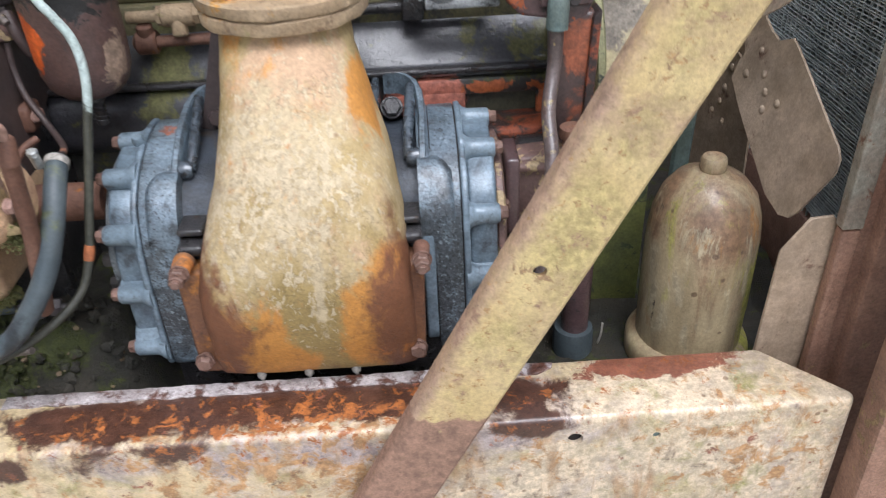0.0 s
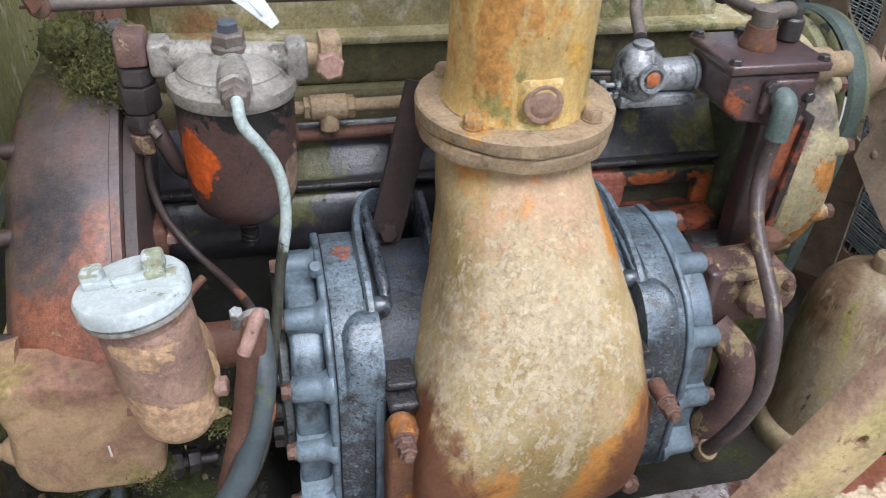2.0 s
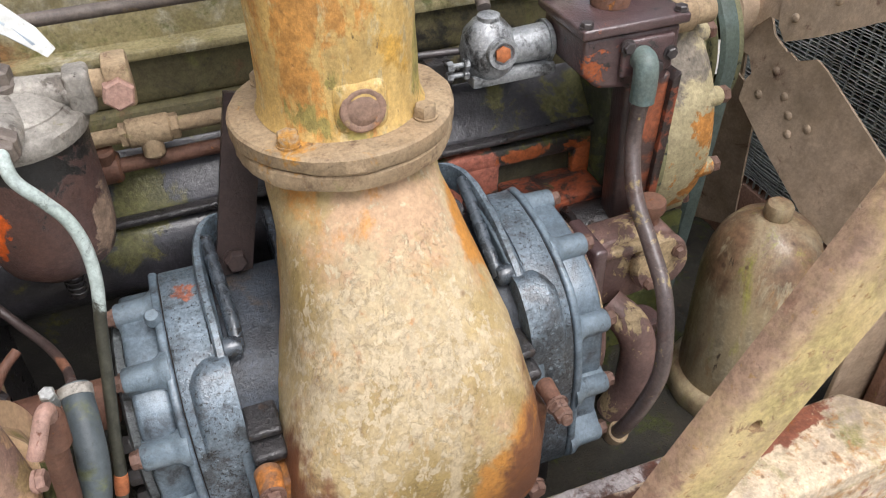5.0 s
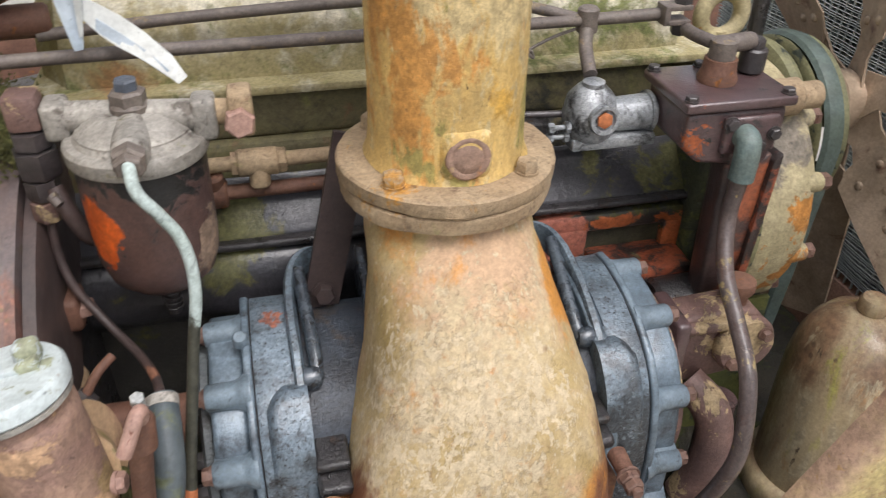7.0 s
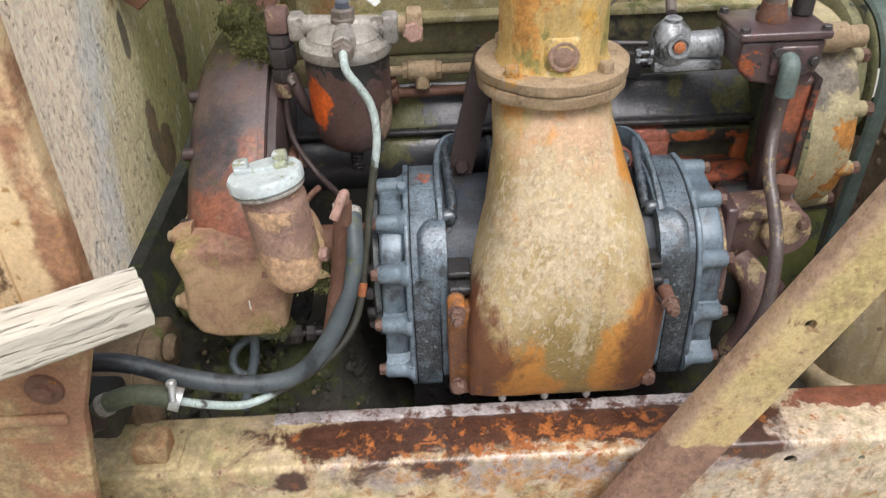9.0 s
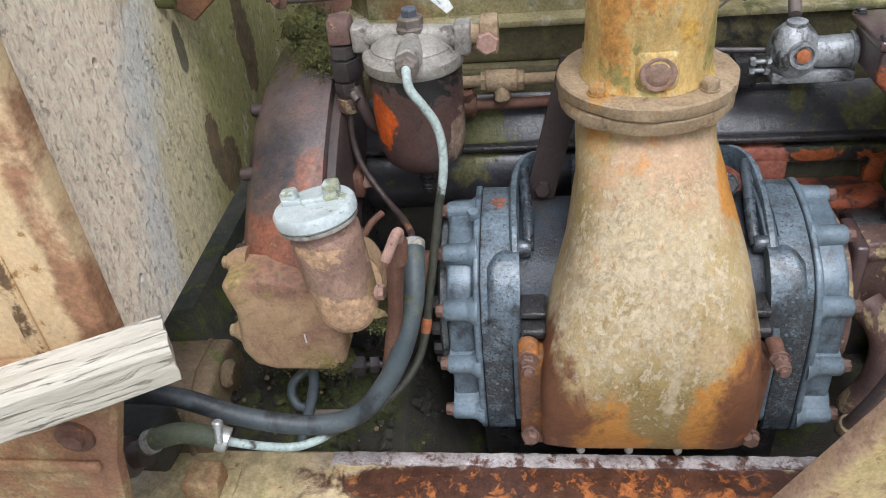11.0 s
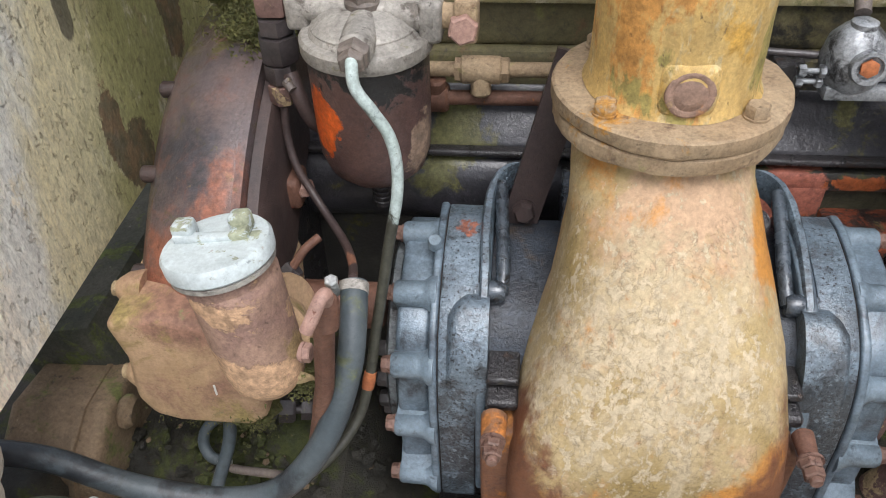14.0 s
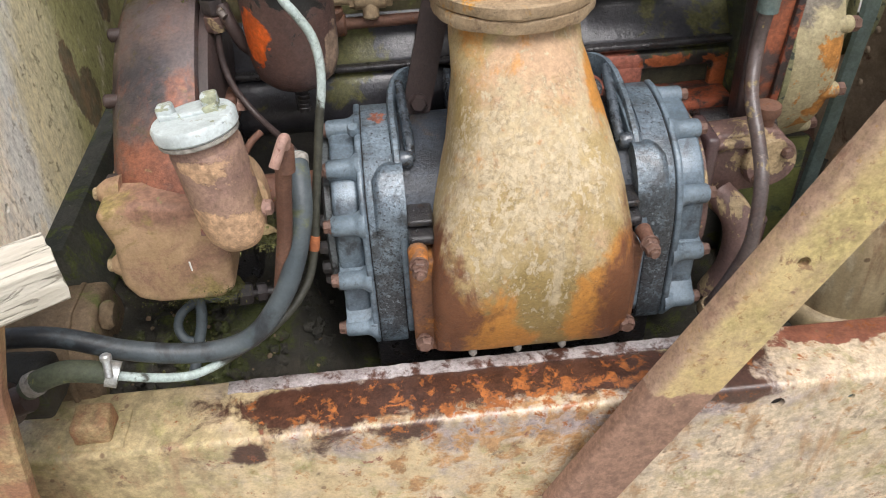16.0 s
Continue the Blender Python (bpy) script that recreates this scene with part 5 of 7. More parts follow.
part("lever_post", rough_up(bm, 0.0008, 80), "rust", pump)
bm = lathe([(0, 0), (0.012, 0), (0.012, 0.016), (0.009, 0.018), (0, 0.018)], (0.243, 0.185, 1.1455), (0, 0, 1), 20)
tube([(0.231, 0.234, 1.156), (0.233, 0.215, 1.156), (0.243, 0.190, 1.155)], 0.0062, 10, bm=bm)
tube([(0.243, 0.190, 1.155), (0.262, 0.192, 1.156), (0.278, 0.198, 1.154)], 0.0085, 10, bm=bm)
part("lever", bm, "rod", pump, "grey cranked control lever")
bm = rod((0.284, 0.198, 1.1245), (0.284, 0.198, 1.148), 0.0125, seg=18, edge=0.002)
hexagon((0.284, 0.198, 1.148), (0, 0, 1), 0.015, 0.009, bm)
part("spring_cap", bm, "dark_fitting", pump)
bm = box(0.232, 0.286, 0.137, 0.1445, 1.072, 1.108, 0.006, seg=3)
flange_plate = part("outlet_flange", bm, "pump", pump)
bm = tube([(0.2507, 0.1414, 1.0907), (0.2507, 0.1300, 1.0895), (0.2495, 0.1243, 1.0793), (0.2484, 0.1232, 1.0543)], 0.0115, 18)
part("outlet_elbow", bm, "verdigris", pump, "grey-green brass elbow")
for x, z in ((0.236, 1.103), (0.281, 1.09), (0.268, 1.079)):
    part("screw", hexagon((x, 0.137, z), (0, -1, 0), 0.010, 0.005, washer=0.007), "dark_fitting", flange_plate)
part("column", rough_up(prism([(0.2450, 1.0600), (0.2939, 1.0657), (0.2916, 0.9918), (0.2848, 0.8611), (0.2495, 0.8611)], "y", 0.143, 0.172, 0.006, 3), 0.0012, 40), "pedestal", pump, "oily maroon and orange bracket column")
part("column_edge", rough_up(prism([(0.2899, 1.0600), (0.2990, 1.0668), (0.2967, 0.9918), (0.2905, 0.8782), (0.2814, 0.8782), (0.2859, 0.9918)], "y", 0.137, 0.170, 0.002, 2), 0.0012, 60), "orange", pump, "orange-red raised edge")

pump.scale = (0.88, 0.88, 0.88)
drain = thing("drain_tube", (0.25, 0.1, 0.75), "bent brown-grey steel tube running down beside the blower", "tube")
part("tube", tube([(0.248, 0.130, 1.062), (0.247, 0.132, 1.018), (0.239, 0.108, 0.983), (0.238, 0.076, 0.954), (0.232, 0.040, 0.932), (0.227, 0.021, 0.900), (0.222, 0.012, 0.868), (0.214, 0.014, 0.832), (0.208, 0.026, 0.79), (0.206, 0.043, 0.755)], 0.0070, 16), "grey_pipe", drain)

bm = lathe([(0.0066, -0.007), (0.0098, -0.007), (0.0104, -0.004), (0.0104, 0.004), (0.0098, 0.007), (0.0066, 0.007)], (0.207, 0.036, 0.768), (-0.06, 0.45, -0.88), 20)
part("end_collar", rough_up(bm, 0.0006, 90), "flange", drain, "dusty tan end collar")

pump2 = thing("water_pump", (0.24, 0.12, 0.86), "brown pump body with peeling paint beside the blower", "pump")
shape = [(0.203, 0.862), (0.203, 0.930), (0.209, 0.937), (0.262, 0.940), (0.279, 0.936), (0.290, 0.924), (0.294, 0.908), (0.290, 0.890), (0.279, 0.876), (0.262, 0.868)]
part("body", rough_up(prism(shape, "y", 0.104, 0.138, 0.005, 3), 0.0012, 45), "brown_part", pump2)
part("body_flange", rough_up(box(0.197, 0.211, 0.090, 0.142, 0.858, 0.943, 0.004, seg=3), 0.0008, 50), "pump", pump2)
part("ledge", rough_up(box(0.208, 0.264, 0.096, 0.112, 0.924, 0.934, 0.004, seg=3), 0.0010, 70), "brown_part", pump2)
part("cover_lobe", rough_up(lathe([(0, 0), (0.0265, 0), (0.0285, 0.003), (0.0285, 0.009), (0.026, 0.0125), (0, 0.013)], (0.270, 0.106, 0.905), (0.05, -1, 0.05), 32), 0.0010, 60), "brown_part", pump2)
part("neck", rod((0.266, 0.120, 0.93), (0.266, 0.120, 0.950), 0.010, seg=16), "rust", pump2)
part("cap", lathe([(0, 0), (0.0125, 0), (0.0142, 0.004), (0.0132, 0.011), (0, 0.012)], (0.266, 0.120, 0.949), (0, 0, 1), 24), "rust", pump2, "round brown filler cap")
bm = tube([(0.222, 0.098, 0.872), (0.234, 0.078, 0.860), (0.239, 0.066, 0.836), (0.235, 0.061, 0.80), (0.222, 0.066, 0.76)], 0.0165, 20)
part("elbow_pipe", rough_up(bm, 0.0010, 40), "brown_part", pump2, "brown elbow with flaked paint")
part("rear_body", rod((0.215, 0.17, 0.90), (0.30, 0.17, 0.90), 0.028, seg=24, edge=0.004), "oily", pump2)
for x, z in ((0.284, 0.918), (0.257, 0.890)):
    part("bolt", hexagon((x, 0.0935, z), (0.05, -1, 0.05), 0.010, 0.006, washer=0.0065), "bolt", pump2)
part("bolt", hexagon((0.197, 0.096, 0.895), (-0.2, -1, 0), 0.010, 0.012), "bolt", pump2)

# ---- gear housing, pulley, fan, radiator ----
gear = thing("gear_housing", (0.33, 0.29, 0.85), "round cream timing gear housing with orange rust", "gear housing")
bm = lathe([(0, -0.032), (0.118, -0.032), (0.126, -0.027), (0.129, -0.018), (0.129, 0.018), (0.123, 0.028), (0.10, 0.034), (0, 0.034)], (0.331, 0.289, 0.965), (1, 0, 0), 64)
part("housing", rough_up(bm, 0.0012, 40), "gear", gear)
bm = lathe([(0.118, -0.003), (0.128, -0.003), (0.1335, 0.0), (0.1335, 0.006), (0.128, 0.009), (0.118, 0.009)], (0.297, 0.289, 0.965), (1, 0, 0), 64)
part("rear_rim", bm, "pulley", gear)
for ang in (192, 157, 226, 128, 260):
    y, z = 0.289 + 0.119 * math.cos(radians(ang)), 0.965 - 0.119 * math.sin(radians(ang)) * -1
    bm = rod((0.345, y, z), (0.368, y, z), 0.0105, 0.009, 16, 0.002)
    boss = part("bolt_boss", bm, "gear", gear)
    part("bolt", hexagon((0.368, y, z), (1, 0, 0), 0.014, 0.008), "bolt", boss)
stub = thing("drive_stub", (0.33, 0.21, 1.08), "short tan shaft housing beside the pump", "shaft housing")
bm = lathe([(0, 0), (0.011, 0), (0.011, 0.012), (0.016, 0.014), (0.0165, 0.04), (0.012, 0.044), (0.012, 0.062), (0, 0.062)], (0.296, 0.205, 1.086), (1, 0, 0), 24)
part("sleeve", rough_up(bm, 0.0008, 60), "flange", stub)
wheel = thing("fan_pulley", (0.42, 0.35, 0.84), "olive green cast pulley wheel with worn rim", "pulley")
c = Vector((0.408, 0.332, 0.998))
bm = lathe([(0.07, 0), (0.086, 0), (0.090, 0.003), (0.080, 0.012), (0.080, 0.020), (0.090, 0.034), (0.086, 0.037), (0.07, 0.037)], c, (1, 0, 0), 56)
part("rim", bm, "pulley", wheel)
part("guard_ring", lathe([(0.066, -0.026), (0.080, -0.026), (0.088, -0.021), (0.090, -0.014), (0.087, -0.008), (0.078, -0.006), (0.066, -0.008)], c, (1, 0, 0), 56), "pulley", wheel)
part("disc", lathe([(0, 0.012), (0.075, 0.012), (0.075, 0.02), (0, 0.02)], c, (1, 0, 0), 40), "pulley", wheel)
part("hub", lathe([(0, -0.045), (0.024, -0.045), (0.028, 0.02), (0.024, 0.040), (0, 0.042)], c, (1, 0, 0), 28), "gear", wheel)
belt = thing("fan_belt", (0.426, 0.33, 0.6), "dark greenish rubber fan belt on the pulley", "belt")
line = []
for i in range(29):
    a = radians(180 - 180 * i / 28)
    line.append((0.426, c.y + 0.089 * math.cos(a), c.z + 0.089 * math.sin(a)))
line = [(0.424, c.y - 0.060, 0.6), (0.425, c.y - 0.080, 0.84)] + line + [(0.426, c.y + 0.084, 0.84), (0.424, c.y + 0.07, 0.6)]
part("band", tube(line, 0.0115, 8, 1, flat=0.5, up=(0, 0, 1)), "belt", belt)
part("worn_mark", tube([(0.4135, c.y - 0.083, c.z + 0.030), (0.4135, c.y - 0.0865, c.z + 0.012), (0.4135, c.y - 0.0875, c.z - 0.004)], 0.0016, 8), "white", belt, "bright worn streak on the belt edge")
fan = thing("radiator_fan", (0.47, 0.3, 0.75), "dusty brown riveted cooling fan before the radiator", "fan")
H = Vector((0.455, 0.33, 1.015))
part("hub", lathe([(0, -0.03), (0.022, -0.03), (0.026, 0.020), (0.034, 0.026), (0.034, 0.044), (0.030, 0.050), (0, 0.052)], H, (1, 0, 0), 28), "fan", fan)
blade = [(0.070, 0.030), (0.082, 0.047), (0.13, 0.050), (0.24, 0.050), (0.272, 0.042), (0.282, 0.032), (0.283, 0.020), (0.272, -0.030), (0.262, -0.040), (0.25, -0.0425), (0.12, -0.040), (0.104, -0.038), (0.092, -0.022), (0.078, -0.020), (0.066, -0.004)]


def bladed(r, w):
    return 0.047 - 0.40 * w


for k in range(6):
    turn = Matrix.Translation(H) @ Matrix.Rotation(radians(208 - 60 * k), 4, "X")
    b = bmesh.new()
    lo = [b.verts.new((bladed(r, w), r, w)) for r, w in blade]
    hi = [b.verts.new((bladed(r, w) + 0.0026, r, w)) for r, w in blade]
    b.faces.new(lo), b.faces.new(hi)
    for i in range(len(blade)):
        j = (i + 1) % len(blade)
        b.faces.new([lo[i], lo[j], hi[j], hi[i]])
    bmesh.ops.transform(b, matrix=turn, verts=b.verts)
    wing = part("blade", b, "fan", fan)
    # riveted arm of the spider behind the blade
    b = bmesh.new()
    arm = [(0.020, 0.026), (0.050, 0.018), (0.080, 0.030), (0.15, 0.030), (0.165, 0.018), (0.165, -0.010), (0.155, -0.020), (0.085, -0.016), (0.050, -0.014), (0.020, -0.026)]
    lo = [b.verts.new((bladed(r, w) + 0.003, r, w)) for r, w in arm]
    hi = [b.verts.new((bladed(r, w) + 0.006, r, w)) for r, w in arm]
    b.faces.new(lo), b.faces.new(hi)
    for i in range(len(arm)):
        j = (i + 1) % len(arm)
        b.faces.new([lo[i], lo[j], hi[j], hi[i]])
    bmesh.ops.transform(b, matrix=turn, verts=b.verts)
    part("arm", b, "fan", fan)
    for r, w in ((0.086, 0.0), (0.094, 0.027), (0.114, 0.006), (0.134, 0.012), (0.150, 0.022), (0.158, 0.003)):
        b = lathe([(0.0052, 0.0004), (0.0048, -0.0014), (0.0032, -0.0028), (0, -0.0033)], (bladed(r, w), r, w), (1, 0, 0), 12)
        bmesh.ops.transform(b, matrix=turn, verts=b.verts)
        part("rivet", b, "fan", wing)
rad = thing("radiator", (0.66, 0.4, 0.7), "grey finned radiator core with dusty tubes", "radiator")
bm = bmesh.new()
for i in range(160):
    z = 0.72 + i * 0.0043
    b = bmesh.new()
    bmesh.ops.create_cube(b, size=1, matrix=Matrix.Translation((0.650, 0.45, z)) @ Matrix.Rotation(radians(14 + 3 * math.sin(i * 1.7)), 4, "Y") @ Matrix.Diagonal((0.034, 0.72, 0.0013, 1)))
    merge(bm, b)
bmesh.ops.subdivide_edges(bm, edges=[e for e in bm.edges if e.calc_length() > 0.5], cuts=46)
for v in bm.verts:
    v.co.z += 0.0011 * noise.noise(v.co * 70) + 0.0016 * noise.noise(v.co * 14)
    v.co.x += 0.0020 * noise.noise(v.co * 30 + Vector((5, 2, 1)))
fins = part("fin_pack", bm, "radiator", rad)
tagged(fins, kind="stuff")
bm = bmesh.new()
for i in range(52):
    rod((0.637, 0.10 + i * 0.0138, 0.71), (0.637, 0.10 + i * 0.0138, 1.4), 0.0018, seg=6, bm=bm)
tubes = part("tube_bank", bm, "radiator", rad)
tagged(tubes, kind="stuff")
# added black sheet, stands in for the shade behind the fins
part("core_shade_back", box(0.69, 0.70, 0.08, 0.82, 0.60, 1.42, 0.002), "hole", rad)
part("bottom_tank", box(0.63, 0.70, 0.07, 0.83, 0.57, 0.712, 0.008), "frame", rad)

# radiator frame
frame_post = thing("radiator_post", (0.51, 0.0, 0.4), "brown rusted steel upright of the radiator frame", "frame post", "frame posts")
part("upright", rough_up(box(0.520, 0.575, -0.012, 0.03, 0.40, 1.5, 0.003), 0.001, 25, 3), "frame", frame_post)
part("edge_strip", rough_up(box(0.488, 0.508, -0.002, 0.012, 0.90, 1.5, 0.002), 0.001, 40, 3), "strip", frame_post, "grey-green chipped edge strip")
part("lower_strip", rough_up(box(0.490, 0.508, -0.001, 0.012, 0.62, 0.898, 0.002), 0.001, 40, 3), "frame", frame_post)
part("web", box(0.505, 0.523, 0.004, 0.02, 0.40, 1.5, 0.002), "frame", frame_post)
plate = [(0.440, 0.66), (0.446, 0.868), (0.468, 0.903), (0.489, 0.905), (0.500, 0.89), (0.506, 0.66)]
part("corner_plate", prism(plate, "y", 0.016, 0.020, 0.001, 1), "fan", frame_post, "brown bent corner plate")
frame_post = thing("front_post", (0.56, -0.1, 0.0), "brown steel post with flaking yellow paint", "frame post", "frame posts")
part("upright", rough_up(box(0.505, 0.66, -0.11, -0.075, 0.0, 1.5, 0.004), 0.001, 25, 3), "frame", frame_post)
part("fold", rough_up(box(0.545, 0.555, -0.118, -0.108, 0.0, 1.5, 0.003), 0.001, 25, 3), "frame", frame_post)

can = thing("oil_canister", (0.41, 0.12, 0.68), "dusty brown domed oil canister standing behind the chassis rail", "canister")
c = Vector((0.409, 0.113, -0.006))
bm = lathe([(0, 0.68), (0.0575, 0.68), (0.058, 0.72), (0.0585, 0.80), (0.058, 0.842), (0.0548, 0.867), (0.0475, 0.888), (0.036, 0.903), (0.021, 0.911), (0.0145, 0.913), (0, 0.914)], c, seg=48)
bmesh.ops.subdivide_edges(bm, edges=[e for e in bm.edges if e.calc_length() > 0.03], cuts=3)
part("shell", rough_up(bm, 0.0009, 35), "canister", can)
part("base_rim", lathe([(0.050, 0.672), (0.0665, 0.672), (0.069, 0.678), (0.069, 0.696), (0.066, 0.703), (0.0605, 0.707), (0.050, 0.707)], c, seg=48), "canister", can)
part("knob", lathe([(0, 0.913), (0.0125, 0.913), (0.0135, 0.916), (0.0132, 0.925), (0.0115, 0.928), (0, 0.9285)], c, seg=24), "canister", can)
outlet = thing("outlet_pipe", (0.280, 0.122, 0.64), "dark red-brown iron outlet pipe in a black rubber sleeve", "pipe")
bm = bmesh.new()
rod((0.279, 0.122, 0.655), (0.282, 0.122, 0.815), 0.0155, seg=24, bm=bm)
part("pipe", rough_up(bm, 0.0006, 60), "pump", outlet)
part("sleeve", lathe([(0.0165, 0.64), (0.0225, 0.64), (0.0235, 0.65), (0.0232, 0.703), (0.0215, 0.708), (0.0165, 0.708)], Vector((0.279, 0.122, 0)), seg=32), "rubber" if "rubber" in M else "oily", outlet, "black rubber sleeve")
part("wire", tube([(0.3055, 0.110, 0.690), (0.3075, 0.106, 0.705), (0.3085, 0.106, 0.722)], 0.0014, 8), "alu", outlet, "short bent wire end")

panel = thing("side_sheet", (0.335, 0.17, 0.6), "mossy green painted sheet behind the canister", "sheet")
M["green"] = worn("yellow_green_sheet", (0.11, 0.115, 0.028), (0.07, 0.078, 0.025), [((0.05, 0.06, 0.03), 30, 0.6, [], 0.8)], rough=0.7)
part("plate", box(0.30, 0.375, 0.205, 0.211, 0.55, 0.86, 0.001), "green", panel)

ring = thing("lifting_eye", (0.349, 0.36, 1.06), "olive cast lifting eye on the engine", "lifting eye")
bm = bmesh.new()
tube([(0.349 + 0.0225 * math.cos(a), 0.36, 1.108 + 0.0225 * math.sin(a)) for a in [radians(15 * i) for i in range(25)]], 0.0085, 12, 1, bm=bm)
rod((0.349, 0.36, 1.06), (0.349, 0.36, 1.092), 0.012, 0.009, 14, bm=bm)
part("eye", bm, "gear", ring)
part("foot", rough_up(box(0.30, 0.37, 0.33, 0.45, 0.99, 1.065, 0.008), 0.001, 40, 2), "gear", ring)
stud = thing("long_stud", (0.385, 0.335, 1.02), "dark upright threaded stud beside the lifting eye", "stud")
bm = rod((0.392, 0.36, 1.0), (0.392, 0.36, 1.20), 0.0085, seg=14)
hexagon((0.392, 0.36, 1.045), (0, 0, 1), 0.028, 0.014, bm)
part("shank", bm, "oily", stud)
part("cap", box(0.372, 0.412, 0.34, 0.38, 1.195, 1.22, 0.006), "cover", stud)

# ---- flywheel side ----
bell = thing("flywheel_housing", (-0.33, 0.3, 0.6), "red-brown arched flywheel housing, worn and partly mossy", "flywheel housing")
def arc_band(profile, where, a0, a1, steps=40):
    """A (radius, x) profile swept round the x axis between two angles."""
    rings = []
    for i in range(steps + 1):
        a = radians(a0 + (a1 - a0) * i / steps)
        rings.append([(where[0] + h, where[1] + r * math.cos(a), where[2] + r * math.sin(a)) for r, h in profile])
    return loft(rings)


centre = (-0.284, 0.292, 0.797)
bm = arc_band([(0.2, -0.088), (0.268, -0.088), (0.286, -0.075), (0.300, -0.045), (0.305, -0.02), (0.3035, -0.008), (0.309, -0.0065), (0.309, 0.0), (0.2, 0.0)], centre, 60, 153)
part("arch", rough_up(bm, 0.0016, 18), "arch", bell)
bm = arc_band([(0.2, 0.0005), (0.297, 0.0005), (0.297, 0.009), (0.29, 0.0125), (0.2, 0.0125)], centre, 60, 153)
part("rim", bm, "dark_pipe", bell)
part("bell_body", rough_up(box(-0.37, -0.275, 0.14, 0.5, 0.6, 0.98, 0.01), 0.002, 30, 3), "oily", bell)
for ang in (143, 112):
    y, z = 0.292 + 0.29 * math.cos(radians(ang)), 0.797 + 0.29 * math.sin(radians(ang))
    part("bolt", hexagon((-0.2715, y, z), (1, 0, 0), 0.014, 0.010, washer=0.009), "bolt", bell)
bm = box(-0.281, -0.262, 0.150, 0.180, 0.972, 1.000, 0.005, seg=3)
lug = part("rim_lug", rough_up(bm, 0.001, 60), "rust", bell)
part("bolt", hexagon((-0.2625, 0.160, 0.988), (1, -0.1, 0.1), 0.013, 0.008, washer=0.008), "pink_bolt", lug)
for ang in (126, 142, 110):
    y, z = 0.292 + 0.272 * math.cos(radians(ang)), 0.797 + 0.272 * math.sin(radians(ang))
    part("lug", rod((-0.362, y, z), (-0.3775, y, z), 0.0068, seg=14, edge=0.002), "dark_pipe", bell)

case = thing("gear_case", (-0.335, 0.08, 0.83), "dusty tan gear case with bolted corner lugs", "gear case")
outline = [(-0.376, 0.884), (-0.366, 0.866), (-0.346, 0.858), (-0.288, 0.857), (-0.274, 0.866), (-0.270, 0.93), (-0.282, 0.966), (-0.34, 0.974), (-0.380, 0.966), (-0.371, 0.93)]
bm = prism(outline, "y", 0.020, 0.16, 0.015, 5)
part("body", rough_up(bm, 0.0012, 35), "case", case)
bm = lump((-0.300, 0.040, 0.857), (0.030, 0.016, 0.005), 0.004, 120)
lump((-0.338, 0.040, 0.859), (0.026, 0.014, 0.004), 0.004, 120, bm)
merge(bm, tufts([((-0.285, 0.024, 0.862), (0.014, 0.008, 0.012), 500), ((-0.315, 0.028, 0.858), (0.040, 0.010, 0.004), 500)], 0.0018, 8))
crust = thing("moss_crust", (-0.31, 0.04, 0.855), "thin green moss crust along the gear case edge", "moss", kind="stuff")
tagged(part("moss", bm, "moss", crust), kind="stuff")
for y, z in ((0.062, 0.962), (0.036, 0.899)):
    bm = lathe([(0, -0.012), (0.016, -0.012), (0.013, 0.002), (0.0085, 0.009), (0.0075, 0.010), (0, 0.010)], (-0.372, y, z), (-1, 0, 0), 20)
    lug = part("lug", rough_up(bm, 0.0006, 60), "case", case)
    part("bolt", lathe([(0, 0), (0.0062, 0), (0.0062, 0.004), (0.005, 0.005), (0, 0.005)], (-0.382, y, z), (-1, 0, 0), 14), "brown_part", lug)

filler = thing("oil_filler", (-0.26, 0.0, 0.955), "flaking brown oil filler neck with a pale zinc cap", "oil filler")
lean = Vector((-0.11, 0.02, 1)).normalized()
bm = lathe([(0, -0.116), (0.010, -0.115), (0.019, -0.110), (0.0255, -0.100), (0.0275, -0.088), (0.0285, -0.06), (0.0288, -0.026), (0.0292, -0.017), (0.0278, -0.0145), (0.0268, -0.013), (0.0272, -0.004), (0.0268, 0), (0, 0)], (-0.2625, -0.002, 1.057), lean, 44)
part("neck", rough_up(bm, 0.0007, 50), "filler", filler)
lean = Vector((-0.14, 0.10, 1)).normalized()
top = Vector((-0.2635, -0.003, 1.055))
bm = lathe([(0, 0), (0.0315, 0), (0.0335, 0.002), (0.0338, 0.0095), (0.032, 0.012), (0.026, 0.0128), (0, 0.0122)], top, lean, 48)
lid = part("cap", bm, "cap", filler, "pale zinc screw cap")
part("seal_ring", lathe([(0.02, -0.0045), (0.031, -0.0045), (0.0322, -0.0035), (0.0322, -0.001), (0.031, -0.0003), (0.02, -0.0003)], top, lean, 48), "alu", filler)


def on_cap(bm):
    bmesh.ops.transform(bm, matrix=Matrix.Translation(top) @ Vector((0, 0, 1)).rotation_difference(lean).to_matrix().to_4x4(), verts=bm.verts)
    return bm


part("cap_lug", on_cap(box(-0.027, -0.014, 0.001, 0.014, 0.0115, 0.0235, 0.003, seg=3)), "cap", lid)
part("cap_lug", on_cap(box(0.008, 0.021, 0.005, 0.017, 0.0115, 0.0245, 0.003, seg=3)), "cap", lid)
part("cap_rib", on_cap(prism([(-0.026, 0.0115), (-0.026, 0.018), (-0.012, 0.0158), (0.006, 0.0152), (0.021, 0.019), (0.021, 0.0115)], "y", -0.001, 0.007, 0.0015, 2)), "cap", lid)
bm = tube([(-0.252, 0.002, 0.98), (-0.262, 0.03, 0.965), (-0.275, 0.06, 0.955)], 0.03, 18)
part("throat", rough_up(bm, 0.001, 50), "case", filler)
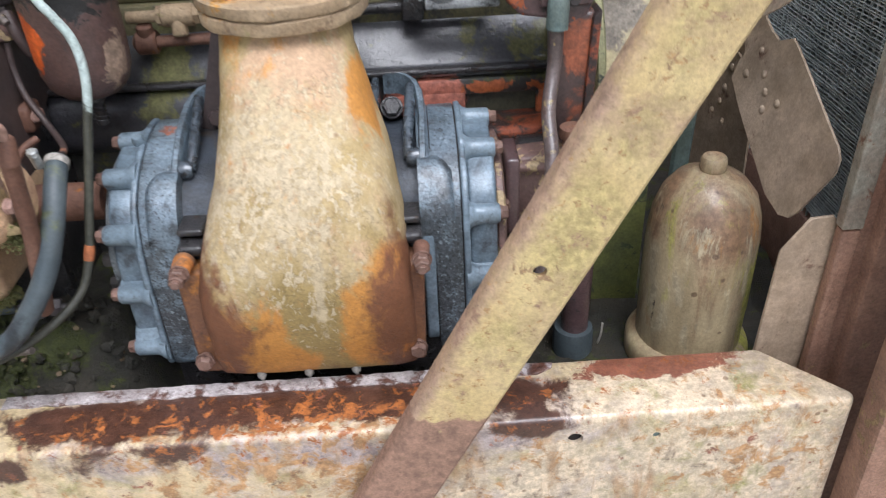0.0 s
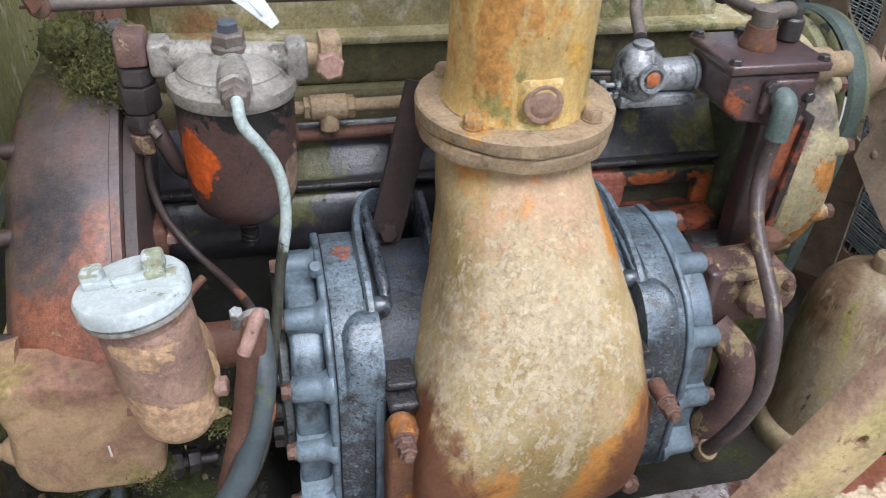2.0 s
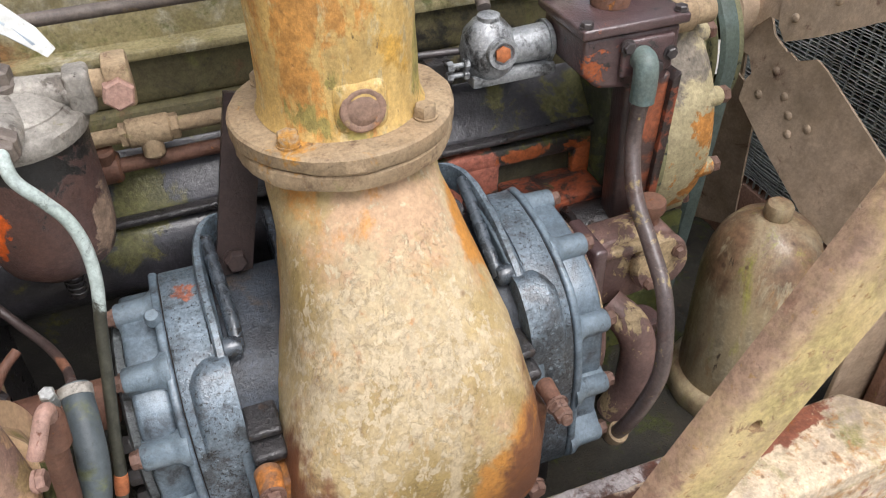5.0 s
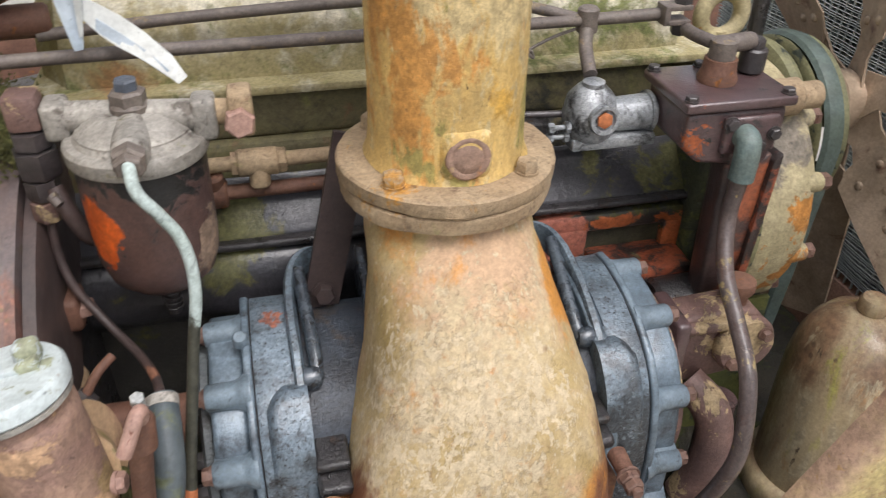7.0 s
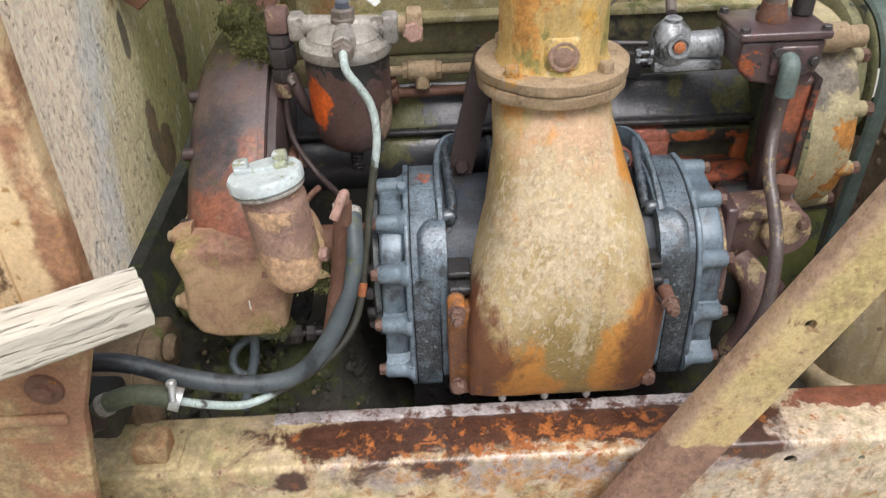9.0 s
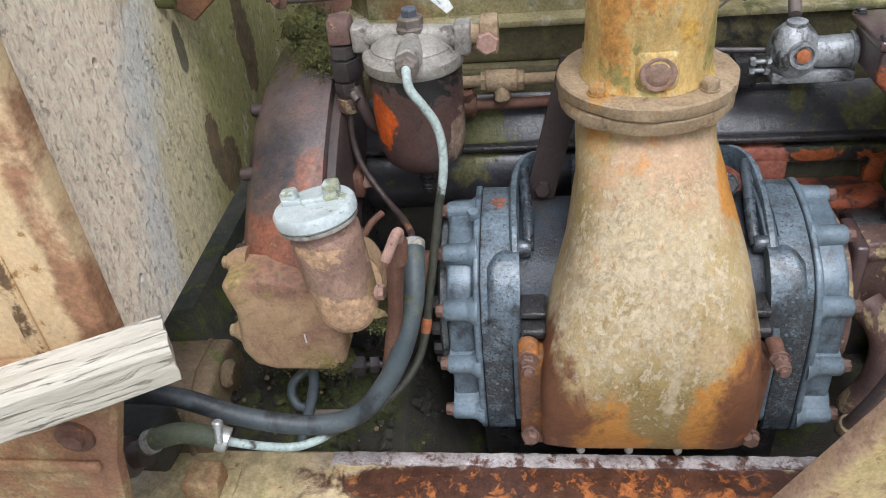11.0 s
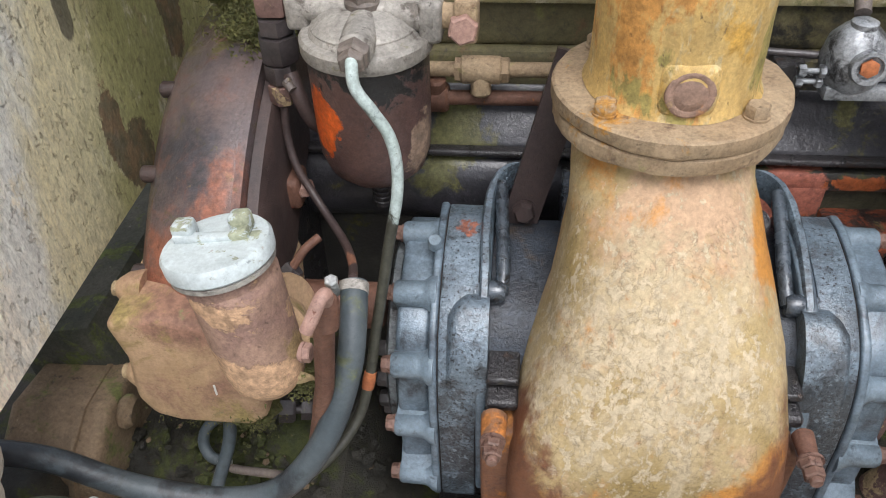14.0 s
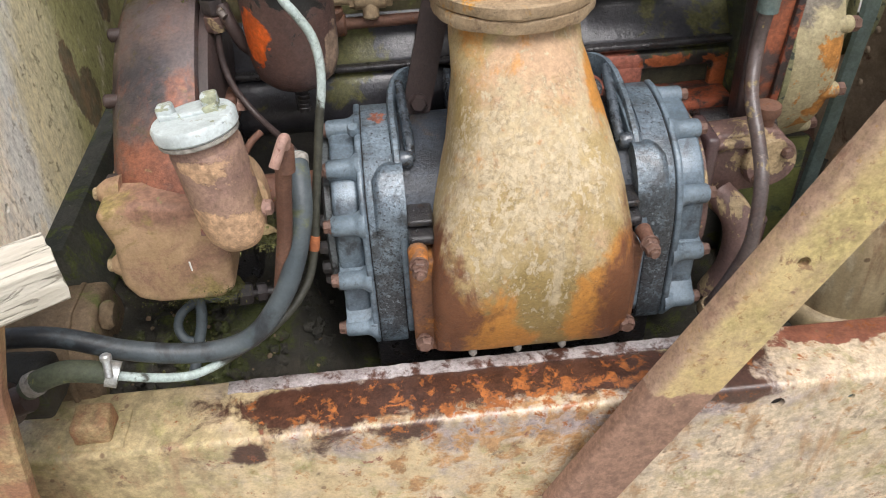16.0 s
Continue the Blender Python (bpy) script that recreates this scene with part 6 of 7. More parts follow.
bm = lathe([(0, 0), (0.037, 0), (0.0375, 0.004), (0.036, 0.008), (0, 0.008)], (-0.246, 0.022, 0.972), (0.55, -0.1, 0.12), 32)
part("collar", rough_up(bm, 0.0012, 70), "case", filler)
bm = rod((-0.240, -0.004, 0.977), (-0.223, -0.006, 0.978), 0.006, seg=14)
part("bolt", hexagon((-0.2245, -0.0055, 0.978), (1, -0.1, 0.05), 0.0115, 0.006, bm, 0.007), "pink_bolt", filler)
bm = bmesh.new()
bmesh.ops.create_icosphere(bm, subdivisions=4, radius=1, matrix=Matrix.Translation((-0.243, 0.012, 0.952)) @ Matrix.Diagonal((0.022, 0.022, 0.012, 1)))
rough_up(bm, 0.008, 70)
merge(bm, tufts([((-0.238, 0.004, 0.952), (0.020, 0.016, 0.014), 1200), ((-0.228, -0.004, 0.945), (0.010, 0.010, 0.010), 400)], 0.0024, 3))
crumbs = thing("moss_patch", (-0.243, 0.012, 0.94), "dry moss clinging under the oil filler", "moss", kind="stuff")
tagged(part("moss", bm, "moss", crumbs), kind="stuff")

starter = thing("shaft_tube", (-0.23, 0.09, 0.93), "dull brown horizontal shaft tube behind the hose", "shaft tube")
bm = rod((-0.285, 0.095, 0.924), (-0.190, 0.095, 0.924), 0.0185, seg=26, edge=0.003)
part("tube", rough_up(bm, 0.0006, 40), "rust", starter)

# T bar and its bent end
bar_t = thing("tap_lever", (-0.22, -0.01, 0.85), "flat brown lever with a bent pinkish rod end", "lever")
bm = tube([(-0.1985, -0.025, 1.040), (-0.205, -0.018, 1.0), (-0.214, -0.009, 0.945), (-0.232, 0.002, 0.865)], 0.0088, 12, flat=0.75)
part("bar", rough_up(bm, 0.0005, 60), "rust", bar_t)
bm = lathe([(0, -0.012), (0.0078, -0.012), (0.0078, 0.008), (0.0065, 0.010), (0, 0.010)], (-0.1975, -0.026, 1.038), (0.1, 0, 1), 18)
part("head", bm, "rust", bar_t)
part("rod_end", tube([(-0.1965, -0.027, 1.044), (-0.1935, -0.033, 1.058), (-0.195, -0.039, 1.060), (-0.2, -0.045, 1.050), (-0.2035, -0.0475, 1.043)], 0.0042, 12), "pink_bolt", bar_t, "pinkish bent rod end")

# ---- hoses on the flywheel side ----
hose = thing("rubber_hose", (-0.3, -0.02, 0.85), "thick black rubber hose curving down and along the rail", "hose")
part("hose", tube([(-0.199, 0.047, 0.993), (-0.1965, 0.026, 0.982), (-0.198, 0.004, 0.957), (-0.2095, -0.012, 0.919), (-0.2265, -0.026, 0.889), (-0.254, -0.033, 0.858), (-0.289, -0.036, 0.846), (-0.33, -0.038, 0.850), (-0.371, -0.038, 0.861), (-0.414, -0.034, 0.876), (-0.448, -0.034, 0.883), (-0.50, -0.034, 0.883)], 0.0094, 18, 8), "rubber", hose)
bm = lathe([(0.0088, -0.0035), (0.0104, -0.0035), (0.0104, 0.0035), (0.0088, 0.0035)], (-0.1985, 0.043, 0.991), (-0.05, 0.9, 0.45), 24)
part("clip_band", bm, "alu", hose, "zinc hose clip")
bm = rod((-0.211, 0.038, 0.991), (-0.210, 0.032, 1.006), 0.0042, seg=12, edge=0.001)
part("clip_screw", hexagon((-0.210, 0.032, 1.006), (0.05, -0.3, 1), 0.0085, 0.004, bm), "steel", hose)
thin = thing("fuel_line", (-0.2, 0.1, 0.9), "pale verdigris fuel line, dark and oily lower down", "fuel line")
part("line", tube([(-0.196, 0.104, 1.136), (-0.195, 0.094, 1.130), (-0.193, 0.090, 1.118), (-0.183, 0.088, 1.103), (-0.174, 0.088, 1.086), (-0.170, 0.086, 1.065), (-0.171, 0.082, 1.04), (-0.177, 0.076, 1.01), (-0.183, 0.066, 0.975), (-0.190, 0.053, 0.935), (-0.1955, 0.040, 0.90), (-0.2045, 0.024, 0.871), (-0.222, 0.000, 0.856), (-0.25, -0.020, 0.843), (-0.282, -0.035, 0.834), (-0.302, -0.047, 0.833), (-0.320, -0.053, 0.834), (-0.345, -0.060, 0.844), (-0.37, -0.066, 0.857)], 0.0041, 12, 7), "white_pipe", thin)
part("sleeve", tube([(-0.368, -0.0665, 0.8585), (-0.387, -0.068, 0.867), (-0.41, -0.070, 0.872), (-0.436, -0.072, 0.864), (-0.444, -0.073, 0.857)], 0.0098, 14), "old_hose", thin, "mossy rubber sleeve")
bm = lathe([(0.0095, -0.005), (0.0118, -0.005), (0.0118, 0.005), (0.0095, 0.005)], (-0.372, -0.067, 0.861), (-1, 0, 0.42), 22)
clip = part("hose_clip", bm, "steel", thin, "zinc hose clip with a screw")
bm = rod((-0.371, -0.077, 0.867), (-0.3715, -0.068, 0.883), 0.0036, seg=12, edge=0.001)
part("clip_screw", lathe([(0, 0), (0.005, 0), (0.005, 0.0035), (0.0035, 0.005), (0, 0.005)], (-0.3715, -0.069, 0.881), (0, 0.3, 1), 16, bm), "steel", clip)
bm = lathe([(0.0095, -0.004), (0.0112, -0.004), (0.0112, 0.004), (0.0095, 0.004)], (-0.437, -0.072, 0.863), (-1, 0, -0.5), 22)
part("hose_clip", bm, "alu", thin)
tap = thing("pipe_connector", (-0.455, -0.06, 0.82), "dark rusted pipe connector beside the chassis rail", "connector")
bm = lathe([(0, 0), (0.019, 0), (0.021, 0.006), (0.019, 0.022), (0.013, 0.026), (0.012, 0.038), (0, 0.038)], (-0.482, -0.074, 0.838), (1, 0, 0.3), 20)
part("body", rough_up(bm, 0.0012, 60), "dark_pipe", tap)
part("block", rough_up(box(-0.50, -0.44, -0.06, -0.01, 0.80, 0.848, 0.008), 0.003, 50, 2), "mud", tap)

lower = thing("small_pipework", (-0.25, 0.05, 0.83), "small black hydraulic unions below the gear case", "pipe fitting")
ax = Vector((1, 0.22, -0.16)).normalized()
bm = rod((-0.325, 0.060, 0.826), (-0.245, 0.078, 0.812), 0.0042, seg=12)
hexagon((-0.296, 0.0665, 0.821), ax, 0.015, 0.009, bm)
hexagon((-0.286, 0.069, 0.8195), ax, 0.021, 0.014, bm)
hexagon((-0.268, 0.073, 0.8165), ax, 0.017, 0.010, bm)
part("union", bm, "dark_fitting", lower)
part("loop", tube([(-0.30, 0.066, 0.822), (-0.325, 0.056, 0.826), (-0.341, 0.047, 0.820), (-0.346, 0.039, 0.808), (-0.340, 0.032, 0.798), (-0.329, 0.029, 0.796)], 0.0048, 10), "rubber", lower, "short black hose loop")
part("loop_tip", rod((-0.331, 0.030, 0.7965), (-0.322, 0.026, 0.796), 0.0052, seg=12, edge=0.001), "steel", lower)
part("return_line", tube([(-0.318, 0.022, 0.797), (-0.306, 0.017, 0.803), (-0.285, 0.012, 0.809), (-0.262, 0.006, 0.816)], 0.0036, 10), "rod", lower)
part("drop_hose", tube([(-0.318, 0.046, 0.868), (-0.317, 0.042, 0.845), (-0.319, 0.032, 0.82), (-0.326, 0.016, 0.797), (-0.333, -0.002, 0.775)], 0.0055, 12), "rubber", lower)

# ---- fuel filter ----
ff = thing("fuel_filter", (-0.198, 0.16, 1.0), "fuel filter with aluminium head and peeling dark can", "fuel filter")
c = Vector((-0.198, 0.160, 0))
bm = lathe([(0, 1.006), (0.012, 1.006), (0.028, 1.011), (0.037, 1.020), (0.0415, 1.034), (0.0425, 1.05), (0.0432, 1.112), (0, 1.112)], c, seg=48)
part("can", rough_up(bm, 0.0006, 40), "can", ff, "dark brown can with a peeled orange patch")
bm = lathe([(0, 1.1125), (0.0455, 1.1125), (0.0465, 1.115), (0.0465, 1.123), (0.0445, 1.1255), (0.0395, 1.126), (0.038, 1.1285), (0.031, 1.136), (0.02, 1.141), (0, 1.142)], c, seg=48)
head = part("head", rough_up(bm, 0.0004, 60), "alu", ff, "dirty cast aluminium head")
bm = lathe([(0.029, 1.126), (0.0375, 1.126), (0.0372, 1.1305), (0.0345, 1.1325), (0.031, 1.1315), (0.029, 1.128)], c, seg=48)
part("head_ledge", rough_up(bm, 0.0004, 60), "alu", head)
bm = rod((-0.250, 0.172, 1.136), (-0.146, 0.156, 1.136), 0.0105, 0.0105, 18, 0.003)
part("cross_boss", bm, "alu", head)
bm = box(-0.254, -0.238, 0.160, 0.184, 1.122, 1.148, 0.004, seg=3)
part("end_block", bm, "alu", head)
bm = box(-0.160, -0.144, 0.147, 0.169, 1.120, 1.149, 0.004, seg=3)
part("end_block", bm, "alu", head)
bm = rod((-0.197, 0.150, 1.132), (-0.196, 0.112, 1.132), 0.0125, 0.0115, 18, 0.002)
part("outlet_boss", bm, "alu", head)
bm = hexagon((-0.196, 0.112, 1.132), (0, -1, -0.05), 0.019, 0.010)
hexagon((-0.196, 0.105, 1.1315), (0, -1, -0.2), 0.016, 0.008, bm)
part("outlet_nut", bm, "rod", ff)
bm = rod((-0.198, 0.162, 1.138), (-0.198, 0.162, 1.147), 0.013, seg=18, edge=0.002)
hexagon((-0.198, 0.162, 1.146), (0, 0, 1), 0.021, 0.009, bm)
part("centre_bolt", bm, "rod", ff)
M["blue"] = worn("blue_grey_nut", (0.06, 0.075, 0.10), (0.08, 0.09, 0.11), rough=0.4)
part("bleed_nut", hexagon((-0.198, 0.163, 1.155), (0, 0, 1), 0.0135, 0.007), "blue", ff, "blue-grey bleed nut")
bm = rod((-0.146, 0.16, 1.136), (-0.122, 0.157, 1.135), 0.009, seg=14)
box(-0.136, -0.120, 0.144, 0.170, 1.122, 1.152, 0.003, bm)
part("banjo", bm, "flange", ff)
part("banjo_bolt", hexagon((-0.130, 0.146, 1.134), (0.1, -1, 0.1), 0.018, 0.009), "pink_bolt", ff, "pinkish rusted banjo bolt")
part("drain", lathe([(0, 1.005), (0.008, 1.005), (0.0085, 1.0), (0.006, 0.997), (0.0055, 0.975), (0, 0.975)], c, seg=16), "dark_fitting", ff)
bm = bmesh.new()
pts = [(c.x + 0.0068 * math.cos(i * 0.7), c.y + 0.0068 * math.sin(i * 0.7), 0.998 - i * 0.00052) for i in range(42)]
part("drain_spring", tube(pts, 0.0008, 6, 1), "dark_fitting", ff)

inlet = thing("inlet_fittings", (-0.264, 0.175, 1.07), "stack of dark brass pipe fittings beside the filter", "pipe fitting")
bm = box(-0.276, -0.254, 0.163, 0.187, 1.129, 1.154, 0.004)
part("elbow_block", bm, "brown_part", inlet)
part("nut", hexagon((-0.265, 0.172, 1.128), (0, 0, -1), 0.023, 0.013), "dark_fitting", inlet)
part("nut", hexagon((-0.265, 0.171, 1.115), (0, 0, -1), 0.026, 0.020), "dark_fitting", inlet)
part("nut", hexagon((-0.266, 0.169, 1.094), (0, 0, -1), 0.020, 0.015), "dark_fitting", inlet)
bm = rod((-0.266, 0.169, 1.092), (-0.266, 0.166, 1.062), 0.0062, seg=14)
hexagon((-0.267, 0.166, 1.078), (0, 0, -1), 0.0165, 0.015, bm)
part("lower_nut", bm, "brown_part", inlet)
part("pipe", tube([(-0.267, 0.166, 1.06), (-0.268, 0.163, 1.035), (-0.262, 0.155, 1.012), (-0.250, 0.147, 0.993), (-0.236, 0.132, 0.982), (-0.218, 0.105, 0.979), (-0.206, 0.075, 0.985), (-0.2, 0.050, 0.994)], 0.0033, 12), "dark_pipe", inlet)
part("side_hose", tube([(-0.258, 0.165, 1.088), (-0.252, 0.159, 1.072), (-0.245, 0.162, 1.050), (-0.236, 0.172, 1.036)], 0.0062, 12), "dark_pipe", inlet)
bm = rod((-0.259, 0.156, 1.086), (-0.254, 0.152, 1.081), 0.0035, seg=12)
part("bright_nut", hexagon((-0.259, 0.156, 1.087), (0.6, -0.4, -0.6), 0.0065, 0.003, bm), "rod", inlet)

# straps hanging from above to the filter
strap = thing("loose_strap", (-0.24, 0.2, 1.14), "loose pale blue-grey strap hanging over the control rod", "strap")


def ribbon(points, widths, thick=0.0012):
    rings = []
    for (p, w) in zip(points, widths):
        p, w = Vector(p), Vector(w)
        n = Vector((0, -thick, 0))
        rings.append([p - w, p + w, p + w + n, p - w + n])
    return loft(rings)


part("band", ribbon([(-0.230, 0.205, 1.40), (-0.228, 0.204, 1.32), (-0.2265, 0.202, 1.245), (-0.2262, 0.200, 1.222), (-0.2265, 0.198, 1.203), (-0.2268, 0.197, 1.188), (-0.227, 0.196, 1.171)], [(0.018, 0, 0), (0.016, 0.003, 0), (0.0125, 0.004, 0), (0.0105, 0.004, 0), (0.008, 0.003, 0), (0.0055, 0.002, 0), (0.0026, 0.001, 0)]), "strap", strap)
part("fold", ribbon([(-0.2155, 0.2015, 1.40), (-0.2165, 0.2005, 1.32), (-0.2175, 0.1985, 1.245), (-0.2200, 0.197, 1.21), (-0.2235, 0.196, 1.18)], [(0.003, 0.004, 0), (0.003, 0.004, 0), (0.0028, 0.004, 0), (0.0024, 0.003, 0), (0.001, 0.001, 0)]), "strap_white", strap, "pale folded edge")
part("tail", ribbon([(-0.222, 0.203, 1.198), (-0.212, 0.202, 1.189), (-0.200, 0.201, 1.180), (-0.186, 0.198, 1.170), (-0.172, 0.192, 1.158), (-0.164, 0.184, 1.150)], [(0.001, 0, 0.007), (0.001, 0.002, 0.0095), (0.002, 0.003, 0.0095), (0.002, 0.003, 0.008), (0.003, 0.002, 0.0055), (0.003, 0.001, 0.002)]), "strap_white", strap, "pale end of the strap")
part("tail_crease", ribbon([(-0.214, 0.2005, 1.186), (-0.200, 0.1992, 1.1745), (-0.186, 0.196, 1.164), (-0.173, 0.1900, 1.153)], [(0.001, 0, 0.004), (0.001, 0.001, 0.0042), (0.001, 0.001, 0.0035), (0.001, 0, 0.002)]), "strap", strap)

# ---- bulkhead board, post, timber ----
board = [(-0.12, 0.955), (0.0, 0.955), (0.12, 0.956), (0.24, 0.956), (0.36, 0.97), (0.62, 1.0), (0.62, 1.7), (-0.12, 1.7)]
wall = thing("bulkhead_board", (-0.425, 0.2, 0.96), "weathered grey bulkhead board with algae and worn paint", "board")
wall_ob = part("panel", rough_up(prism(board, "x", -0.445, -0.417, 0.0015, 1), 0.0006, 30), "board", wall)
for y, z in ((0.021, 1.183), (-0.025, 1.013)):
    drill(wall_ob, (-0.42, y, z), (1, 0, 0), 0.0042, 0.012)

lever_bracket = thing("lever_bracket", (-0.38, 0.17, 1.16), "rusty orange triangular bracket on the board", "bracket")
tri = [(-0.428, 1.262), (-0.336, 1.226), (-0.330, 1.205), (-0.362, 1.186), (-0.398, 1.158), (-0.42, 1.175)]
plate_ob = part("plate", rough_up(prism(tri, "y", 0.170, 0.175, 0.0012, 1), 0.0008, 50), "orange_rust", lever_bracket)
part("rivet", lathe([(0.0075, 0), (0.0068, 0.003), (0.004, 0.0045), (0, 0.005)], (-0.347, 0.170, 1.214), (0, -1, 0), 16), "rust", plate_ob)
bm = tube([(-0.375, 0.195, 1.275), (-0.352, 0.192, 1.24), (-0.338, 0.19, 1.205), (-0.325, 0.196, 1.165)], 0.011, 10, flat=0.4)
part("lever", bm, "rust", lever_bracket, "pinkish rusted lever arm")
bm = tube([(-0.336, 0.21, 1.24), (-0.322, 0.208, 1.19), (-0.312, 0.206, 1.168)], 0.005, 8, flat=0.5)
part("side_lever", bm, "rust", lever_bracket)
bm = rod((-0.417, 0.15, 1.188), (-0.402, 0.15, 1.186), 0.009, seg=12, edge=0.002)
part("stud", rough_up(bm, 0.002, 90), "moss", lever_bracket)

round_case = thing("round_housing", (-0.32, 0.3, 1.16), "rust-black round housing above the flywheel side", "housing")
bm = lathe([(0, 0), (0.06, 0), (0.072, 0.006), (0.074, 0.016), (0.066, 0.03), (0.04, 0.045), (0, 0.05)], (-0.314, 0.275, 1.255), (0.1, -1, -0.1), 40)
part("drum", rough_up(bm, 0.001, 40), "dark_pipe", round_case)
bm = lathe([(0.055, 0), (0.078, 0), (0.078, 0.008), (0.055, 0.008)], (-0.314, 0.271, 1.255), (0.1, -1, -0.1), 40)
part("rim", bm, "rust", round_case)
bm = tube([(-0.36, 0.24, 1.235), (-0.345, 0.235, 1.24), (-0.33, 0.24, 1.25), (-0.32, 0.255, 1.265)], 0.008, 10)
part("valve", hexagon((-0.325, 0.245, 1.255), (0.3, -0.5, 0.5), 0.017, 0.012, bm), "rust", round_case)
bm = rod((-0.33, 0.27, 1.168), (-0.26, 0.285, 1.165), 0.0125, seg=16, edge=0.003)
part("outlet", bm, "rust", round_case)

bm = lump((-0.300, 0.235, 1.098), (0.020, 0.034, 0.016), 0.010, 60)
lump((-0.284, 0.214, 1.094), (0.014, 0.020, 0.016), 0.008, 80, bm)
lump((-0.322, 0.262, 1.114), (0.022, 0.030, 0.018), 0.010, 70, bm)
merge(bm, tufts([((-0.300, 0.233, 1.104), (0.026, 0.044, 0.016), 3200), ((-0.282, 0.210, 1.094), (0.014, 0.022, 0.020), 1500), ((-0.318, 0.262, 1.118), (0.020, 0.034, 0.016), 1500)], 0.0030, 5))
clump = thing("moss_clump", (-0.3, 0.24, 1.08), "ragged green moss clump on the housing top", "moss", kind="stuff")
tagged(part("moss", bm, "moss", clump), kind="stuff")

post = thing("cab_post", (-0.47, -0.13, 0.6), "yellow painted steel cab post with rusted edge", "post")
part("face", rough_up(box(-0.66, -0.384, -0.135, -0.112, 1.0, 1.7, 0.004, seg=3), 0.0008, 30), "post", post)
part("ridge", box(-0.445, -0.432, -0.139, -0.134, 1.0, 1.7, 0.003), "post", post)
foot = [(-0.66, 0.5), (-0.430, 0.5), (-0.436, 0.80), (-0.412, 0.93), (-0.388, 1.0), (-0.384, 1.03), (-0.66, 1.03)]
part("foot_plate", rough_up(prism(foot, "y", -0.150, -0.1365, 0.002, 2), 0.0008, 30), "post_low", post, "rust-brown foot plate")
part("seam", rough_up(box(-0.60, -0.424, -0.156, -0.1495, 0.925, 0.935, 0.003), 0.001, 60, 2), "post_low", post)
part("bolt", lathe([(0.0155, 0), (0.015, 0.003), (0.009, 0.004), (0.008, 0.008), (0.006, 0.009), (0, 0.009)], (-0.434, -0.150, 0.962), (0, -1, 0), 20), "rust", post)

d = Vector((-0.13, -0.075, 0.002)).normalized()
e0 = Vector((-0.343, -0.133, 1.060))
u = Vector((0, 0, 1)).cross(d).normalized()
if u.y > 0:
    u = -u
v = d.cross(u)
if v.z < 0:
    v = -v
M["timber"] = timber_material(d)
rings = []
for k in range(26):
    p = e0 + d * (0.45 * k / 25)
    ring = []
    for i in range(20):
        a = 2 * math.pi * i / 20
        cu, sv = math.cos(a), math.sin(a)
        s = max(abs(cu), abs(sv))
        q = p + u * (0.019 * cu / s + 0.008) + v * (0.0188 * sv / s - 0.0188)
        ring.append(q + (u * noise.noise(q * 60) + v * noise.noise(q * 55 + Vector((3, 1, 2)))) * 0.0012 + (d * noise.noise(q * 150) * 0.004 if k == 0 else Vector()))
    rings.append(ring)
timber = thing("timber_offcut", e0, "bleached split timber resting against the post", "timber")
part("plank", loft(rings), M["timber"], timber)

mount = thing("engine_mount", (-0.45, 0.06, 0.6), "muddy brown engine mount block beside the beam", "engine mount")
outline = [(-0.005, 0.60), (-0.005, 0.782), (0.014, 0.816), (0.05, 0.831), (0.105, 0.826), (0.12, 0.79), (0.12, 0.60)]
part("block", rough_up(prism(outline, "x", -0.515, -0.425, 0.008, 3), 0.003, 55), "mount", mount)
part("rib", rough_up(prism([(y - 0.003, z + 0.003) for y, z in outline], "x", -0.452, -0.446, 0.002, 2), 0.001, 55), "mount", mount)
part("nut", rough_up(rod((-0.426, 0.060, 0.818), (-0.412, 0.060, 0.816), 0.015, seg=14, edge=0.004), 0.003, 70), "mount", mount)
part("cross_member", rough_up(box(-0.50, -0.36, 0.12, 0.24, 0.5, 0.79, 0.01), 0.004, 30, 12), "mud", mount)
M["stone"] = worn("dusty_grey_beam", (0.075, 0.072, 0.055), (0.045, 0.048, 0.035), [((0.10, 0.12, 0.03), 30, 0.56, [], 0.9, 0.05), ((0.35, 0.33, 0.28), 110, 0.68, [], 0.9, 0.03)], rough=0.9, bump=0.8)
beam = thing("side_beam", (-0.48, 0.3, 0.8), "dusty grey beam running back under the board", "beam")
part("beam", rough_up(prism([(-0.53, 0.78), (-0.53, 0.86), (-0.455, 0.875), (-0.435, 0.80), (-0.435, 0.78)], "y", 0.10, 0.75, 0.006, 2), 0.002, 40), "stone", beam)
bm = bmesh.new()
for i in range(34):
    p = (-0.415 + random.uniform(-0.016, 0.014), 0.13 + i * 0.008, 0.80 + random.uniform(-0.02, 0.02))
    b = bmesh.new()
    bmesh.ops.create_icosphere(b, subdivisions=2, radius=random.uniform(0.008, 0.016), matrix=Matrix.Translation(p))
    rough_up(b, 0.008, 120)
    merge(bm, b)
strip = thing("moss_strip", (-0.415, 0.2, 0.8), "green moss growing beside the beam", "moss", kind="stuff")
tagged(part("moss", bm, "moss", strip), kind="stuff")

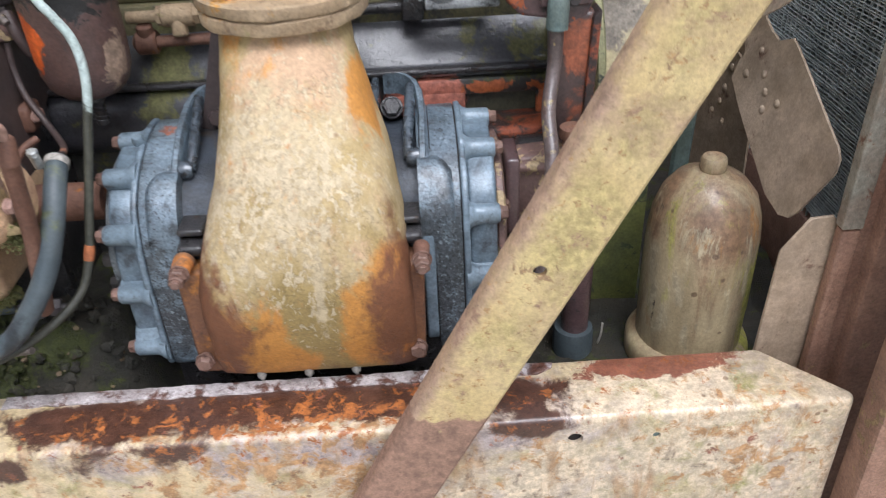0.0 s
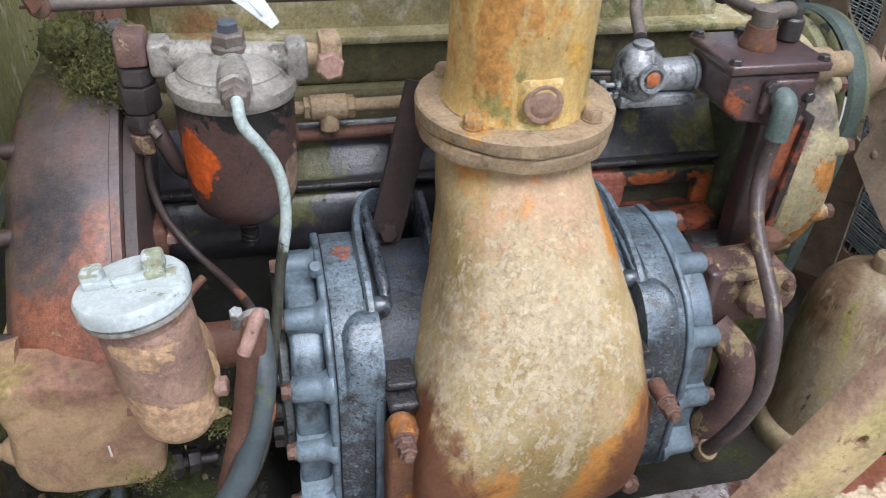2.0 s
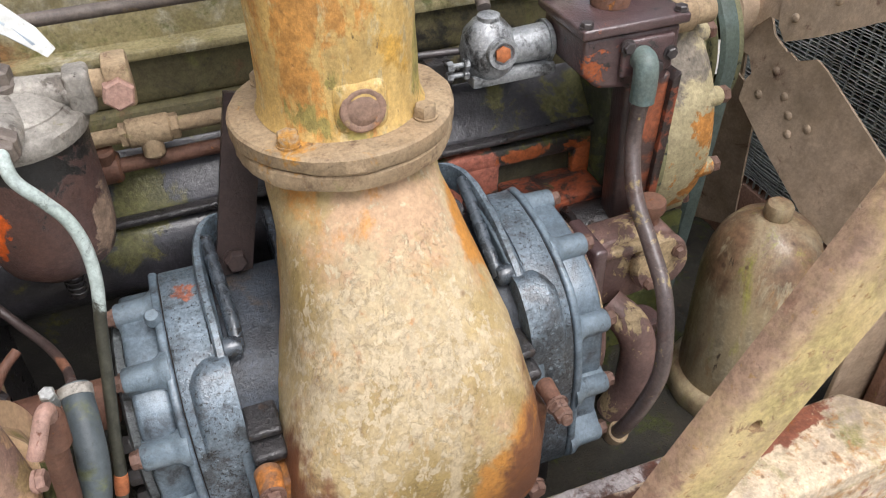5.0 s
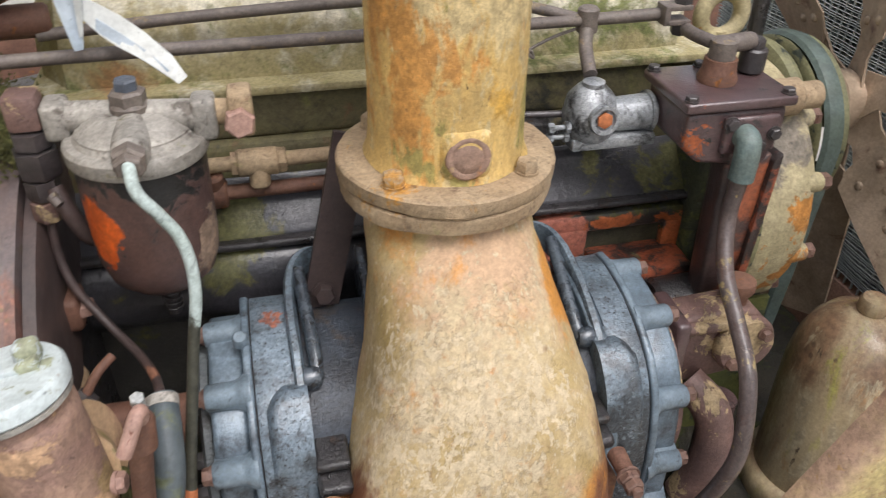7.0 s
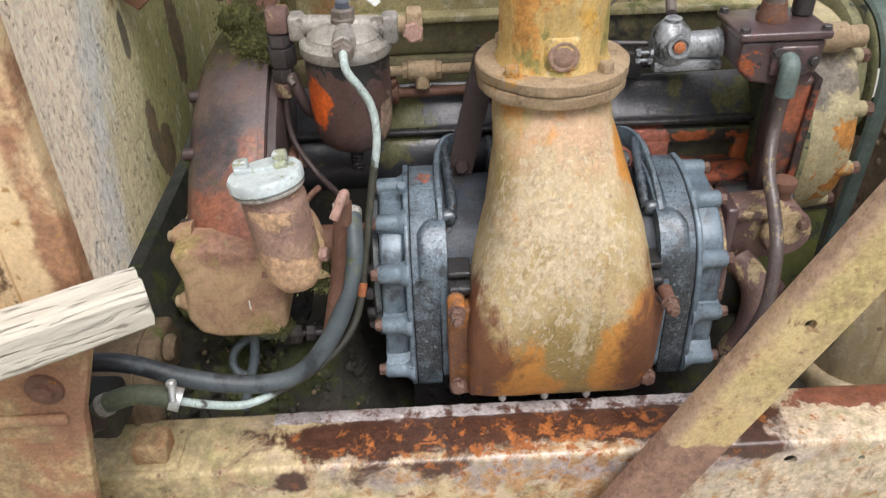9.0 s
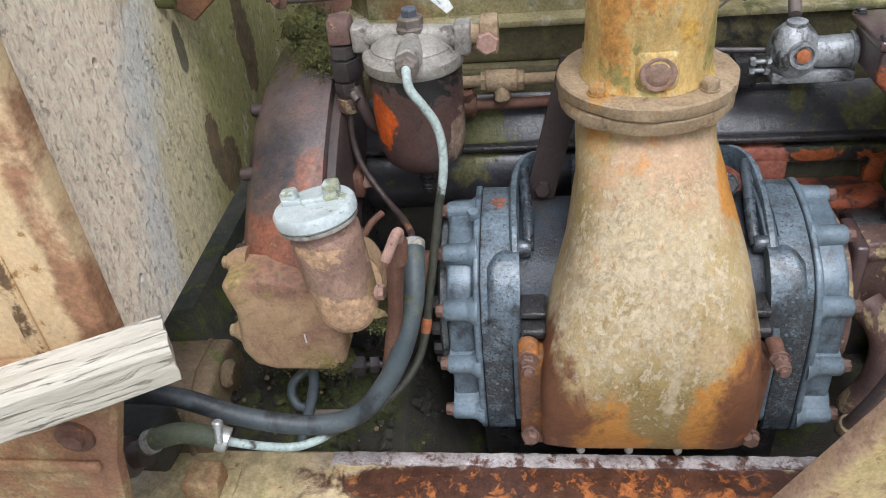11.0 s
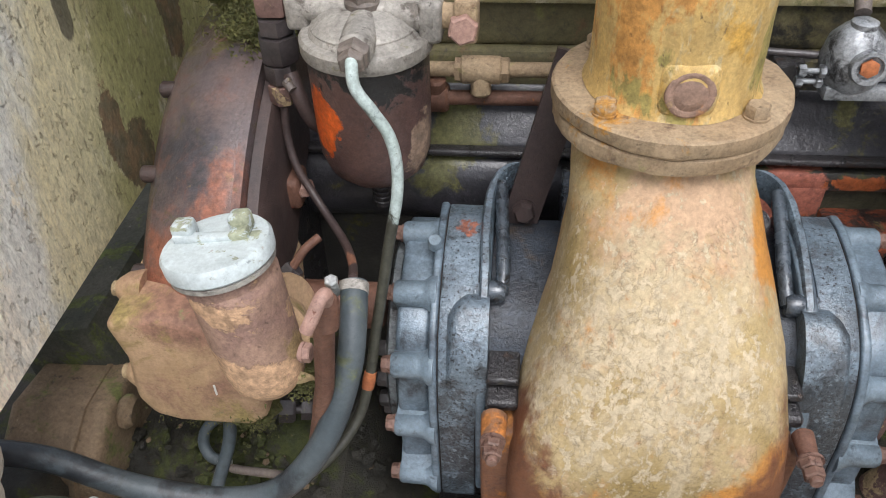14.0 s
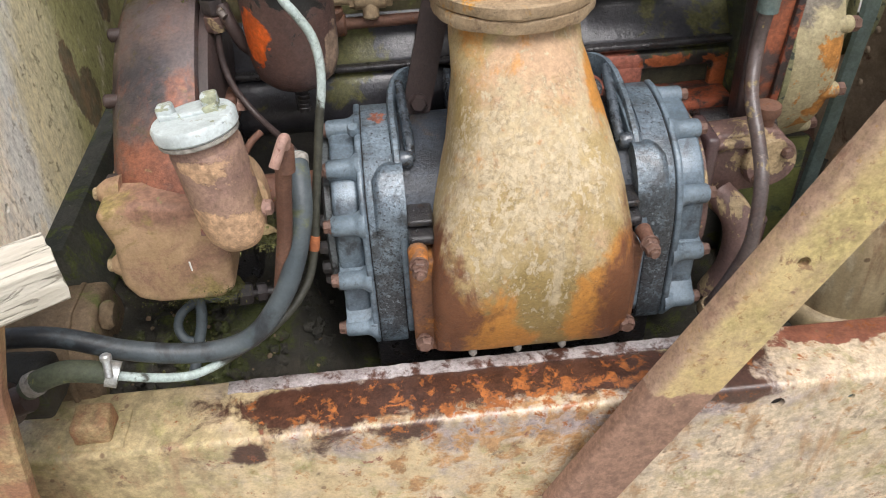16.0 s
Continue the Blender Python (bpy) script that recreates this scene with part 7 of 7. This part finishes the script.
shelf = thing("sump_shelf", (0.0, 0.12, 0.55), "dark mossy dirt-covered sump shelf under the engine", "sump shelf")
b = bmesh.new()
bmesh.ops.create_grid(b, x_segments=90, y_segments=26, size=0.5, matrix=Matrix.Translation((0.0, 0.15, 0.795)) @ Matrix.Diagonal((1.04, 0.36, 1, 1)))
for vert in b.verts:
    q = vert.co
    q.z = 0.775 - 0.35 * max(0.0, 0.07 - q.y) - 0.10 * min(1.0, max(0.0, (q.x + 0.225 + 0.02 * noise.noise(q * 15)) / 0.05)) + 0.012 * noise.noise(q * 22) + 0.006 * noise.noise(q * 70)
tagged(part("dirt", b, "mud", shelf), kind="stuff")
part("pan", box(-0.53, 0.53, 0.02, 0.32, 0.55, 0.64, 0.004), "oily", shelf)

bay = thing("bay_floor", (0.0, 0.4, 0.5), "dark dirt-covered floor plate of the engine bay", "floor plate")
b = bmesh.new()
bmesh.ops.create_grid(b, x_segments=60, y_segments=40, size=0.5, matrix=Matrix.Translation((-0.1, 0.51, 0.6)) @ Matrix.Diagonal((1.9, 0.98, 1, 1)))
for vert in b.verts:
    q = vert.co
    q.z = 0.60 + 0.02 * noise.noise(q * 9) + 0.008 * noise.noise(q * 40) + (0.12 if q.x < -0.4 else 0.0)
part("dirt_layer", b, "mud", bay)
part("plate", box(-1.05, 0.85, 0.02, 1.01, 0.50, 0.56, 0.004), "oily", bay)
part("far_side", box(-1.05, 0.85, 0.98, 1.01, 0.50, 0.95, 0.004), "rust", bay)

cock = thing("bleed_cock", (-0.252, 0.073, 0.955), "small dark bleed cock with a rusty stem", "valve")
bm = hexagon((-0.258, 0.074, 0.968), (0.6, 0.3, 0.6), 0.015, 0.012)
part("nut", bm, "dark_fitting", cock)
part("stem", tube([(-0.252, 0.077, 0.977), (-0.243, 0.085, 0.988), (-0.234, 0.095, 0.992)], 0.0034, 10), "rust", cock)
part("foot", rod((-0.258, 0.074, 0.970), (-0.262, 0.072, 0.952), 0.006, seg=12), "dark_fitting", cock)
for y, z in ((0.021, 1.183), (-0.025, 1.013)):
    part("hole_bottom", rod((-0.424, y, z), (-0.4215, y, z), 0.0041, seg=12), "hole", wall)

spring = thing("return_spring", (0.07, 0.25, 1.10), "small rusty return spring hooked to the governor linkage", "spring")
line = []
a, b = Vector((0.064, 0.25, 1.102)), Vector((0.084, 0.25, 1.113))
run = (b - a).normalized()
side = run.cross(Vector((0, 1, 0))).normalized()
for i in range(57):
    t = i / 56
    line.append(a + (b - a) * t + (side * math.cos(i * 0.78) + Vector((0, 1, 0)) * math.sin(i * 0.78)) * 0.006)
part("coil", tube(line, 0.0012, 6, 1), "rod", spring)
part("wire", tube([b, (0.095, 0.25, 1.122), (0.106, 0.25, 1.128), (0.110, 0.249, 1.121), (0.106, 0.25, 1.127), (0.125, 0.251, 1.136), (0.146, 0.252, 1.142)], 0.0014, 8), "rod", spring)
part("hook", tube([a, (0.052, 0.254, 1.098), (0.046, 0.262, 1.096)], 0.0014, 8), "rod", spring)

part("white_drip", tube([(-0.3088, 0.0203, 0.907), (-0.3085, 0.0195, 0.902), (-0.3083, 0.0195, 0.897)], 0.0008, 8), "white", case, "thin white drip of paint")
M["leaf"] = worn("dry_yellow_brown_scrap", (0.36, 0.27, 0.14), (0.28, 0.20, 0.10), [((0.16, 0.12, 0.06), 90, 0.6, [], 0.9)], rough=0.9, bump=0.6, scale=80)
scrap = thing("dry_leaf", (-0.226, -0.010, 0.955), "crumpled dry yellow-brown leaf under the filler bolt", "leaf")
rings = []
for k in range(9):
    t = k / 8
    p = Vector((-0.238 + 0.020 * t, -0.010 - 0.004 * math.sin(5 * t), 0.966 - 0.016 * t * t))
    w = 0.0075 * math.sin(math.pi * (0.12 + 0.83 * t)) + 0.001
    up = Vector((0.35 * math.sin(7 * t), 0.3 * math.cos(4 * t), 1)).normalized()
    rings.append([p - up * w, p + Vector((0, -0.002, 0)), p + up * w, p + Vector((0, -0.0008, 0)) + up * 0.0004])
part("blade", loft(rings), "leaf", scrap)
part("rust_ring", lathe([(0.0035, -0.008), (0.0047, -0.007), (0.0050, 0.0), (0.0047, 0.007), (0.0035, 0.008)], (-0.1957, 0.0400, 0.8995), (-0.007, -0.014, -0.034), 16), "plug", thin, "orange rusted band on the line")

# dirt clods and moss tufts lying on the shelf
def shelf_height(x, y):
    return 0.775 - 0.35 * max(0.0, 0.07 - y) - 0.10 * min(1.0, max(0.0, (x + 0.225) / 0.05))


clods = thing("dirt_clods", (-0.32, 0.08, 0.77), "loose dirt crumbs and moss tufts on the sump shelf", "dirt", kind="stuff")
for look_of, count, lo, hi in (("mud", 170, 0.002, 0.007), ("moss", 60, 0.001, 0.0026), ("mount", 50, 0.001, 0.003)):
    bm = bmesh.new()
    for i in range(count):
        x, y = random.uniform(-0.43, -0.20), random.uniform(-0.005, 0.14)
        if look_of == "moss":
            x, y = random.gauss(-0.325, 0.03), random.gauss(0.05, 0.03)
        r = random.uniform(lo, hi)
        b = bmesh.new()
        bmesh.ops.create_icosphere(b, subdivisions=2 if r > 0.004 else 1, radius=r, matrix=Matrix.Translation((x, y, shelf_height(x, y) + 0.003)))
        rough_up(b, r * 0.9, 190)
        merge(bm, b)
    tagged(part("crumbs", bm, look_of, clods), kind="stuff")
